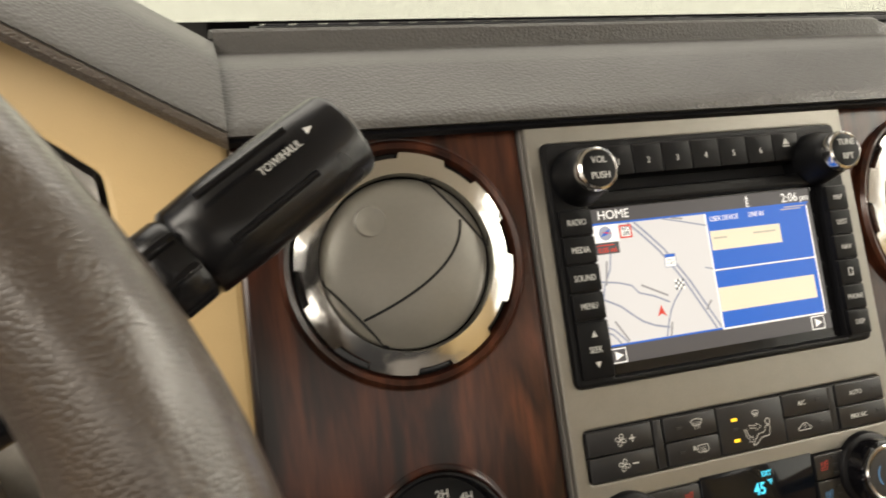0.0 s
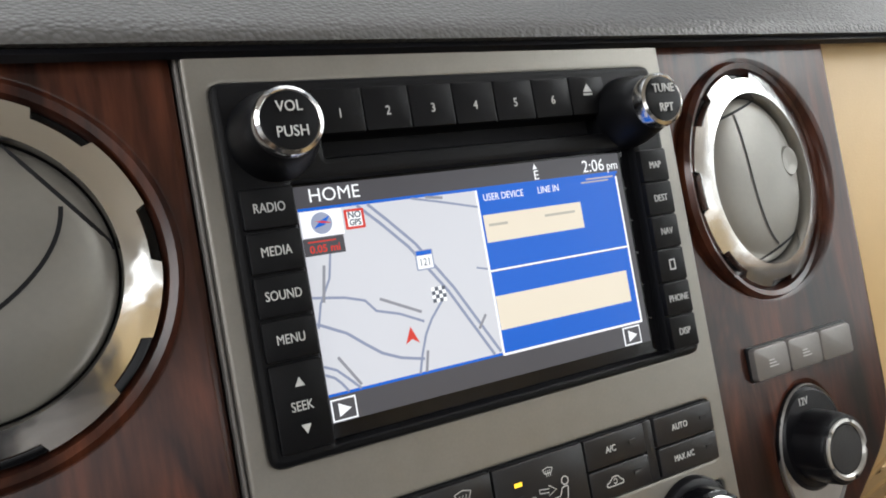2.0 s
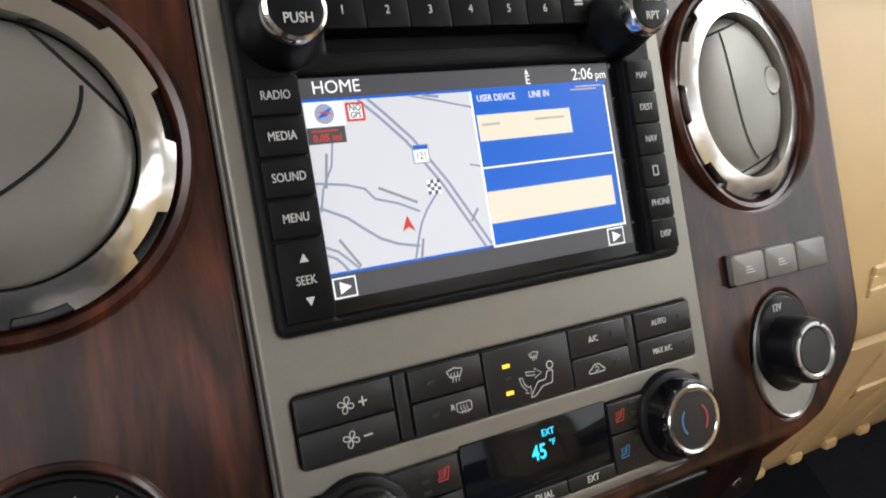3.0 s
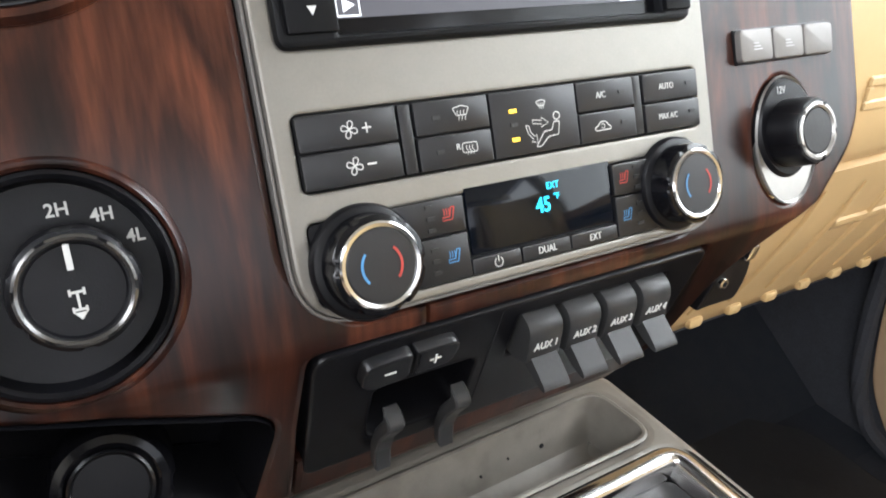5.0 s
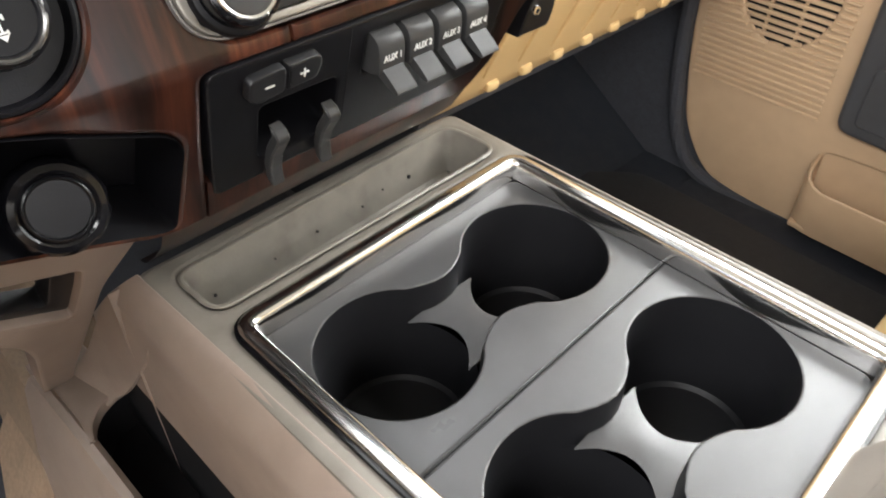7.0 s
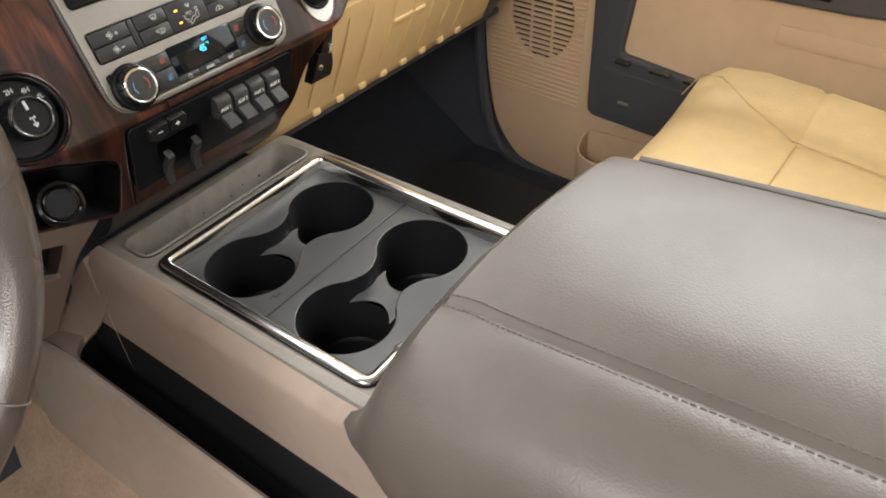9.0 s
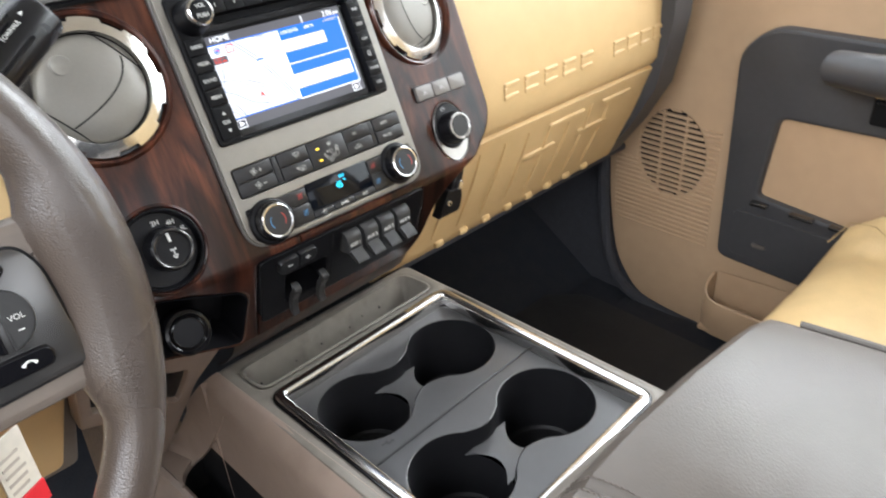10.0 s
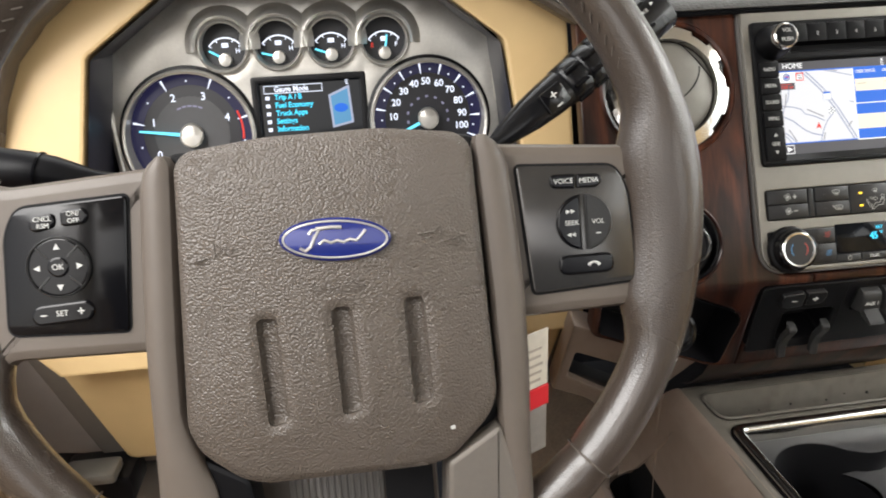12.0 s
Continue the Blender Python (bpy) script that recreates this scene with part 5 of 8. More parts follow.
# raised pads, upright ridges and small stops along the lower edge
for x0, x1, z in ((0.398, 0.475, 0.4975), (0.357, 0.425, 0.4600), (0.520, 0.590, 0.4975), (0.480, 0.548, 0.4600)):
    pad_row = [[(x, glove_y(z + dz) - lift, z + dz) for dz, lift in ((0.0065, -0.001), (0.0045, 0.0025), (0.0, 0.0034), (-0.0045, 0.0025), (-0.0065, -0.001))] for x in (x0, x0 + 0.004, x1 - 0.004, x1)]
    part("glove_pad", loft(pad_row, ring=False), TAN, dash, "raised tan pad")
for i in range(8):
    x = 0.212 + 0.047 * i
    rib = [(x, glove_y(z) - 0.0006, z) for z in (0.505, 0.480, 0.455, 0.430, 0.405, 0.385)]
    part("glove_rib", tube(rib, [0.0008, 0.0022, 0.0026, 0.0026, 0.0022, 0.0008], 8), TAN, dash)
    part("glove_stop", block(x + 0.010, glove_y(0.372) - 0.004, 0.364, x + 0.026, glove_y(0.372) + 0.004, 0.374, 0.003), TAN, dash)
# low relief badge: plain bars, five cells and four
for x0, pitch, count in ((0.288, 0.0382, 5), (0.516, 0.0335, 4)):
    for i in range(count):
        for z0, z1 in ((0.5690, 0.5755), (0.5845, 0.5910)):
            part("raised_bar", block(x0 + pitch * i, 0.0205, z0, x0 + pitch * i + 0.0265, 0.0238, z1, 0.0012, 1), TAN, dash)
        part("raised_bar", block(x0 + pitch * i, 0.0206, 0.5755, x0 + pitch * i + 0.0060, 0.0238, 0.5845, 0.0008, 1), TAN, dash)
cap = [(0.09, 0.80), (0.045, 0.785), (0.020, 0.745), (0.006, 0.69), (0.004, 0.60), (0.012, 0.545), (0.022, 0.49), (0.06, 0.42), (0.11, 0.35), (0.17, 0.31), (0.26, 0.31)]
part("end_cap", profile_skin([0.636, 0.640, 0.66, 0.69, 0.70], cap, lambda x, y, z: Vector((0, 0.02 if x in (0.636, 0.70) else 0.0, 0))), CHARCOAL, dash, "charcoal dash end cap")
part("end_vent_frame", moved(lathe(0, 0, [(0.047, 0), (0.047, 0.006), (0.040, 0.008), (0.037, 0.002), (0.030, 0.004), (0.002, 0.008)], 40), Matrix.Translation((0.672, 0.008, 0.70)) @ Matrix.Rotation(radians(95), 4, "X")), VENT, dash, "round end vent")
part("lower_underside", block(0.16, 0.112, 0.338, 0.72, 0.40, 0.350, 0.004), CARPET, dash)

# taupe trim below the cubby, with a card slot
lowtrim = thing("lower_dash_trim", (-0.2, 0.03, 0.42), "taupe lower dash trim with a black slot below the cubby", "trim panel")
def trim_part(name, outline, n0, n1, mat, label="", holes=(), bevel=0.0015):
    """Flat on the trim, which runs forwards as it goes down: x and z, depth towards the driver."""
    b = slab(outline, n0, n1, bevel, holes)
    for v in b.verts:
        x, z, n = v.co
        v.co = (x, 0.2975 - 0.62 * z - 0.85 * n, z - 0.53 * n)
    part(name, b, mat, lowtrim, label)


slot_out = rounded([(-0.2500, 0.4740), (-0.1570, 0.4190), (-0.1580, 0.3980), (-0.1640, 0.3610), (-0.2500, 0.4340)], [0.003, 0.004, 0.008, 0.005, 0.003])
slot_in = rounded([(-0.2480, 0.4690), (-0.1705, 0.4215), (-0.1750, 0.3810), (-0.2480, 0.4360)], [0.002, 0.003, 0.004, 0.002])
trim_part("trim_face", rounded([(-0.262, 0.520), (-0.2037, 0.486), (-0.1584, 0.464), (-0.112, 0.452), (-0.1440, 0.384), (-0.1655, 0.262), (-0.1690, 0.234), (-0.192, 0.234), (-0.1915, 0.325), (-0.1963, 0.348), (-0.2060, 0.366), (-0.2195, 0.384), (-0.262, 0.412)], [0.003, 0.01, 0.01, 0.006, 0.01, 0.01, 0.003, 0.003, 0.01, 0.01, 0.01, 0.01, 0.003]), -0.018, 0.0, TAUPE, "", [slot_out], 0.003)
trim_part("slot_frame", slot_out, -0.020, -0.006, BUTTON, "dark sunk slot frame", [slot_in], 0.001)
trim_part("slot_back", rounded([(-0.25, 0.48), (-0.166, 0.43), (-0.171, 0.373), (-0.25, 0.43)], 0.001), -0.05, -0.04, DARK, "", (), 0)

# ---- cab shell ----
single("floor", block(-0.86, -1.6, -0.03, 0.86, 0.62, 0.0), FLOORBLACK, "black carpeted cab floor", "floor", kind="structure")
b = loft([[(x, 0.20, 0.0), (x, 0.42, 0.14), (x, 0.50, 0.38), (x, 0.56, 0.80)] for x in (-0.86, -0.16, 0.16, 0.86)], ring=False)
single("wall_firewall", b, FLOORBLACK, "dark carpeted firewall under the dashboard", "wall", kind="structure")
tunnel = loft([[(-0.24, y, 0.0), (-0.19, y, 0.16), (-0.12, y, 0.19), (0.12, y, 0.19), (0.15, y, 0.16), (0.165, y, 0.0)] for y in (0.5, 0.12, -0.4, -1.4)], ring=False)
single("floor_tunnel", tunnel, CARPET, "carpeted floor tunnel", "floor", kind="structure")
b = loft([[(-0.247, y, 0.0), (-0.197, y, 0.163), (-0.122, y, 0.197)] for y in (0.44, 0.12, -0.4, -0.9)], ring=False)
single("floor_tunnel_side", b, material("beige_carpet", (0.2, 0.145, 0.1), 0.95, vary=0.25, scale=220, bump=0.8, bump_scale=600), "beige carpet on the tunnel side", "floor", kind="structure")
single("ceiling", block(-0.74, -1.55, 1.36, 0.74, 0.12, 1.40, 0.02), HEADLINER, "beige headliner", "ceiling", kind="structure")
# unseen; dark so that its reflection puts no haze on the wood
single("wall_rear", block(-0.86, -1.60, 0.0, 0.86, -1.56, 0.92), CARPET, "unseen rear cab wall, dark to cut reflections", "wall", kind="structure")
single("trim_rear_header", block(-0.80, -1.58, 1.28, 0.80, -1.54, 1.40), HEADLINER, "beige rear window header", "trim", kind="structure")
for s, side in ((-1, "left"), (1, "right")):
    single("trim_a_pillar_" + side, tube([(s * 0.74, 0.10, 1.36), (s * 0.83, 0.45, 1.02), (s * 0.86, 0.66, 0.80)], 0.035, 10), HEADLINER, "beige windshield pillar", "pillar", kind="structure")
    single("trim_b_pillar_" + side, tube([(s * 0.74, -0.95, 1.38), (s * 0.83, -0.95, 0.7), (s * 0.86, -0.95, 0.0)], 0.06, 10), HEADLINER, "beige door pillar", "pillar", kind="structure")
b = loft([[(-0.86, 0.66, 0.80), (0.86, 0.66, 0.80)], [(-0.74, 0.10, 1.37), (0.74, 0.10, 1.37)]], ring=False)
bmesh.ops.solidify(b, geom=list(b.faces), thickness=0.005)
windshield = single("window_1", b, GLASS, "clear sloping windshield", "windshield", kind="structure")
windshield.visible_shadow = False
single("trim_windshield_band", loft([[(-0.86, 0.655, 0.792), (0.86, 0.655, 0.792)], [(-0.85, 0.615, 0.819), (0.85, 0.615, 0.819)]], ring=False), BLACK, "black band along the windshield foot", "trim", kind="structure")

# unseen wall, added to keep low side light off the console and floor
single("wall_driver_blocker", block(-0.84, -1.55, -0.03, -0.80, 0.60, 0.66, 0.01), TANDOOR, "unseen tan wall that blocks low light from the driver side", "wall", kind="structure")
single("wall_cowl_side", block(0.79, 0.10, -0.03, 0.86, 0.66, 0.72), CARPET, "dark cowl side wall beside the footwell", "wall", kind="structure")
# passenger door
door = thing("passenger_door", (0.78, -0.4, 0.0), "tan passenger door panel with a charcoal armrest frame", "car door")
GR = (0.0415, 0.3375)


def door_part(name, b, mat, label=""):
    """Flat on the door: along y (towards the front) and z, depth towards the cab."""
    for v in b.verts:
        y, z, n = v.co
        v.co = (0.752 - n + 0.05 * max(0.0, 0.30 - z), y, z)
    return part(name, b, mat, door, label)


door_out = rounded([(-0.95, -0.005), (-0.04, 0.000), (0.085, 0.010), (0.139, 0.085), (0.153, 0.155), (0.162, 0.225), (0.168, 0.36), (0.17, 0.655), (-0.95, 0.655)], [0.02, 0.05, 0.05, 0.04, 0.04, 0.05, 0.05, 0.02, 0.02], 8)
grille_hole = arc(*GR, 0.064, n=40, ry=0.081)
pocket_hole = rounded([(-0.60, 0.045), (-0.070, 0.045), (-0.070, 0.137), (-0.22, 0.148), (-0.60, 0.150)], [0.002, 0.012, 0.012, 0.02, 0.002], 4)
door_part("door_skin", slab(door_out, -0.02, 0.0, 0.004, [grille_hole, pocket_hole]), TANDOOR)
door_part("pocket_back", slab(inset(pocket_hole, -0.004), -0.019, -0.009, 0.001), TANDOOR)
door_part("speaker_back", slab(arc(*GR, 0.066, n=40, ry=0.083), -0.02, -0.006, 0), DARK)
for i in range(17):
    z = GR[1] - 0.080 + 0.010 * i
    half = 0.064 * math.sqrt(max(0.0, 1 - ((z - GR[1]) / 0.081) ** 2))
    if half > 0.008:
        door_part("speaker_slat", slab(rect(GR[0] - half, z - 0.0024, GR[0] + half, z + 0.0024), -0.006, -0.0005, 0.0004), TANDOOR)
for dy in (-0.022, 0.022):
    half = 0.081 * math.sqrt(1 - (dy / 0.064) ** 2)
    door_part("speaker_bar", slab(rect(GR[0] + dy - 0.002, GR[1] - half, GR[0] + dy + 0.002, GR[1] + half), -0.006, -0.001, 0.0004), TANDOOR)
for i in range(24):
    z = 0.178 + 0.0095 * i
    beside = abs(z - GR[1]) < 0.084
    y1 = GR[0] - 0.064 * math.sqrt(1 - ((z - GR[1]) / 0.084) ** 2) - 0.004 if beside else 0.149 - 0.02 * max(0.0, 0.22 - z)
    if y1 > -0.038 and z < 0.40:
        door_part("moulded_rib", slab(rect(-0.046, z - 0.0026, y1, z + 0.0026, 0.002), -0.002, 0.0026, 0.002), TANDOOR)
    if beside and z < GR[1] - 0.02:
        y2 = GR[0] + 0.064 * math.sqrt(1 - ((z - GR[1]) / 0.084) ** 2) + 0.004
        if y2 < 0.140:
            door_part("moulded_rib", slab(rect(y2, z - 0.0026, 0.150, z + 0.0026, 0.002), -0.002, 0.0026, 0.002), TANDOOR)
frame_out = rounded([(-0.95, 0.50), (-0.95, 0.585), (-0.10, 0.585), (-0.060, 0.54), (-0.074, 0.184), (-0.40, 0.174), (-0.45, 0.20), (-0.45, 0.28), (-0.28, 0.304), (-0.128, 0.318), (-0.139, 0.452), (-0.45, 0.46)], [0.01, 0.01, 0.03, 0.02, 0.02, 0.02, 0.01, 0.01, 0.02, 0.01, 0.015, 0.01], 5)
door_part("armrest_frame", slab(frame_out, -0.01, 0.020, 0.006), CHARCOAL, "charcoal armrest frame")
door_part("armrest_insert", slab(rounded([(-0.95, 0.27), (-0.95, 0.47), (-0.134, 0.460), (-0.122, 0.31), (-0.3, 0.285)], 0.012), -0.01, 0.008, 0.004), TANDOOR, "tan armrest insert")
door_part("reflector", slab(rect(-0.52, 0.395, -0.36, 0.425, 0.004), 0.004, 0.0095, 0.001), TANDOOR)
pull = [(0.730, -0.20, 0.545), (0.690, -0.215, 0.555), (0.672, -0.27, 0.560), (0.670, -0.40, 0.562), (0.68, -0.60, 0.562)]
part("armrest_pull", tube(pull, [0.018, 0.024, 0.026, 0.026, 0.026], 14), CHARCOAL, door, "charcoal pull grip")
part("handle_recess", block(0.724, -0.42, 0.475, 0.736, -0.26, 0.535, 0.004), DARK, door)
part("door_lever", tube([(0.715, -0.27, 0.520), (0.700, -0.30, 0.525), (0.700, -0.37, 0.525)], 0.010, 10), CHROME, door, "chrome door lever")
# grey blocks stand for glints along the insert's ledge; slim switch below it
for y0, y1 in ((-0.150, -0.122), (-0.222, -0.185), (-0.275, -0.245)):
    part("ledge_glint", block(0.720, y0, 0.3045, 0.734, y1, 0.3105, 0.002), GLINTGREY, door, "grey block for a glint on the ledge")
door_part("switch_plate", slab(rect(-0.30, 0.200, -0.095, 0.285, 0.012), 0.018, 0.0225, 0.002), CHARCOAL, "charcoal switch plate")
part("door_switch", block(0.726, -0.158, 0.2285, 0.7315, -0.136, 0.2345, 0.002), SPOKEGREY, door, "small satin switch")
# map pocket: one wall that turns round its front corner into the door, open at the top
plan = [(-0.60, 0.052), (-0.40, 0.052), (-0.20, 0.0525), (-0.115, 0.053), (-0.098, 0.0525), (-0.085, 0.050), (-0.075, 0.044), (-0.069, 0.034), (-0.066, 0.020), (-0.065, -0.004)]
rows = []
for i, (y, n) in enumerate(plan):
    d = (Vector(plan[min(i + 1, len(plan) - 1)]) - Vector(plan[max(0, i - 1)])).normalized()
    side = Vector((d.y, -d.x)) * 0.0065
    high = 0.106 + 0.003 * (i < 2) + (0.0, 0.004, 0.010, 0.017, 0.024, 0.029)[max(0, i - 4)] * 0.95
    low = 0.030
    ring_pts = [(0.16, low), (0.0, low + 0.006), (0.0, high - 0.005), (0.15, high - 0.0015), (0.5, high), (0.85, high - 0.0015), (1.0, high - 0.005), (1.0, low + 0.006)]
    rows.append([(y + side.x * q, z, n + side.y * q - 0.10 * max(0.0, 0.07 - z) * (n > 0.03)) for q, z in ring_pts])
pocket = door_part("map_pocket", loft(rows), TANDOOR, "tan map pocket")
part("pocket_floor", block(0.716, -0.60, 0.032, 0.766, -0.072, 0.042, 0.003), TANDOOR, pocket)
sill = thing("door_sill_plate", (0.70, -0.3, 0.0), "black plastic door sill plate with small screws", "sill plate")
part("plate", block(0.640, -0.95, -0.002, 0.772, 0.10, 0.006, 0.003), FLOORBLACK, sill)
for k in range(9):
    # pale print colour stands in for the glint of the metal screws
    part("screw", block(0.6825, -0.0745 - 0.069 * k, 0.004, 0.6905, -0.0640 - 0.069 * k, 0.0095, 0.0018), DIMINK, sill, "screw head painted pale for its glint")
seal = [(0.742, 0.174, 0.62), (0.742, 0.173, 0.38), (0.745, 0.170, 0.25), (0.748, 0.161, 0.155), (0.752, 0.147, 0.085), (0.755, 0.130, 0.048), (0.756, 0.105, 0.022), (0.760, 0.06, 0.006), (0.762, 0.0, -0.002), (0.764, -0.10, -0.004), (0.764, -0.60, -0.004)]
def smooth_path(pts, n=5):
    """More points along a bent line, by a spline through the given ones."""
    v = [Vector(p) for p in pts]
    v = [v[0]] + v + [v[-1]]
    out = []
    for a, b, c, d in zip(v, v[1:], v[2:], v[3:]):
        for i in range(n):
            t = i / n
            out.append(0.5 * (2 * b + (c - a) * t + (2 * a - 5 * b + 4 * c - d) * t * t + (3 * b - a - 3 * c + d) * t ** 3))
    return out + [v[-1]]


part("weather_seal", tube(smooth_path(seal), 0.011, 8), CARPET, door, "black rubber seal")
part("kick_panel", block(0.774, -0.95, -0.02, 0.792, 0.62, 0.652), CARPET, door)
part("door_glass", block(0.80, -0.95, 0.64, 0.806, 0.2, 1.36), GLASS, door).visible_shadow = False
part("window_sill", block(0.757, -0.95, 0.640, 0.82, 0.40, 0.664, 0.008), TANDOOR, door)

# passenger seat
seat = thing("passenger_seat", (0.47, -0.5, 0.0), "tan leather passenger seat with stitched bolsters", "car seat")


def seat_skin(x):
    """The cushion's top across the seat: bolsters at the sides, a flat middle."""
    k = (x - 0.465) / 0.245
    return 0.030 * max(0.0, min(1.0, (abs(k) - 0.50) / 0.28)) - 0.05 * max(0.0, abs(k) - 0.80) / 0.20


rows = []
for i in range(41):
    x = 0.220 + 0.49 * i / 40
    d = seat_skin(x)
    edge = max(0.0, abs((x - 0.465) / 0.245) - 0.82) / 0.18
    pinch = 0.05 * edge ** 2
    prof = []
    for y, z in ((-0.300, 0.16), (-0.272, 0.20), (-0.262, 0.26), (-0.268, 0.315), (-0.290, 0.355), (-0.325, 0.378), (-0.38, 0.385), (-0.455, 0.382), (-0.462, 0.377), (-0.470, 0.381), (-0.60, 0.370), (-0.75, 0.360), (-0.86, 0.37)):
        up = 1.0 if z > 0.33 else 0.3
        right = 0.66 - 0.70 * max(0.0, min(0.15, -0.295 - y))
        seam = -0.005 * max(0.0, 1 - min(abs(x - 0.315), abs(x - right)) / 0.012)
        prof.append((x, y - pinch, z - 0.028 + (d + seam) * up))
    rows.append(prof)
part("cushion", loft(rows, ring=False), TANHIDE, seat)
back = []
for i in range(25):
    x = 0.225 + 0.48 * i / 24
    k = abs((x - 0.465) / 0.24)
    back.append([(x, y + (0.05 if k > 0.6 else 0.02 * k) * (1 if k < 0.95 else 0.3), z) for y, z in ((-0.84, 0.36), (-0.80, 0.45), (-0.84, 0.65), (-0.90, 0.85), (-0.95, 0.98), (-1.02, 0.99), (-1.04, 0.7), (-1.0, 0.35))])
part("backrest", loft(back, ring=False), TANHIDE, seat)
part("seat_base", block(0.25, -0.85, 0.0, 0.68, -0.33, 0.24, 0.02), CHARCOAL, seat)
for lane in (0, 1):
    pts = []
    for y, z in ((-0.266, 0.315), (-0.289, 0.356), (-0.325, 0.3785), (-0.38, 0.386), (-0.455, 0.383), (-0.60, 0.371)):
        x = 0.315 if lane == 0 else 0.66 - 0.70 * max(0.0, min(0.15, -0.295 - y))
        pts.append((x + 0.002, y, z - 0.0285 + seat_skin(x)))
    part("stitching", tube(pts, 0.0010, 6), TANTHREAD, seat)
part("stitching", tube([(0.315 + 0.24 * i / 12, -0.4615, 0.3505 + seat_skin(0.315 + 0.24 * i / 12)) for i in range(13)], 0.0010, 6), TANTHREAD, seat)

mat_ = slab(rounded([(0.20, -0.30), (0.70, -0.30), (0.70, 0.16), (0.62, 0.24), (0.20, 0.24)], 0.03), 0.0, 0.012, 0.003)
single("floor_mat", mat_, material("rubber_floor_mat", (0.02, 0.02, 0.022), 0.7, vary=0.2, scale=90, bump=0.4, bump_scale=300), "black rubber floor mat", "floor mat")
mat_ = slab(rounded([(-0.82, -0.60), (-0.205, -0.60), (-0.205, 0.30), (-0.82, 0.30)], 0.03), 0.0, 0.012, 0.003)
bmesh.ops.bisect_plane(mat_, geom=[*mat_.verts, *mat_.edges, *mat_.faces], plane_co=(-0.27, 0, 0), plane_no=(1, 0, 0))
for v in mat_.verts:
    v.co.z += 1.6 * max(0.0, v.co.x + 0.27)
single("floor_mat", mat_, material("beige_carpet_mat", (0.24, 0.17, 0.115), 0.95, vary=0.25, scale=200, bump=0.8, bump_scale=600), "beige carpet mat in the driver footwell", "floor mat")
single("ground", block(-60, -60, -0.75, 60, 60, -0.70), CONCRETE, "pale concrete ground", "ground", kind="structure")

# slots in the tan panel beside the column
for i in range(8):
    z = 0.6358 - 0.0069 * i
    b = slab(rect(-0.2852, z - 0.0016, -0.2678, z + 0.0016, 0.0004), -0.002, 0.0004, 0)
    for v in b.verts:
        x, zz, n = v.co
        v.co = (x, TY(zz) - n, zz)
    part("vent_slot", b, DARK, dash, "narrow black slot" if i == 0 else "")
# glowing backdrops beyond the glass, added to light the cab and its reflections
def glow_backdrop(name, corners, mat=FRONTGLOW):
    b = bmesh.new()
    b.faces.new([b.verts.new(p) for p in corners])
    return single(name, b, mat, "plain glowing backdrop added beyond the glass", "backdrop", kind="structure")


glow_backdrop("backdrop_front", [(-12, 9, -0.7), (12, 9, -0.7), (12, 9, 6), (-12, 9, 6)])
glow_backdrop("backdrop_right", [(12, -40, -0.7), (12, 9, -0.7), (12, 9, 12), (12, -40, 12)], SIDEGLOW)

# ---- centre console ----
CONSOLE = Matrix.Translation((0.005, -0.035, 0)) @ Matrix.Rotation(radians(1.6), 4, "Z")
TZ = 0.400


def con(bm):
    return moved(bm, CONSOLE)


console = thing("centre_console", (0.0, -0.2, 0.0), "worn taupe centre console with a side pocket", "centre console")
top_out = rounded([(-0.1370, 0.080), (0.1310, 0.079), (0.1375, -0.32), (-0.1350, -0.32)], [0.012, 0.012, 0.012, 0.012])
tray_hole = rect(-0.1175, -0.2675, 0.1195, 0.0045, 0.014, 6)
groove_hole = rounded([(-0.1185, 0.0605), (0.1125, 0.0635), (0.1165, 0.0180), (-0.1165, 0.0190)], [0.012, 0.012, 0.014, 0.012], 5)
part("console_top", con(slab(top_out, TZ - 0.030, TZ, 0.006, [tray_hole, groove_hole])), TAUPETOP, console, "worn taupe top, darkened for the dash it reflects")
rows = []
for k, z in ((-0.0022, TZ + 0.0001), (-0.0006, TZ + 0.0009), (0.0010, TZ + 0.0004), (0.0024, TZ - 0.003), (0.0056, TZ - 0.022), (0.0090, TZ - 0.0310), (0.0150, TZ - 0.0340)):
    rows.append([(*p, z) for p in inset(groove_hole, k)])
b = loft(rows, cap=False)
bmesh.ops.triangle_fill(b, use_beauty=True, edges=[e for e in b.edges if e.is_boundary and all(v.co.z < TZ - 0.033 for v in e.verts)])
part("coin_groove", con(b), GROOVE, console, "dusty coin groove")
# left flank: the top rolls over into a light chamfer, then an upright face down into the pocket
flank = [(-0.1290, TZ - 0.001), (-0.1302, TZ + 0.0002), (-0.1335, TZ - 0.0010), (-0.1362, TZ - 0.0038), (-0.1400, TZ - 0.0110), (-0.1440, TZ - 0.0195), (-0.1463, TZ - 0.0245), (-0.1470, TZ - 0.0280), (-0.1472, TZ - 0.045), (-0.1472, TZ - 0.075), (-0.1474, TZ - 0.118), (-0.1474, TZ - 0.16)]
rows, wall_rows = [], []
for i in range(30):
    u = i / 29
    row = []
    for j, (x, z) in enumerate(flank):
        dx = 0.0095 if j < 3 else 0.0095 - 0.0115 * min(1.0, (j - 2) / 4)
        row.append((x - 0.0030 + dx * min(1.0, 1.5 * u) + 0.003 * (j > 5), min(0.158, 0.077 + 0.95 * (TZ - z)) * (1 - u) - 0.396 * u, z + 0.25 * max(0.0, TZ - z) * u * (j < 8)))
    rows.append(row[:-1])
    wall_rows.append(row[-2:] + [(row[-1][0], row[-1][1], 0.14)])
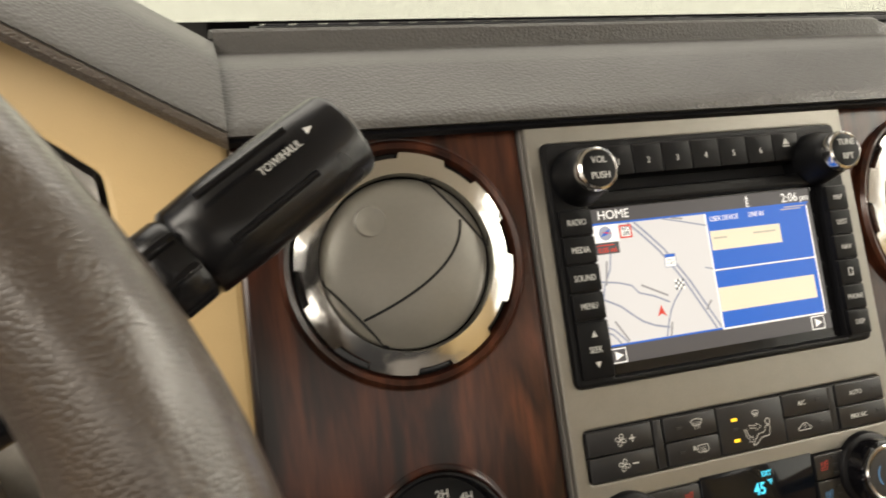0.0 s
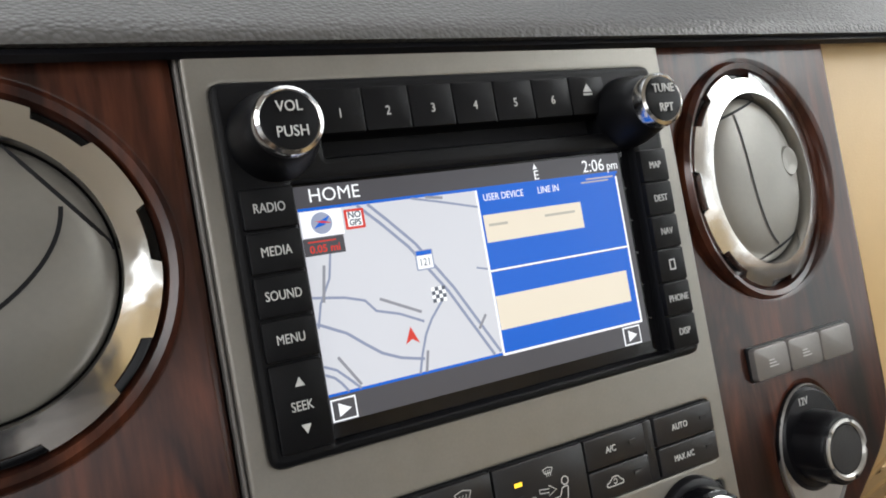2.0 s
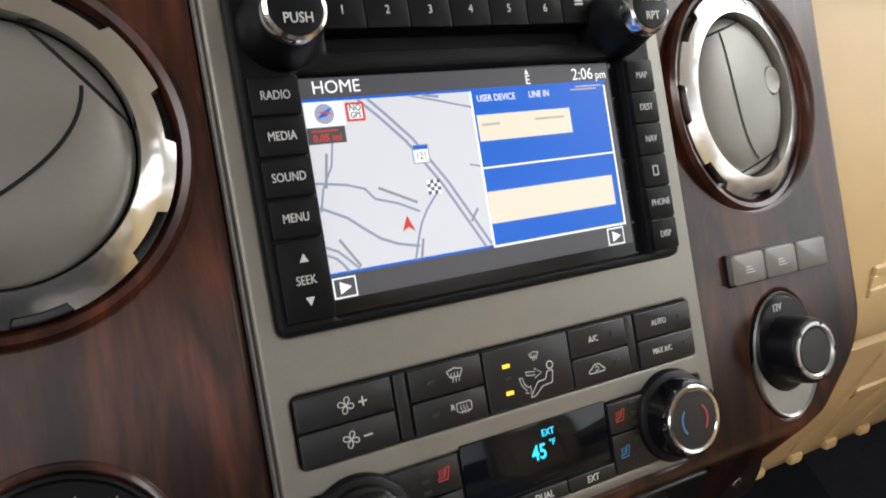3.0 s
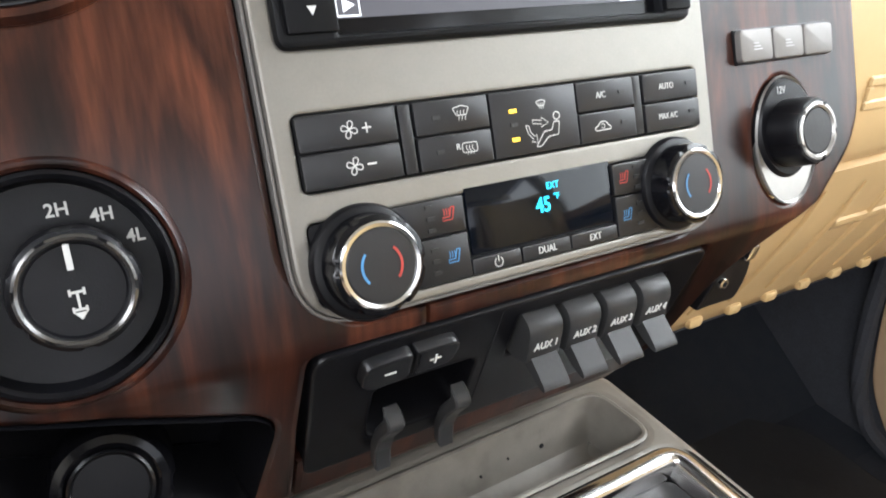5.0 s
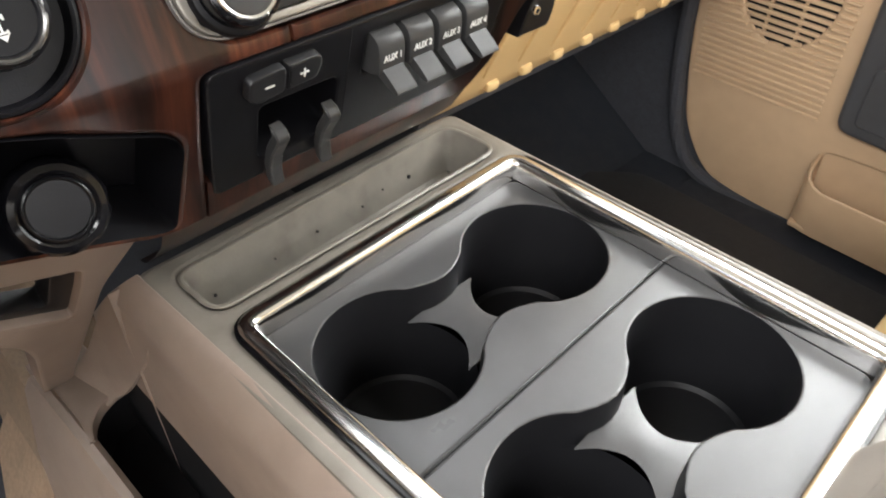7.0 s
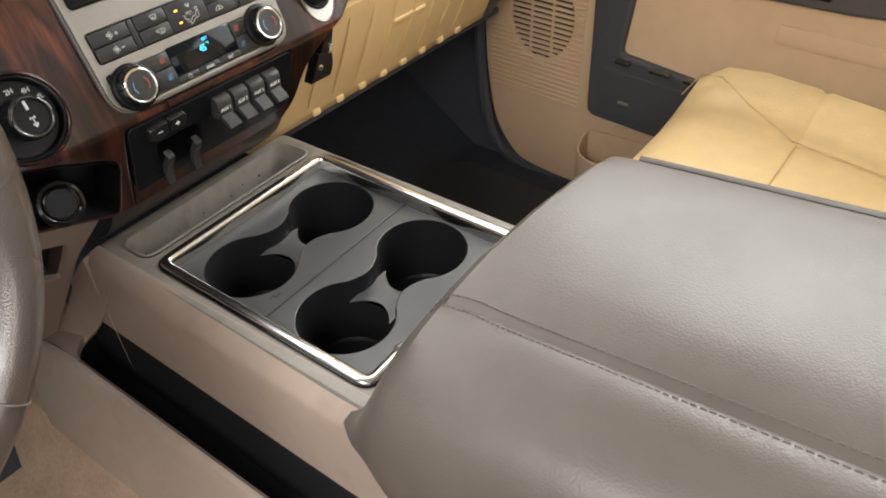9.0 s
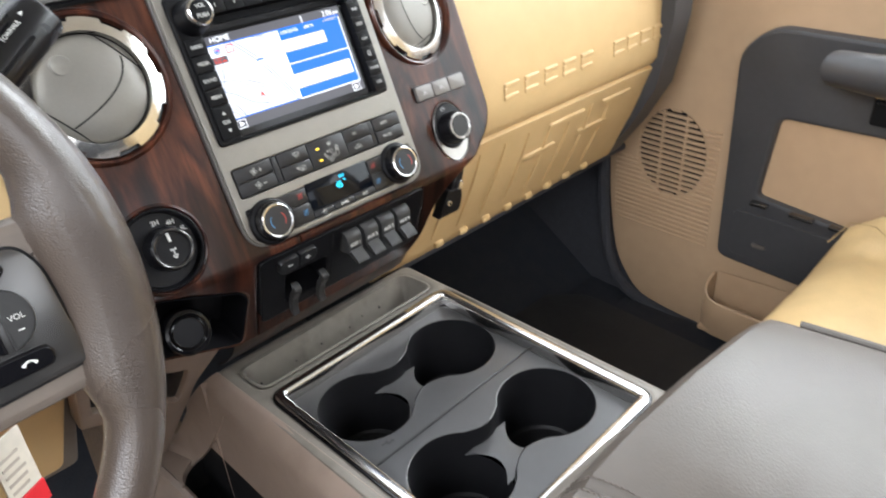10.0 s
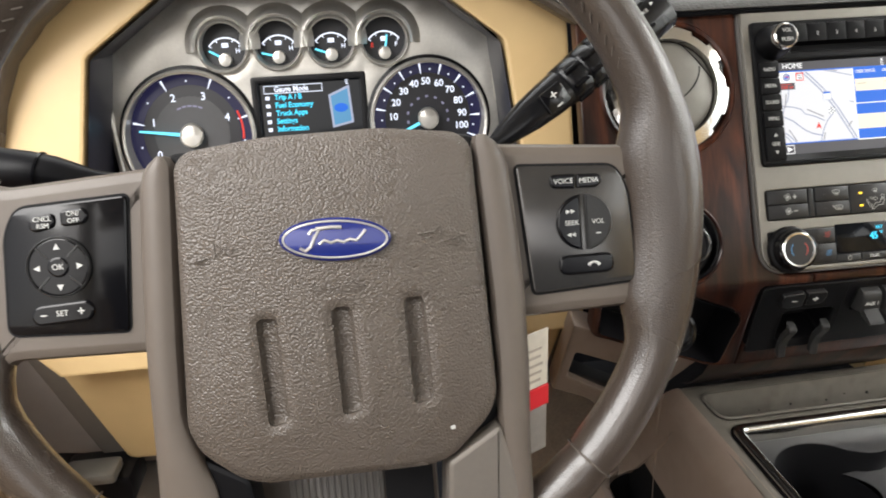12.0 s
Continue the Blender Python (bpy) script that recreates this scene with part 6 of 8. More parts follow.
part("left_flank", con(loft(rows, ring=False)), TAUPE, console)
# lower flank painted black to stand for the deep shade in the pocket
part("pocket_shade_wall", con(loft(wall_rows, ring=False)), DARK, console)
part("right_flank", con(loft([[(x + 0.0312 - 0.0162 * (y - 0.08), y, z) for x, z in ((0.099, TZ - 0.006), (0.103, TZ - 0.02), (0.107, TZ - 0.10), (0.114, 0.02))] for y in (0.080, -0.1, -0.40)], ring=False)), TAUPE, console)
part("front_face", con(loft([[(-0.146, 0.084, 0.02), (0.14, 0.084, 0.02)], [(-0.150, 0.084, TZ - 0.01), (0.130, 0.084, TZ - 0.01)]], ring=False)), TAUPE, console)
# nose: in front of the pocket the face runs on as a web that flares out onto the shelf
front = [(-0.1462, 0.100, 0.3755), (-0.1478, 0.109, 0.3650), (-0.1500, 0.123, 0.345), (-0.1530, 0.145, 0.312), (-0.1565, 0.168, 0.278), (-0.1605, 0.186, 0.254), (-0.1640, 0.193, 0.2445), (-0.1700, 0.197, 0.2370)]
back = [(-0.1470, 0.040, 0.3745), (-0.1482, 0.055, 0.3640), (-0.1488, 0.066, 0.344), (-0.1493, 0.086, 0.3165), (-0.1510, 0.108, 0.286), (-0.1535, 0.126, 0.262), (-0.1580, 0.136, 0.2525), (-0.1650, 0.141, 0.2440)]
nose = []
for f, g in zip(front, back):
    row = [Vector(f).lerp(Vector(g), k / 8) for k in range(9)]
    nose.append(row + [row[-1] + Vector((0.0015, -0.0016, 0.0004)), Vector((-0.1455, row[-1].y + 0.0005, row[-1].z))])
part("nose_web", con(loft(nose, ring=False)), TAUPE, console, "taupe web at the console front")
pocket_out = [(-0.184, 0.248), (-0.188, 0.2515), (-0.194, 0.2500), (-0.200, 0.241), (-0.214, 0.17), (-0.232, 0.0)]
shell = [[(x, 0.22 - 0.66 * i / 25, z - 0.2 * max(0.0, 0.22 - 0.66 * i / 25 - 0.13)) for x, z in pocket_out] for i in range(26)]
part("side_pocket", con(loft(shell, ring=False)), TAUPE, console, "taupe open side pocket")
b = slab(rounded([(-0.148, 0.24), (-0.148, 0.150), (-0.156, 0.145), (-0.170, 0.140), (-0.1815, 0.127), (-0.1855, 0.112), (-0.190, 0.112), (-0.190, 0.24)], [0, 0, 0.006, 0.010, 0.008, 0.004, 0, 0], 5), -0.010, 0.0, 0.002)
for v in b.verts:
    v.co.z += 0.2495 - 0.2 * (v.co.y - 0.13) + 0.08 * (v.co.x + 0.188)
part("pocket_shelf", con(b), TAUPE, console)
# liner, front and floor of the pocket share that black
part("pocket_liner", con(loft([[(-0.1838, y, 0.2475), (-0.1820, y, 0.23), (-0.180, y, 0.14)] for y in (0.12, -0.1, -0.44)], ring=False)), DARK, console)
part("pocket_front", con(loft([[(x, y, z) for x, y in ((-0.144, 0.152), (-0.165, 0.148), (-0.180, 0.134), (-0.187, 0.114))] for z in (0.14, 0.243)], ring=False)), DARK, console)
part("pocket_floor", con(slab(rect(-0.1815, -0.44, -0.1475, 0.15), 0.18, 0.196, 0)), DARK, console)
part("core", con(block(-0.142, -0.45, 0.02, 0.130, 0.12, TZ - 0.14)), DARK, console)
for x, y, z, r in ((0.066, 0.0575, 0.020, 0.0016), (-0.100, 0.0545, 0.024, 0.0012), (0.02, 0.056, 0.022, 0.0008), (0.04, 0.057, 0.018, 0.0007), (-0.02, 0.0555, 0.021, 0.0008), (-0.055, 0.055, 0.023, 0.0006)):
    part("dirt_speck", con(moved(slab(arc(0, 0, r, n=8), -0.0012, 0.0004, 0), Matrix.Translation((x, y, TZ - z)) @ Matrix.Rotation(radians(80), 4, "X"))), DARK, console)

tray = thing("cup_holder_tray", (0.0, -0.15, TZ - 0.02), "cup holder tray in a chrome frame with four round wells", "cup holder")
# chrome frame: a rounded bar round the opening
rows = []
base = rect(-0.1160, -0.2660, 0.1180, 0.0030, 0.013, 6)
for d, z in ((-0.0030, TZ + 0.0005), (-0.0024, TZ + 0.0026), (-0.0010, TZ + 0.0037), (0.0012, TZ + 0.0041), (0.0048, TZ + 0.0039), (0.0066, TZ + 0.0028), (0.0078, TZ + 0.0004), (0.0085, TZ - 0.004), (0.0088, TZ - 0.011)):
    rows.append([(*p, z) for p in inset(base, d)])
part("chrome_frame", con(loft(rows, cap=False)), CHROME, tray, "chrome frame")
part("frame_gasket", con(slab(inset(base, -0.0048), TZ - 0.006, TZ + 0.0012, 0.0008, [inset(base, -0.0020)])), BLACKGLOSS, tray, "black gasket line")
IZ = TZ - 0.011
R = 0.0465


def cup_pair(y):
    """Two wells joined by a narrow neck, as one outline."""
    a, b, neck = Vector((-0.0575, y)), Vector((0.0605, y)), 0.0225
    out = []
    r = R
    half = math.degrees(math.asin(0.66))
    out += arc(a.x, a.y, r, half, 360 - half, 36)
    x0 = a.x + r * math.cos(radians(half))
    x1 = b.x - r * math.cos(radians(half))
    w = r * math.sin(radians(half))
    mid = [(x0 + (x1 - x0) * t, -w + (w - neck) * math.sin(math.pi * t) ** 1.0) for t in (0.2, 0.35, 0.5, 0.65, 0.8)]
    out += [(x, y + d) for x, d in mid]
    out += arc(b.x, b.y, r, 180 + half, 540 - half, 36)
    out += [(x, y - d) for x, d in reversed(mid)]
    return out


CUPS = (-0.0635, -0.1885)
insert_out = inset(base, 0.0086)
seam_y = -0.1285
xs_in = (min(p[0] for p in insert_out), max(p[0] for p in insert_out))
for k, y in enumerate(CUPS):
    yy = (seam_y + 0.0006, -0.0052) if k == 0 else (-0.2580, seam_y - 0.0006)
    outline = rounded([(xs_in[0], yy[0]), (xs_in[1], yy[0]), (xs_in[1], yy[1]), (xs_in[0], yy[1])], [0.001, 0.001, 0.008, 0.008] if k == 0 else [0.008, 0.008, 0.001, 0.001], 4)
    plate = part("insert_plate", con(slab(outline, IZ - 0.006, IZ, 0.0012, [cup_pair(y)])), INSERT, tray, "satin grey insert plate")
    rows = [[(*p, z) for p in inset(cup_pair(y), d)] for d, z in ((0.0, IZ - 0.0004), (0.0006, IZ - 0.010), (0.0012, IZ - 0.030))]
    part("well_neck", con(loft(rows, cap=False)), CUP, plate)
    for cx in (-0.0575, 0.0605):
        part("cup_well", con(lathe(cx, y, [(R - 0.0008, IZ - 0.026), (R - 0.0035, IZ - 0.075), (R - 0.006, IZ - 0.078), (0.002, IZ - 0.0775)], 48)), CUP, plate, "black cup well")
        part("well_rubber", con(lathe(cx, y, [(R - 0.012, IZ - 0.0775), (R - 0.0125, IZ - 0.0755), (0.002, IZ - 0.075)], 40)), CUP, plate)
    # saddle between the two wells
    sadd = bmesh.new()
    rows = []
    for i in range(13):
        t = -1 + 2 * i / 12
        w = 0.0255
        xr = 0.0120 + 0.0170 * t * t
        rows.append([(0.0015 - xr, y + w * t, IZ - 0.022), (0.0015, y + w * t, IZ - 0.020), (0.0015 + xr, y + w * t, IZ - 0.022)])
    part("well_saddle", con(loft(rows, ring=False, bm=sadd)), INSERT, plate, "grey saddle between the wells")
part("insert_seam", con(slab(rect(xs_in[0], seam_y - 0.0012, xs_in[1], seam_y + 0.0012), IZ - 0.006, IZ - 0.0015, 0)), DARK, tray)

# ---- armrest lid ----
armrest = thing("armrest_lid", (0.01, -0.6, 0.35), "brown leather armrest lid with a stitched seam", "armrest")
AX = [(-0.176, 0.360), (-0.184, 0.400), (-0.181, 0.435), (-0.169, 0.462), (-0.150, 0.479), (-0.120, 0.4905), (-0.097, 0.4955), (-0.090, 0.4930), (-0.081, 0.4975), (-0.04, 0.503), (0.04, 0.500), (0.12, 0.489), (0.155, 0.481), (0.166, 0.476), (0.1725, 0.467), (0.174, 0.450), (0.171, 0.41), (0.168, 0.36)]
rows = []
for i in range(44):
    t = (i / 43) ** 1.5
    y = -0.304 - 0.618 * t
    s = 0.598 * t
    front = max(0.0, 1 - s / 0.085)
    corner = max(0.0, 1 - s / 0.12)
    rise = min(1.0, s / 0.070)
    rise = 0.07 + 0.93 * rise * rise * (3 - 2 * rise)
    row = []
    for x, z in AX:
        zz = 0.385 + (z - 0.36) * rise + (0.10 * s if z > 0.45 else 0.05 * s)
        xx = 0.002 + (x - 0.002) * (1 - (0.26 if x < 0 else 0.05) * corner ** 2) + 0.035 * s
        if -0.125 < x < -0.075:
            xx -= 0.026 * front
        row.append((xx, y, zz))
    rows.append(row)
part("lid", loft(rows, ring=False), LID, armrest)


for dx in (-0.0055, 0.0065):
    pts = []
    for r in rows[2:]:
        a, b = (Vector(r[6]), Vector(r[7])) if dx < 0 else (Vector(r[7]), Vector(r[8]))
        p = a.lerp(b, 0.35 if dx < 0 else 0.75)
        pts.append(p)
    for i in range(len(pts) - 1):
        for q in (0.05, 0.38, 0.70):
            p0, p1 = pts[i].lerp(pts[i + 1], q), pts[i].lerp(pts[i + 1], q + 0.22)
            part("stitch", tube([p0 + Vector((0, 0, 0.0004)), (p0 + p1) / 2 + Vector((0, 0, 0.001)), p1 + Vector((0, 0, 0.0004))], 0.0006, 5), LIDTHREAD, armrest)
# latch tab in the lid's front, a dark gap round it, and a crease above
tab = rounded([(-0.030, -0.002), (0.055, -0.002), (0.073, 0.027), (0.064, 0.032), (0.0, 0.036), (-0.022, 0.033), (-0.060, 0.010), (-0.050, 0.001)], 0.003)
SLOPE = Matrix(((1, 0, 0, 0), (0, -0.63, 0.777, -0.304), (0, 0.777, 0.63, 0.4020), (0, 0, 0, 1)))
part("latch_gap", moved(slab(inset(tab, -0.0028), -0.010, 0.0022, 0.001), SLOPE), DARK, armrest)
part("latch_tab", moved(slab(tab, -0.006, 0.0042, 0.002), SLOPE), DASHTRIM, armrest, "taupe latch tab")
part("tab_ridge", moved(tube([(0.068, 0.0275, 0.004), (0.060, 0.0295, 0.0045), (0.0, 0.0330, 0.0045), (-0.020, 0.0305, 0.0042)], [0.0012, 0.0026, 0.0028, 0.0012], 8), SLOPE), DASHTRIM, armrest)
part("edge_piping", tube([(r[13][0] + 0.002, r[13][1], r[13][2] + 0.001) for r in rows[12:]], 0.003, 8), LID, armrest)
part("lid_base", block(-0.15, -1.0, 0.02, 0.17, -0.40, 0.40, 0.02), TAUPE, armrest)
lip = [(-0.080, -0.3165, 0.434), (-0.060, -0.318, 0.428), (-0.038, -0.322, 0.420), (-0.014, -0.326, 0.419), (0.010, -0.328, 0.429), (0.042, -0.331, 0.449), (0.085, -0.334, 0.456)]
part("latch_lip", tube(lip, [0.003, 0.0036, 0.004, 0.004, 0.004, 0.0036, 0.003], 12), LID, armrest, "moulded latch lip")

# ---- steering wheel ----
WC = Vector((-0.451, -0.185, 0.672))
TILT_W = math.atan(0.32)
WM = Matrix.Translation(WC) @ Matrix.Rotation(radians(90) - TILT_W, 4, "X")


def wheel_part(name, b, mat, parent, label=""):
    """Flat on the wheel: x to the right, y up its face, depth towards the driver."""
    return part(name, moved(b, WM), mat, parent, label)


wheel = thing("steering_wheel", WC, "brown leather steering wheel with a taupe airbag cover", "steering wheel")
RR = 0.2025
RIM_AT = Vector((-0.0056, 0.0082, 0.0))
rows = []
seg = 120
for i in range(seg):
    a = 2 * math.pi * i / seg
    # thicker grips at ten and two
    d = math.degrees(a) % 360
    fat = sum(math.exp(-(((d - g + 180) % 360 - 180) / 16) ** 2) for g in (12, 168))
    seam = min(abs((d - g + 180) % 360 - 180) for g in (58, 122, 315, 225))
    r = 0.0150 + 0.0022 * fat - (0.0012 if seam < 1.6 else 0)
    # the leather flares inwards where the side arms meet the rim
    near = min(abs((d - g + 180) % 360 - 180) for g in (-3, 183))
    flare = 0.0135 / (1 + math.exp((near - 17.5) / 1.6))
    c = RIM_AT + Vector((RR * math.cos(a), RR * math.sin(a), 0))
    o = Vector((math.cos(a), math.sin(a), 0))
    rows.append([c + o * (r + (flare if math.cos(q) < 0 else 0)) * math.cos(q) + Vector((0, 0, r * 1.12 * math.sin(q))) for q in [2 * math.pi * j / 20 for j in range(20)]])
rows.append(rows[0])
b = loft(rows, cap=False)
bmesh.ops.remove_doubles(b, verts=b.verts, dist=1e-6)
wheel_part("rim", b, RIM, wheel)
for g in (58, 122, 315, 225):
    a = radians(g)
    ring = [RIM_AT + Vector((RR * math.cos(a), RR * math.sin(a), 0)) + Vector((math.cos(a) * math.cos(q), math.sin(a) * math.cos(q), 1.12 * math.sin(q))) * 0.0150 for q in [2 * math.pi * j / 24 for j in range(24)]]
    wheel_part("rim_seam", tube(ring, 0.0007, 6, closed=True), LIDTHREAD, wheel)
for g0, g1 in ((60, 100), (25, 56), (124, 160)):
    for k in range(int((g1 - g0) / 2.2)):
        a0, a1 = radians(g0 + 2.2 * k), radians(g0 + 2.2 * k + 1.3)
        q0, q1 = radians(150), radians(138)
        pts = []
        for a, q in ((a0, q0), ((a0 + a1) / 2, (q0 + q1) / 2), (a1, q1)):
            pts.append(RIM_AT + Vector((RR * math.cos(a), RR * math.sin(a), 0)) + Vector((math.cos(a) * math.cos(q), math.sin(a) * math.cos(q), 1.12 * math.sin(q))) * 0.0160)
        wheel_part("rim_stitch", tube(pts, 0.0005, 5), LIDTHREAD, wheel)

# spokes: side arms that carry the pads
for s in (-1, 1):
    arm = rounded([(s * 0.085, 0.052), (s * 0.168, 0.046), (s * 0.190, 0.054), (s * 0.199, 0.03), (s * 0.199, -0.05), (s * 0.191, -0.064), (s * 0.172, -0.046), (s * 0.085, -0.048)][::s], [0.004, 0.006, 0.006, 0.01, 0.01, 0.006, 0.008, 0.004])
    sp = wheel_part("side_spoke", slab(arm, -0.010, 0.006, 0.006), SPOKE, wheel)
    pad_o = rounded([(s * 0.104, 0.038), (s * 0.160, 0.035), (s * 0.167, 0.022), (s * 0.1705, -0.031), (s * 0.110, -0.034)][::s], [0.003, 0.006, 0.01, 0.006, 0.003])
    part("pad_gap", moved(slab(inset(pad_o, -0.0012), 0.004, 0.0066, 0), WM), DARK, sp)
    # right pad greyed for its brighter reflections, left one plain gloss black
    part("button_pad", moved(slab(pad_o, 0.004, 0.0082, 0.001), WM), BLACKGLOSS if s < 0 else GLINTGREY, sp, "glossy black button pad" if s < 0 else "button pad, grey for its brighter reflections")


def wheel_button(outline, high, word="", x=0, y=0, size=0.0045, mat=None, turn=0):
    ob = wheel_part("wheel_button", slab(outline, 0.006, high, 0.0012), mat or BLACKGLOSS, wheel)
    if word:
        part("lettering", moved(letters(word, size, x, y, high + 0.0001, wide=0.95), WM), WHITEINK, ob)
    return ob


HB = 0.0100
RY = 0.0276
wheel_button(rounded([(0.1225, RY + 0.0042), (0.1368, RY + 0.0038), (0.1368, RY - 0.0044), (0.1225, RY - 0.0036)], [0.004, 0.001, 0.001, 0.004]), HB, "VOICE", 0.1300, RY, 0.0040)
wheel_button(rounded([(0.1376, RY + 0.0036), (0.1510, RY + 0.0030), (0.1525, RY - 0.0010), (0.1495, RY - 0.0044), (0.1376, RY - 0.0044)], [0.001, 0.004, 0.003, 0.003, 0.001]), HB, "MEDIA", 0.1444, RY - 0.0003, 0.0040)
wc = (0.1404, 0.0042)
b = wheel_button(arc(*wc, 0.0156, 96, 264, 24), HB + 0.001, "SEEK", wc[0] - 0.0072, wc[1], 0.0040)
for sgn in (1, -1):
    for dx in (-0.0026, 0.0):
        p = [(wc[0] - 0.0065 + dx - 0.0011, wc[1] + sgn * 0.0065 - 0.0012), (wc[0] - 0.0065 + dx + 0.0013, wc[1] + sgn * 0.0065), (wc[0] - 0.0065 + dx - 0.0011, wc[1] + sgn * 0.0065 + 0.0012)]
        part("seek_mark", moved(slab(p if sgn > 0 else [(2 * (wc[0] - 0.0065) - 0.0026 - x, y) for x, y in p][::-1], HB + 0.0009, HB + 0.0012, 0), WM), WHITEINK, b)
b = wheel_button(arc(*wc, 0.0156, -84, 84, 24), HB + 0.0018, "VOL", wc[0] + 0.0075, wc[1], 0.0040, SWITCH)
part("minus_mark", moved(slab(rect(wc[0] + 0.006, wc[1] - 0.0068, wc[0] + 0.0088, wc[1] - 0.0061), HB + 0.0017, HB + 0.0020, 0), WM), WHITEINK, b)
b = wheel_button(rect(0.1252, -0.0250, 0.1565, -0.0138, 0.0052, 5), HB)
part("phone_mark", moved(tube([(0.1448 + 0.0032 * math.cos(radians(a)), -0.0212 + 0.0028 * math.sin(radians(a)), HB) for a in range(20, 161, 20)], [0.0011, 0.0009, 0.0006, 0.0006, 0.0006, 0.0006, 0.0009, 0.0011], 6), WM), WHITEINK, b)
wheel_button(rounded([(-0.1515, 0.0296), (-0.1405, 0.0318), (-0.1405, 0.0240), (-0.1515, 0.0216), (-0.1545, 0.0252)], 0.0035), HB, "", 0, 0)
for words, x, y in (("CNCL", -0.1464, 0.0285), ("RSM", -0.1464, 0.0249), ("ON/", -0.1310, 0.0303), ("OFF", -0.1310, 0.0267)):
    part("lettering", moved(letters(words, 0.0036, x, y, HB + 0.0002, wide=0.95), WM), WHITEINK, wheel)
wheel_button(rounded([(-0.1378, 0.0326), (-0.1255, 0.0332), (-0.1230, 0.0292), (-0.1255, 0.0246), (-0.1378, 0.0238)], 0.003), HB)
lc = (-0.1408, 0.0032)
ring = wheel_button(arc(*lc, 0.0156, n=48), HB + 0.0005)
part("arrow_ring_edge", moved(lathe(*lc, [(0.0160, HB - 0.001), (0.0159, HB + 0.0010), (0.0154, HB + 0.0014), (0.0151, HB + 0.0008)], 48, close=False), WM), SWITCH, ring)
for q in range(4):
    a = radians(45 + 90 * q)
    part("arrow_gap", moved(tube([(lc[0] + 0.0068 * math.cos(a), lc[1] + 0.0068 * math.sin(a), HB + 0.0004), (lc[0] + 0.0150 * math.cos(a), lc[1] + 0.0150 * math.sin(a), HB + 0.0004)], 0.0006, 6), WM), SWITCH, ring)
    a = radians(90 * q)
    c = Vector((lc[0] + 0.0108 * math.cos(a), lc[1] + 0.0108 * math.sin(a)))
    d, e = Vector((math.cos(a), math.sin(a))) * 0.0016, Vector((-math.sin(a), math.cos(a))) * 0.0016
    part("arrow_mark", moved(slab([tuple(c - d - e), tuple(c + d), tuple(c - d + e)][::-1], HB + 0.0004, HB + 0.0008, 0), WM), WHITEINK, ring)
wheel_button(arc(*lc, 0.0056, n=32), HB + 0.0012, "OK", *lc, 0.0044)
wheel_button(rounded([(-0.1555, -0.0272), (-0.1280, -0.0260), (-0.1252, -0.0208), (-0.1280, -0.0152), (-0.1545, -0.0164), (-0.1582, -0.0215)], 0.005), HB, "SET", -0.1417, -0.0212, 0.0042)
for x, y, w, h in ((-0.1510, -0.0216, 0.0032, 0.0007), (-0.1322, -0.0206, 0.0034, 0.0007), (-0.1322, -0.0206, 0.0007, 0.0034)):
    wheel_part("set_mark", slab(rect(x - w / 2, y - h / 2, x + w / 2, y + h / 2), HB, HB + 0.0003, 0), WHITEINK, wheel)

# airbag cover: a domed, grained block with three sunk flutes
AB = [(-0.077, 0.052), (-0.070, 0.059), (-0.03, 0.0635), (0.03, 0.0645), (0.072, 0.0600), (0.080, 0.052), (0.0845, -0.085), (0.0790, -0.098), (0.058, -0.118), (0.045, -0.122), (-0.045, -0.122), (-0.058, -0.118), (-0.0775, -0.102), (-0.0835, -0.088)]
ab = rounded(AB, 0.006, 3)
flutes = [(-0.0350, -0.0325), (0.0035, -0.0295), (0.0410, -0.0280)]
holes = [rounded([(x - 0.0037, y), (x + 0.0037, y), (x + 0.0052, y - 0.052), (x - 0.0022, y - 0.054)][::-1], 0.0018, 3) for x, y in flutes]


def dome(x, y):
    return 0.034 - 0.010 * (x / 0.085) ** 2 - 0.010 * max(0.0, (y - 0.02) / 0.045) ** 2 - 0.009 * max(0.0, (-y - 0.05) / 0.07) ** 2


b = slab(ab, -0.004, 0.0, 0.006, holes)
bmesh.ops.subdivide_edges(b, edges=[e for e in b.edges if e.calc_length() > 0.012 and all(abs(v.co.z) < 1e-6 for v in e.verts)], cuts=2, use_grid_fill=False)
bmesh.ops.triangulate(b, faces=[f for f in b.faces if len(f.verts) > 4])
for v in b.verts:
    v.co.z = dome(v.co.x, v.co.y) + v.co.z if v.co.z > -0.0035 else -0.004
wheel_part("airbag_cover", b, HUB, wheel, "grained taupe airbag cover")
for (x, y), h in zip(flutes, holes):
    rows = [[(px, py, dome(px, py) + z) for px, py in inset(h, d)] for d, z in ((-0.0064, -0.0002), (-0.003, -0.0015), (-0.0006, -0.0062), (0.0006, -0.0070))]
    f = loft(rows, cap=False)
    bmesh.ops.triangle_fill(f, use_beauty=True, edges=[e for e in f.edges if e.is_boundary and all(abs(v.co.z - dome(v.co.x, v.co.y) + 0.0070) < 1e-4 for v in e.verts)])
    wheel_part("sunk_flute", f, HUB, wheel)
wheel_part("raised_letters", letters("AIRBAG", 0.0056, 0.0027, -0.0189, dome(0.0027, -0.0189) - 0.0001, turn=2, wide=1.2, thick=0.0004), HUB, wheel)
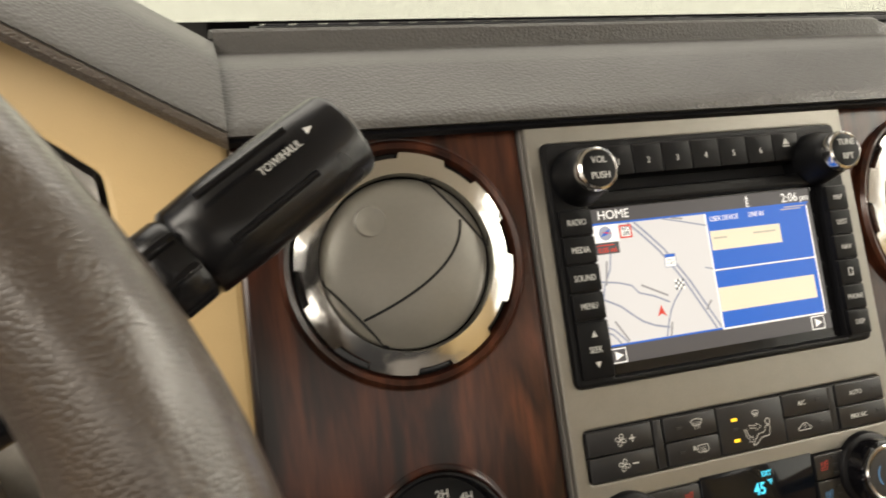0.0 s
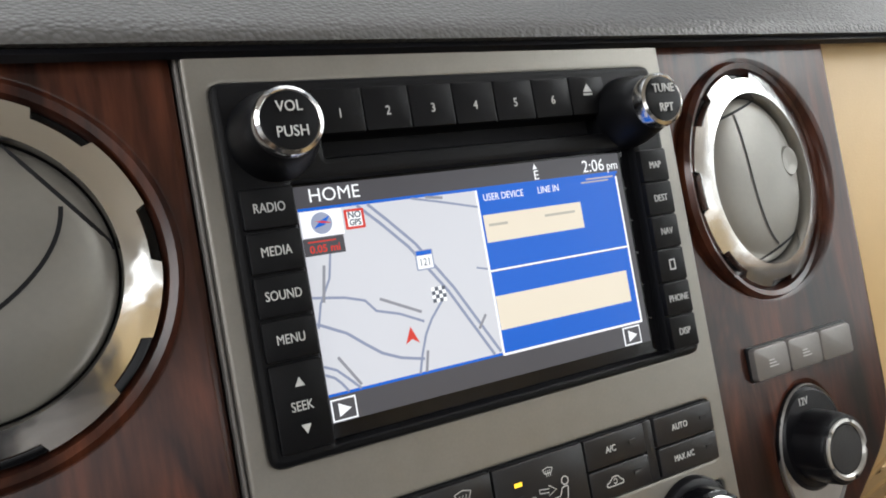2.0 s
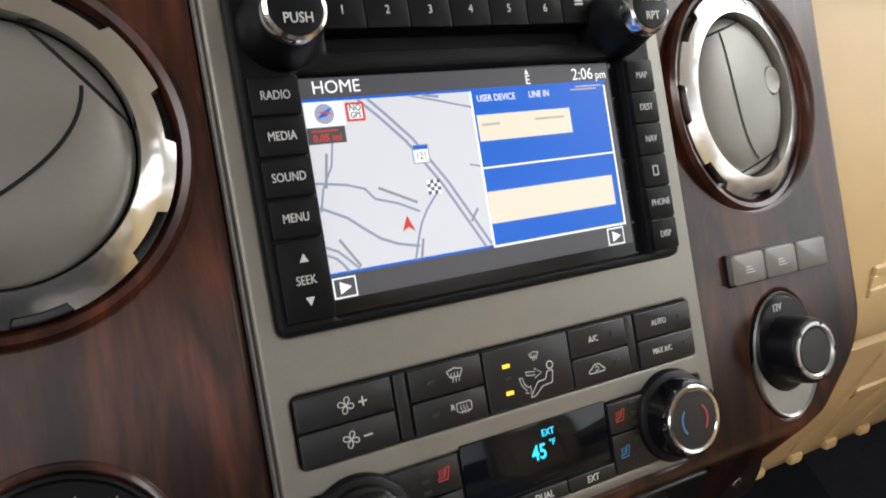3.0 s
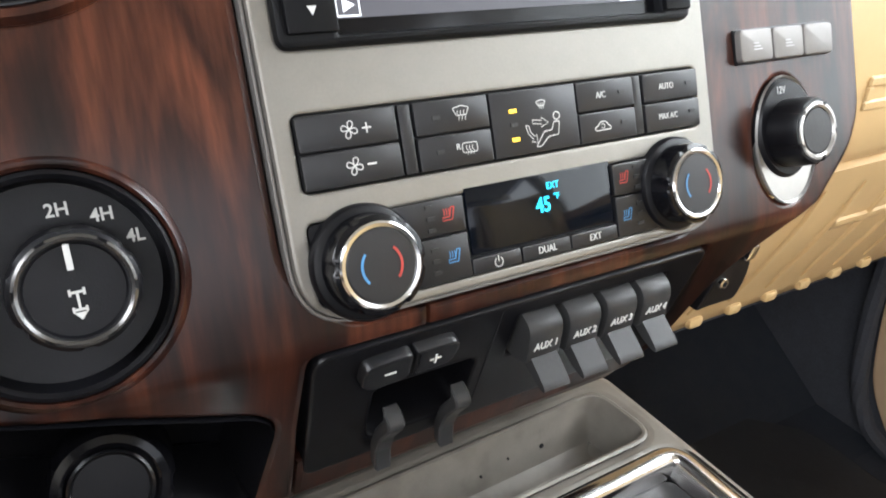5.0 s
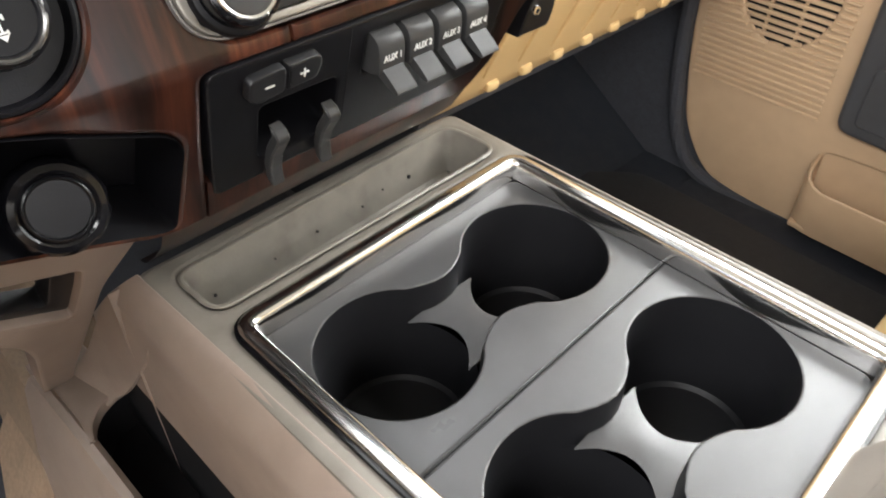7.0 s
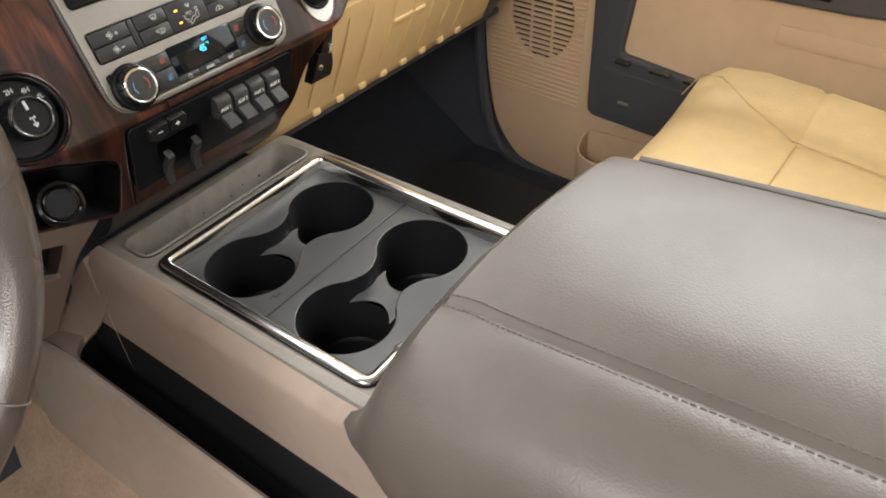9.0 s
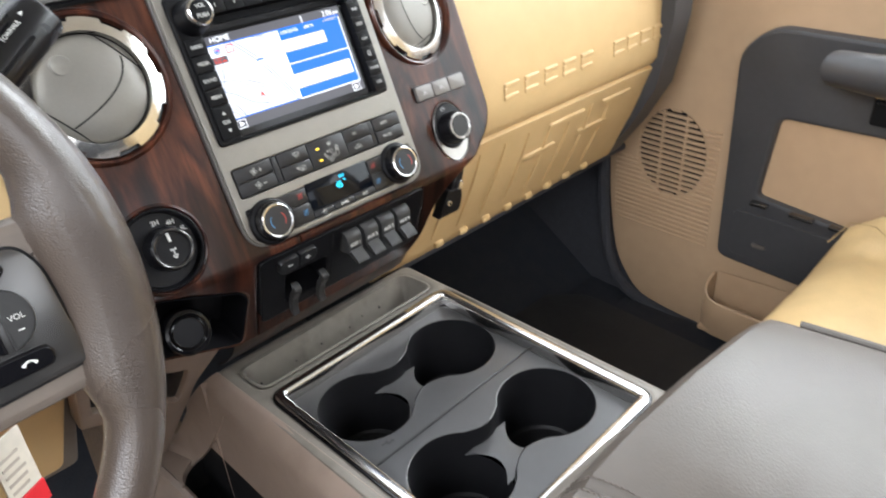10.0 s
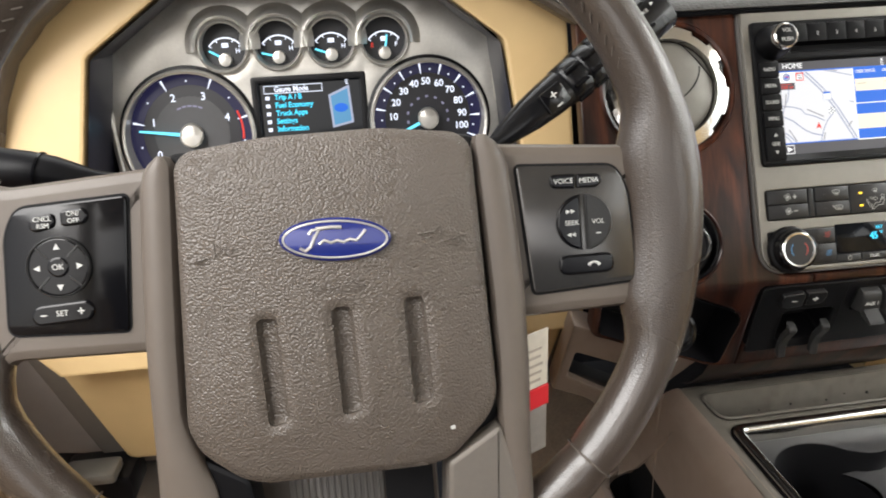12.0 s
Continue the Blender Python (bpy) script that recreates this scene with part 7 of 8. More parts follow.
for s in (-1, 1):
    for pts in ([(-0.0058, -0.0002), (0.0020, 0.0004)], [(0.0020, 0.0004), (0.0058, 0.0034), (0.0058, -0.0030), (0.0020, 0.0004)], [(-0.0030, 0.0), (-0.0030, -0.0026), (0.0010, -0.0022)]):
        wheel_part("horn_mark", tube([(s * 0.0515 + s * x, 0.0064 + y, dome(0.0515 + x, 0.0064 + y) + 0.0001) for x, y in pts], 0.00045, 6), HUB, wheel)
oz = dome(0, 0.012)
EMBLEM = WM @ Matrix.Translation((0.0037, 0.0074, 0)) @ Matrix.Rotation(radians(-3.2), 4, "Z") @ Matrix.Diagonal((0.962, 0.962, 1, 1))
oval = lambda rx, ry, z: [(*p, z) for p in arc(0, 0, rx, n=56, ry=ry)]
em = part("emblem", moved(loft([oval(0.0295, 0.0116, oz - 0.004), oval(0.0292, 0.0114, oz + 0.0012), oval(0.0284, 0.0106, oz + 0.0020), oval(0.0278, 0.0100, oz + 0.0016)]), EMBLEM), BLUEOVAL, wheel, "blue oval emblem with a silver ring")
part("emblem_ring", moved(tube([(0.0271 * math.cos(a), 0.0096 * math.sin(a), oz + 0.0020) for a in [2 * math.pi * i / 48 for i in range(48)]], 0.0006, 6, closed=True), EMBLEM), CLUSTERSILVER, em, "thin silver ring")
part("emblem_field", moved(loft([oval(0.0279, 0.0101, oz + 0.0010), oval(0.0276, 0.0099, oz + 0.0019), oval(0.012, 0.005, oz + 0.0026)]), EMBLEM), BLUEOVAL, em, "blue enamel field")
script = [(-0.0195, -0.0045), (-0.0165, -0.0062), (-0.0135, -0.004), (-0.0115, 0.001), (-0.0085, 0.0058), (-0.0125, 0.0052), (-0.0145, 0.003)]
part("emblem_swash", moved(tube([(x * 0.95, y * 0.95, oz + 0.0026) for x, y in script], 0.0009, 6), EMBLEM), CLUSTERSILVER, em, "plain silver swash")
part("emblem_swash", moved(tube([(x * 0.95, y * 0.95, oz + 0.0026) for x, y in [(-0.0105, 0.006), (-0.002, 0.0068), (0.0035, 0.0066)]], 0.0010, 6), EMBLEM), CLUSTERSILVER, em, "plain silver swash")
part("emblem_swash", moved(tube([(x * 0.95, y * 0.95, oz + 0.0026) for x, y in [(-0.0090, -0.0026), (-0.0060, -0.0004), (-0.0025, -0.0018), (0.0010, -0.0006), (0.0045, -0.0016), (0.0080, 0.0), (0.0115, -0.0008), (0.0145, 0.0022), (0.0165, 0.0050)]], 0.0008, 6), EMBLEM), CLUSTERSILVER, em, "plain silver swash")
wheel_part("embossed_word", moved(letters("AIRBAG", 0.0075, 0.002, -0.0165, 0, wide=1.1), Matrix.Translation((0, 0, dome(0, -0.0165) + 0.0001))), HUB, wheel)
for x in (-0.063, 0.062):
    wheel_part("horn_mark", tube([(x - 0.006, 0.001, dome(x, 0) + 0.0002), (x + 0.005, 0.003, dome(x, 0) + 0.0002), (x + 0.005, -0.001, dome(x, 0) + 0.0002), (x - 0.006, 0.001, dome(x, 0) + 0.0002)], 0.0004, 5), HUB, wheel)
wheel_part("paint_chip", slab(rounded([(0.0555, -0.0985), (0.0580, -0.0980), (0.0585, -0.1000), (0.0560, -0.1005)], 0.0005), dome(0.057, -0.099) - 0.002, dome(0.057, -0.099) + 0.0004, 0), WHITEINK, wheel)
# hub frame beside and below the cover
FRAMES = {-1: [(0.0560, -0.0800, -0.0850), (0.0520, -0.0775, -0.0905), (0.0475, -0.0770, -0.0936), (0.0375, -0.0775, -0.0960), (0.0, -0.0800, -0.0988), (-0.04, -0.0825, -0.1012), (-0.0785, -0.0840, -0.1018), (-0.098, -0.0800, -0.1022), (-0.1217, -0.0720, -0.1028), (-0.150, -0.0690, -0.1040), (-0.185, -0.0680, -0.1050)],
          1: [(0.0560, 0.0815, 0.0880), (0.0520, 0.0800, 0.0930), (0.0475, 0.0800, 0.0965), (0.0392, 0.0805, 0.0995), (0.0, 0.0825, 0.1025), (-0.0285, 0.0840, 0.1042), (-0.0700, 0.0850, 0.1040), (-0.0935, 0.0840, 0.1030), (-0.1198, 0.0850, 0.1015), (-0.150, 0.0880, 0.1012), (-0.185, 0.0900, 0.1010)]}
for s in (-1, 1):
    rows = []
    for y, a, b in FRAMES[s]:
        w = b - a
        rows.append([(a, y, -0.010), (a, y, 0.0150), (a + 0.10 * w, y, 0.0182), (a + 0.30 * w, y, 0.0198), (a + 0.55 * w, y, 0.0200), (a + 0.78 * w, y, 0.0185), (a + 0.94 * w, y, 0.0150), (b, y, 0.0095), (b, y, -0.012)])
    wheel_part("hub_frame", loft(rows, ring=False), SPOKE, wheel, "taupe hub frame")
wheel_part("hub_core", slab(rounded([(-0.085, 0.058), (0.085, 0.058), (0.088, -0.10), (0.06, -0.124), (-0.06, -0.124), (-0.088, -0.10)], 0.01), -0.03, 0.008, 0.004), DARK, wheel)
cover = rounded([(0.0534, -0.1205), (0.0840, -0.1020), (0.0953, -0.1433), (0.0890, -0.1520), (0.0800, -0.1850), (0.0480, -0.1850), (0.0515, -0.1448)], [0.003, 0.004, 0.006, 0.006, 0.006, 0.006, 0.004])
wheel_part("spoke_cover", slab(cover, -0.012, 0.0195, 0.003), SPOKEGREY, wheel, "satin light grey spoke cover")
# mirrored cover, its black stands for the shade on the left
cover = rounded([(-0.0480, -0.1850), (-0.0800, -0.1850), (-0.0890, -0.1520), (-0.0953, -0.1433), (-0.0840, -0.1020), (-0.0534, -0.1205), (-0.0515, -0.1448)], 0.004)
wheel_part("spoke_cover", slab(cover, -0.012, 0.0130, 0.003), BLACK, wheel, "spoke cover painted black for shade")

# ---- steering column, stalks and key ----
column = thing("steering_column", WC + Vector((0, 0.12, -0.02)), "taupe steering column shroud", "steering column")
axis = WM.to_3x3() @ Vector((0, 0, -1))
rows = []
for d, rx, ry in ((0.035, 0.060, 0.055), (0.06, 0.072, 0.062), (0.12, 0.078, 0.066), (0.20, 0.080, 0.07), (0.30, 0.080, 0.07)):
    rows.append([WM @ Vector((*p, -d)) for p in arc(0, -0.012, rx, n=36, ry=ry)])
part("shroud", loft(rows), SPOKE, column)
boot = part("column_foot", moved(block(-0.056, -0.20, -0.055, 0.050, -0.118, -0.024, 0.004), WM), SPOKE, column)
part("boot_plate", moved(slab(rect(-0.0385, -0.20, 0.0170, -0.126, 0.003), -0.026, -0.0215, 0.001), WM), GREYBUTTON, boot, "ribbed grey boot")
for i in range(14):
    part("boot_rib", moved(block(-0.0362 + 0.0038 * i, -0.198, -0.0225, -0.0345 + 0.0038 * i, -0.129, -0.0200, 0.0005, 1), WM), GREYBUTTON, boot)
part("boot_gap", moved(slab(rect(0.018, -0.20, 0.047, -0.124, 0.003), -0.024, -0.0225, 0), WM), DARK, boot)

lever = thing("gear_lever", (-0.345, -0.09, 0.70), "black column gear lever lettered TOW/HAUL at its tip", "gear lever")
A, B = Vector((-0.341, -0.080, 0.697)), Vector((-0.2085, -0.0243, 0.7746))
ax = (B - A).normalized()
L = (B - A).length
prof = [(-0.012, 0.0040), (0.0, 0.0055), (0.012, 0.0085), (0.035, 0.0128), (0.055, 0.0146), (0.066, 0.0150), (0.0665, 0.0138), (0.068, 0.0158), (0.082, 0.0165), (0.084, 0.0155), (0.086, 0.0170), (0.096, 0.0172), (0.098, 0.0162), (0.100, 0.0180), (0.119, 0.0190), (0.149, 0.0190), (L + 0.0012, 0.0186), (L + 0.0030, 0.0180), (L + 0.0038, 0.0168)]
side = ax.cross(Vector((0, -0.35, 0.94))).normalized()
upv = side.cross(ax)
rows = [[A + ax * d + (side * math.cos(q) + upv * math.sin(q) * 0.92) * r * (1 + 0.035 * math.cos(4 * q)) for q in [2 * math.pi * j / 28 for j in range(28)]] for d, r in prof]
part("lever_body", loft(rows), LEVERBLACK, lever, smooth=50)
# grey instead of black, for the light reflected off the lever's end
part("end_face", moved(lathe(0, 0, [(0.0150, -0.0008), (0.0148, 0.0006), (0.0135, 0.0010), (0.002, 0.0008)], 32), Matrix.Translation(B + ax * 0.0040) @ ax.to_track_quat("Z", "Y").to_matrix().to_4x4()), GREYBUTTON, lever, "end face, grey for the light it reflects")
# writing faces the driver
face_n = (Vector((-0.25, -0.30, 0.81)) - (A + B) / 2)
face_n = (face_n - ax * face_n.dot(ax)).normalized()
LM = Matrix((ax, face_n.cross(ax), face_n)).transposed().to_4x4()
LM.translation = A + ax * 0.139 + face_n * 0.0186
part("lettering", moved(letters("TOW/HAUL", 0.0038, -0.001, 0.0066, 0.0003, wide=0.86), LM), WHITEINK, lever)
part("arrow_mark", moved(slab([(0.0112, 0.0072), (0.0142, 0.0086), (0.0110, 0.0098)], 0.0002, 0.0006, 0), LM), WHITEINK, lever)
for y in (-0.0045, 0.0130):
    part("lever_rib", moved(tube([(-0.030, y, -0.0004), (0.006, y, -0.0004)], 0.0013, 6), LM), BLACK, lever)
for d in (0.074, 0.091):
    for q in (-0.9, -0.2, 0.5):
        p = A + ax * d + (face_n * math.cos(q) + face_n.cross(ax) * math.sin(q)) * 0.0172
        part("lever_rib", tube([p - ax * 0.006, p + ax * 0.006], 0.0016, 6), BLACKGLOSS, lever)
pm = LM.copy()
pm.translation = A + ax * 0.052 + face_n * 0.0132
b = part("shift_button", moved(slab(rect(-0.010, -0.0085, 0.010, 0.0075, 0.0025), -0.006, 0.0012, 0.001), pm), BLACKGLOSS, lever)
part("plus_mark", moved(slab(rect(-0.0005, -0.0006, 0.0005, 0.0046), 0.0010, 0.0015, 0), pm), WHITEINK, b)
part("plus_mark", moved(slab(rect(-0.0026, 0.0015, 0.0026, 0.0025), 0.0010, 0.0016, 0), pm), WHITEINK, b)
part("minus_mark", moved(slab(rect(-0.0024, -0.0066, 0.0024, -0.0056), 0.0010, 0.0015, 0), pm), WHITEINK, b)

turn_stalk = thing("turn_signal_stalk", (-0.56, -0.07, 0.70), "black turn signal stalk with wiper markings", "stalk")
part("stalk_body", tube([(-0.560, -0.085, 0.688), (-0.600, -0.089, 0.694), (-0.625, -0.090, 0.700), (-0.640, -0.090, 0.7035), (-0.720, -0.09, 0.720)], [0.004, 0.007, 0.0125, 0.0135, 0.0135], 20), BLACK, turn_stalk)
SM = look((-0.652, -0.1035, 0.706), (-0.43, -0.564, 0.824)) @ Matrix.Rotation(radians(180), 4, "Y")
for i in range(3):
    part("stalk_mark", moved(slab(rect(-0.004, 0.0030 + 0.0040 * i, 0.001, 0.0039 + 0.0040 * i), 0.0, 0.0006, 0), SM), WHITEINK, turn_stalk)
part("stalk_mark", moved(letters("0", 0.0052, -0.0012, -0.0035, 0.0004), SM), WHITEINK, turn_stalk)
part("stalk_collar", tube([(-0.6330, -0.090, 0.7018), (-0.6345, -0.090, 0.7022)], 0.0142, 20), BLACKGLOSS, turn_stalk)

key_ = thing("ignition_key", (-0.335, -0.15, 0.60), "ignition key with paper and red tags hanging from it", "key")
part("key_bow", moved(slab(arc(0, 0, 0.012, n=24), -0.003, 0.003, 0.001), Matrix.Translation((-0.352, -0.145, 0.618)) @ Matrix.Rotation(radians(90), 4, "X") @ Matrix.Rotation(radians(30), 4, "Y")), BLACK, key_)
part("key_ring", tube([Vector((-0.3425 + 0.007 * math.cos(a), -0.150 + 0.003 * math.sin(a), 0.606 + 0.009 * math.sin(a))) for a in [2 * math.pi * i / 20 for i in range(20)]], 0.0009, 6, closed=True), CHROME, key_)
TM = Matrix.Translation((-0.3275, -0.152, -0.012)) @ Matrix.Rotation(radians(28), 4, "Z")
part("paper_tag", moved(block(-0.011, -0.0006, 0.558, 0.011, 0.0006, 0.601, 0.0003, 1), TM), PAPER, key_, "worn cream paper tag")
for i in range(5):
    part("tag_writing", moved(block(-0.008, -0.0010, 0.563 + 0.006 * i, 0.004 + 0.001 * (i % 3), -0.0006, 0.565 + 0.006 * i), TM), material("brown_ink", (0.46, 0.4, 0.33), 0.7) if i == 0 else bpy.data.materials["brown_ink"], key_)
part("red_tag", moved(block(-0.0115, -0.0012, 0.542, 0.0115, 0.0012, 0.5575, 0.0003, 1), TM), REDTAG, key_, "red tape band")
part("clear_tag", moved(block(-0.0105, -0.0005, 0.505, 0.0105, 0.0005, 0.5425, 0.0003, 1), TM), CLEARTAG, key_, "clear plastic tag")

# ---- instrument cluster ----
cluster = thing("instrument_cluster", (-0.474, 0.12, 0.66), "lit instrument cluster with silver plate and round gauges", "instrument cluster")
CY = lambda z: 0.117 + 0.22 * (z - 0.675)


def cluster_part(name, b, mat, parent=None, label=""):
    """Flat on the cluster: x, z and depth towards the driver."""
    for v in b.verts:
        x, z, n = v.co
        v.co = (x, CY(z) - n, z)
    return part(name, b, mat, parent or cluster, label)


TACH, SPEED = (-0.5850, 0.6741), (-0.3650, 0.6756)
SMALL = [(-0.5470, 0.7505), (-0.4988, 0.7503), (-0.4506, 0.7500), (-0.4016, 0.7490)]
LCDR = (-0.5205, 0.652, -0.4275, 0.7165)
plate_out = [(-0.640, 0.56), (-0.652, 0.69), (-0.6575, 0.742), (-0.588, 0.797), (-0.352, 0.792), (-0.302, 0.745), (-0.298, 0.69), (-0.300, 0.56)]
cluster_part("silver_plate", slab(plate_out, -0.012, 0.0, 0.001, [arc(*TACH, 0.0585, n=48), arc(*SPEED, 0.0545, n=48), rect(LCDR[0] - 0.004, LCDR[1], LCDR[2] + 0.004, LCDR[3] + 0.004, 0.002), *[arc(*c, 0.0205, n=32) for c in SMALL]]), CLUSTERSILVER, None, "brushed silver plate")
cluster_part("plate_back", slab(rect(-0.68, 0.55, -0.27, 0.80), -0.016, -0.0125, 0), DARK)
# moulded hoods over the four small gauges and a rolled edge round the plate
for c in SMALL:
    hood = [[(c[0] + r * math.cos(radians(a)), c[1] + 0.002 + r * math.sin(radians(a)), h) for a in range(-10, 191, 10)] for r, h in ((0.0232, 0.007), (0.0250, 0.0105), (0.0275, 0.0095), (0.0310, 0.0042), (0.0335, 0.0004))]
    cluster_part("gauge_hood", loft(hood, ring=False), CLUSTERSILVER, None, "silver hood over a small gauge")
cluster_part("plate_edge", tube([(x, z, 0.000) for x, z in plate_out[:7]], 0.0035, 8), CLUSTERSILVER)


def gauge(c, r, name, label, a0, a1, n, words, sweep, red=None):
    g = cluster_part(name, slab(arc(*c, r + 0.001, n=48), -0.012, -0.0105, 0), GAUGE, None, label)
    cluster_part("gauge_bezel", lathe(*c, [(r + 0.0035, -0.002), (r + 0.0030, 0.006), (r + 0.0015, 0.0075), (r - 0.0005, 0.0062), (r - 0.001, -0.0105)], 56, close=False), CLUSTERSILVER, g, "bright bezel")
    cluster_part("backlight", slab(arc(*c, r - 0.0005, n=48), -0.0104, -0.0102, 0, [arc(*c, r * 0.78, n=40)]), GAUGEBLUE, g)
    for i in range(n):
        a = radians(a0 + (a1 - a0) * i / (n - 1))
        m = Matrix.Translation((c[0] + 0.87 * r * math.cos(a), c[1] + 0.87 * r * math.sin(a), 0)) @ Matrix.Rotation(a, 4, "Z")
        if i % 2 == 0:
            mark = slab([(-0.10 * r, -0.0003), (0.08 * r, -0.0010), (0.08 * r, 0.0010), (-0.10 * r, 0.0003)], -0.0102, -0.0098, 0)
        else:
            mark = slab(arc(-0.03 * r, 0, 0.0008, n=8), -0.0102, -0.0098, 0)
        cluster_part("scale_mark", moved(mark, m), GAUGELIGHT, g)
    for word, a in words:
        a = radians(a)
        cluster_part("figure", letters(word, 0.17 * r, c[0] + 0.63 * r * math.cos(a), c[1] + 0.63 * r * math.sin(a), -0.0098, bold=0.0001), GAUGELIGHT, g)
    a = radians(sweep)
    d = Vector((math.cos(a), math.sin(a)))
    e = Vector((-d.y, d.x))
    cc = Vector(c)
    cluster_part("needle", slab([tuple(cc - d * 0.1 * r - e * 0.03 * r), tuple(cc + d * 0.82 * r - e * 0.012 * r), tuple(cc + d * 0.82 * r + e * 0.012 * r), tuple(cc - d * 0.1 * r + e * 0.03 * r)], -0.006, -0.0045, 0), NEEDLE, g, "lit cyan needle")
    cluster_part("needle_hub", lathe(*c, [(0.19 * r, -0.0075), (0.18 * r, -0.002), (0.15 * r, -0.0005), (0.02, 0.0)][:3] + [(0.002, 0.0)], 28), CLUSTERSILVER, g)
    cluster_part("bezel_shade", lathe(*c, [(r + 0.0062, -0.0005), (r + 0.0058, 0.0014), (r + 0.0030, 0.0022)], 56, close=False), BLACK, g, "dark outer ring")
    if red:
        cluster_part("inner_disc", slab(arc(*c, 0.60 * r, n=40), -0.0105, -0.0101, 0), CHARCOAL, g, "grey inner disc")
        for k in range(5):
            q = radians(112 - 11 * k)
            cluster_part("word_bar", moved(slab(rect(-0.0020, -0.0008, 0.0020, 0.0008), -0.0101, -0.0097, 0), Matrix.Translation((c[0] + 0.45 * r * math.cos(q), c[1] + 0.45 * r * math.sin(q), 0)) @ Matrix.Rotation(q - radians(90), 4, "Z")), FADEDVIOLET, g)
    else:
        for k in range(9):
            q = radians(190 - 25 * k)
            cluster_part("inner_figure_bar", moved(slab(rect(-0.0014, -0.0010, 0.0014, 0.0010), -0.0101, -0.0097, 0), Matrix.Translation((c[0] + 0.37 * r * math.cos(q), c[1] + 0.37 * r * math.sin(q), 0)) @ Matrix.Rotation(q - radians(90), 4, "Z")), FADEDVIOLET, g)
    if red:
        pts = [(c[0] + 0.82 * r * math.cos(radians(q)), c[1] + 0.82 * r * math.sin(radians(q)), -0.0096) for q in range(red[0], red[1], 4)]
        b2 = tube(pts, 0.0009, 6)
        cluster_part("red_band", b2, SCREENRED, g)
    return g


gauge(TACH, 0.0565, "tachometer", "round tachometer", 216, -10, 10, [("0", 208), ("1", 160), ("2", 113), ("3", 68), ("4", 22)], 172, (-8, 26))
gauge(SPEED, 0.0525, "speedometer", "round speedometer", 216, -36, 22, [("10", 176), ("20", 153), ("30", 131), ("40", 110), ("50", 90), ("60", 68), ("70", 47), ("80", 25), ("90", 4), ("100", -16)], 204)
for c, s in zip(SMALL, (150, 165, 160, 80)):
    g = cluster_part("small_gauge", slab(arc(*c, 0.0205, n=32), -0.012, -0.0105, 0), GAUGE, None, "small round gauge")
    cluster_part("gauge_bezel", lathe(*c, [(0.0235, -0.002), (0.0228, 0.005), (0.0215, 0.0062), (0.0203, 0.005), (0.0200, -0.0105)], 40, close=False), CLUSTERSILVER, g)
    hub = (c[0], c[1] - 0.012)
    pts = [(hub[0] + 0.0185 * math.cos(radians(q)), hub[1] + 0.0185 * math.sin(radians(q)), -0.0100) for q in range(40, 141, 10)]
    cluster_part("scale_arc", tube(pts, 0.0007, 5), GAUGELIGHT, g)
    d = Vector((math.cos(radians(s)), math.sin(radians(s))))
    cluster_part("needle", tube([(hub[0], hub[1], -0.006), (hub[0] + 0.016 * d.x, hub[1] + 0.016 * d.y, -0.006)], 0.0009, 5), NEEDLE, g)
    cluster_part("needle_hub", lathe(*hub, [(0.0058, -0.009), (0.0055, -0.003), (0.001, -0.002)], 24), CLUSTERSILVER, g)
    for q in (40, 65, 115, 140):
        m = Matrix.Translation((hub[0] + 0.0172 * math.cos(radians(q)), hub[1] + 0.0172 * math.sin(radians(q)), 0)) @ Matrix.Rotation(radians(q), 4, "Z")
        cluster_part("scale_mark", moved(slab(rect(-0.0014, -0.0004, 0.0014, 0.0004), -0.0102, -0.0098, 0), m), GAUGELIGHT, g)
    for word, x in (("E", -0.0112), ("F", 0.0112)) if s == 80 else (("H", 0.0112),):
        cluster_part("figure", letters(word, 0.0056, c[0] + x, c[1] - 0.0055, -0.0098, bold=0.0001), SCREENRED if word == "E" else GAUGELIGHT, g)
    cluster_part("gauge_icon", slab(rect(c[0] - 0.003, c[1] - 0.002, c[0] + 0.003, c[1] + 0.002, 0.0008), -0.0104, -0.0100, 0), GAUGELIGHT, g)
lcd = cluster_part("message_display", slab(rect(*LCDR, 0.001), -0.012, -0.009, 0), LCD, None, "dark message display with cyan menu")
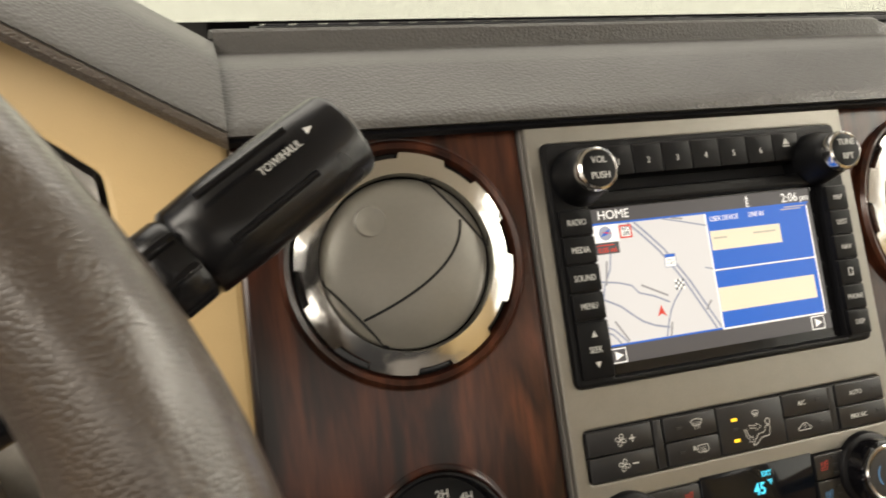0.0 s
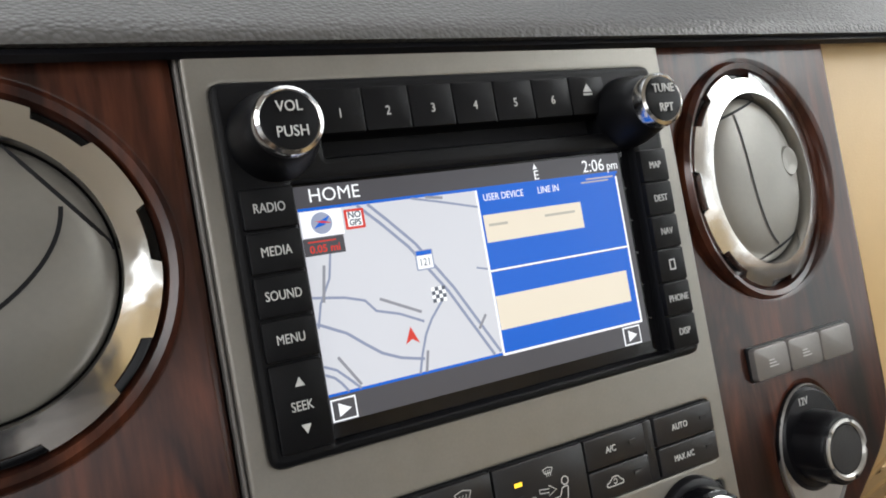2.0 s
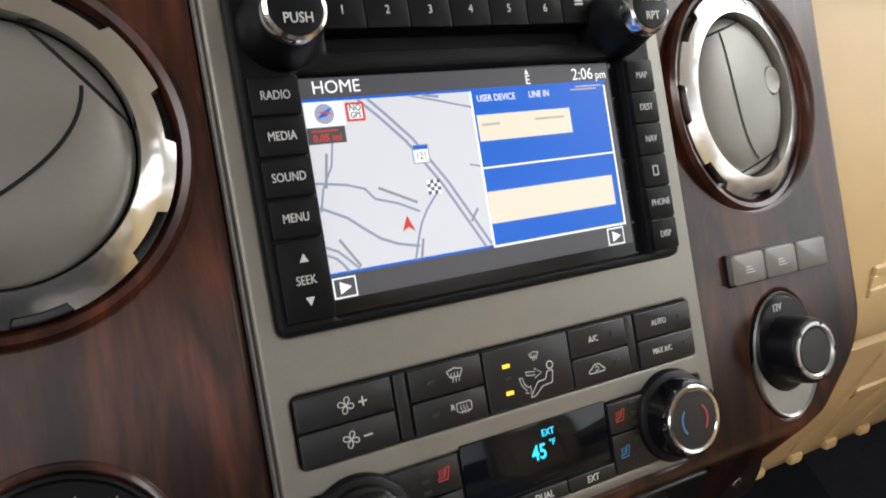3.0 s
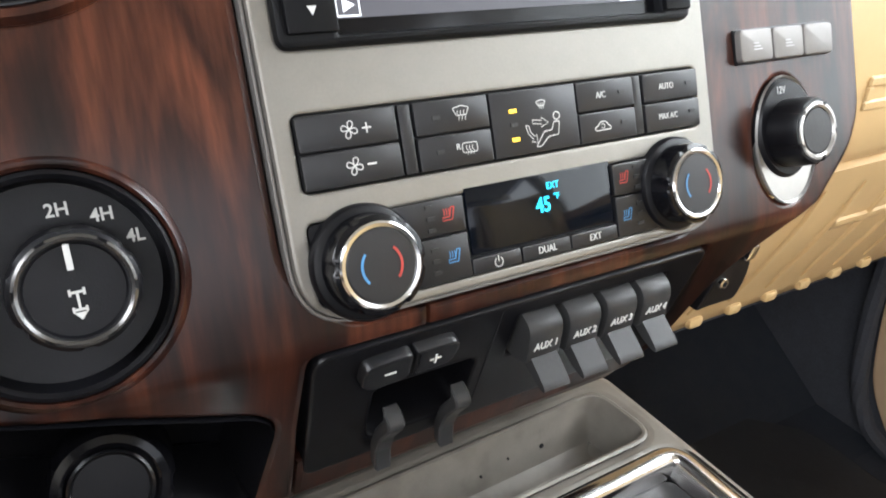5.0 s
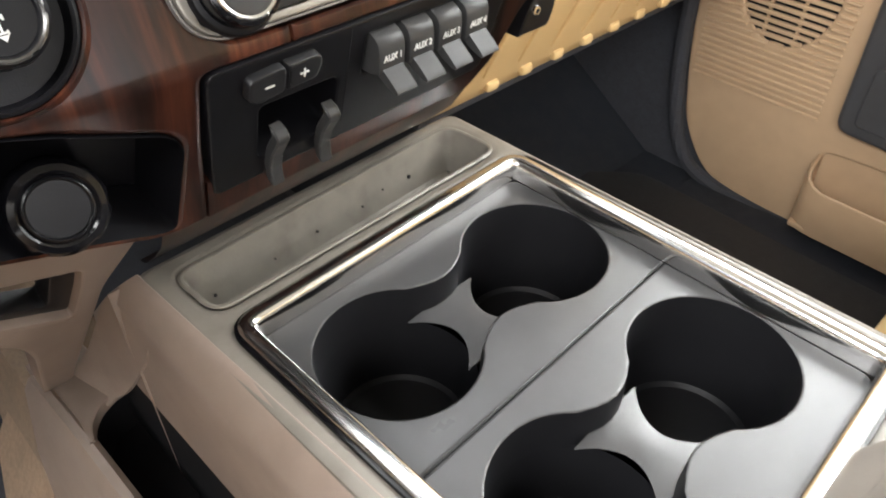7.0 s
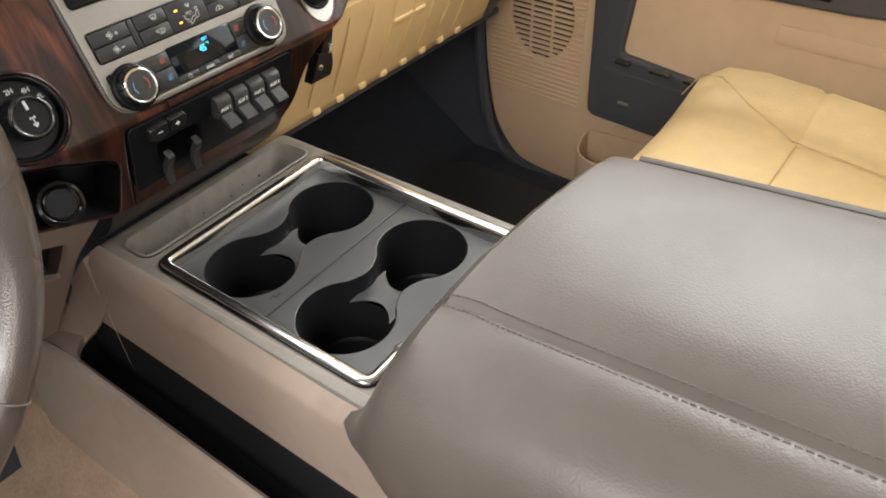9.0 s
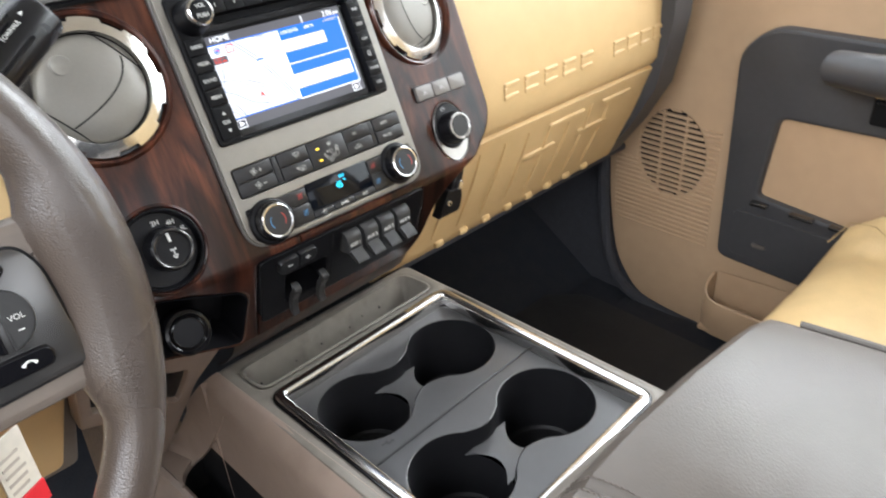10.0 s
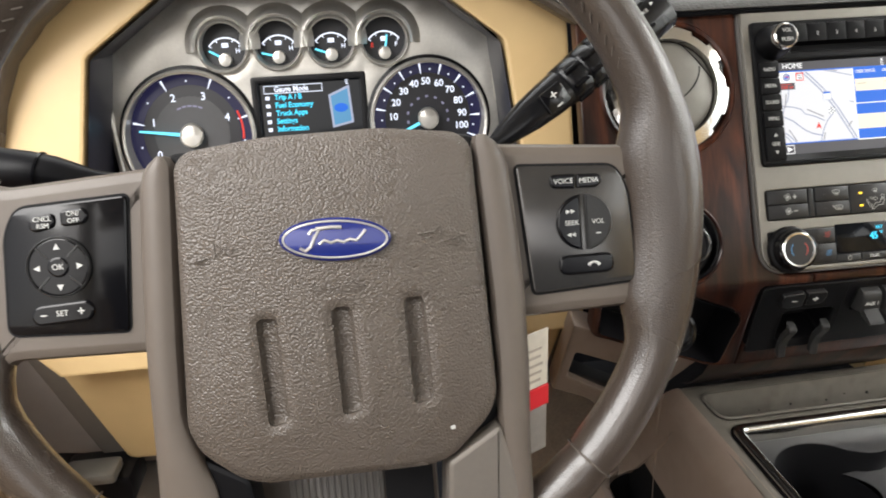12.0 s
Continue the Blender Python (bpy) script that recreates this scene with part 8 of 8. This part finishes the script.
cluster_part("display_frame", slab(rect(LCDR[0] - 0.006, LCDR[1] - 0.01, LCDR[2] + 0.006, LCDR[3] + 0.006, 0.003), -0.012, 0.001, 0.001, [rect(*LCDR, 0.001)]), BLACK, lcd)
cluster_part("menu_title_box", slab(rect(LCDR[0] + 0.004, 0.7058, LCDR[0] + 0.058, 0.7130), -0.009, -0.0088, 0, [rect(LCDR[0] + 0.0046, 0.7064, LCDR[0] + 0.0574, 0.7124)]), GAUGELIGHT, lcd)
for i, word in enumerate(("Gauge Mode", "Trip A / B", "Fuel Economy", "Truck Apps", "Settings", "Information")):
    cluster_part("menu_words", letters(word, 0.0068, LCDR[0] + 0.0135, 0.7094 - 0.0071 * i, -0.0086, align="LEFT", wide=0.9, bold=0.00012), GAUGELIGHT if i == 0 else CYAN, lcd)
for i in range(5):
    cluster_part("menu_icon", slab(rect(LCDR[0] + 0.005, 0.7004 - 0.0071 * i, LCDR[0] + 0.0088, 0.7036 - 0.0071 * i), -0.009, -0.0087, 0), GAUGELIGHT, lcd)
cluster_part("menu_words", letters("E", 0.0060, LCDR[2] - 0.012, 0.7125, -0.0086), GAUGELIGHT, lcd)
q = [(LCDR[2] - 0.030, 0.702), (LCDR[2] - 0.010, 0.710), (LCDR[2] - 0.008, 0.676), (LCDR[2] - 0.028, 0.672)]
cluster_part("tailgate_picture", slab(q, -0.009, -0.0087, 0), SCREENROAD, lcd)
cluster_part("tailgate_field", slab(inset(q, 0.002), -0.0087, -0.0085, 0), TAILGATE, lcd)
cluster_part("tailgate_mark", slab(arc(LCDR[2] - 0.019, 0.690, 0.0065, n=20, ry=0.004), -0.0085, -0.0083, 0), SCREENBLUE, lcd)

# pedal
pedal = thing("brake_pedal", (-0.62, 0.2, 0.1), "metal faced brake pedal in the driver footwell", "pedal")
part("pedal_pad", moved(block(-0.05, -0.008, -0.03, 0.05, 0.008, 0.03, 0.006), Matrix.Translation((-0.655, 0.10, 0.30)) @ Matrix.Rotation(radians(-25), 4, "X")), GREYBUTTON, pedal)
part("pedal_arm", tube([(-0.655, 0.11, 0.30), (-0.65, 0.22, 0.36), (-0.65, 0.30, 0.5)], 0.009, 8), BLACK, pedal)
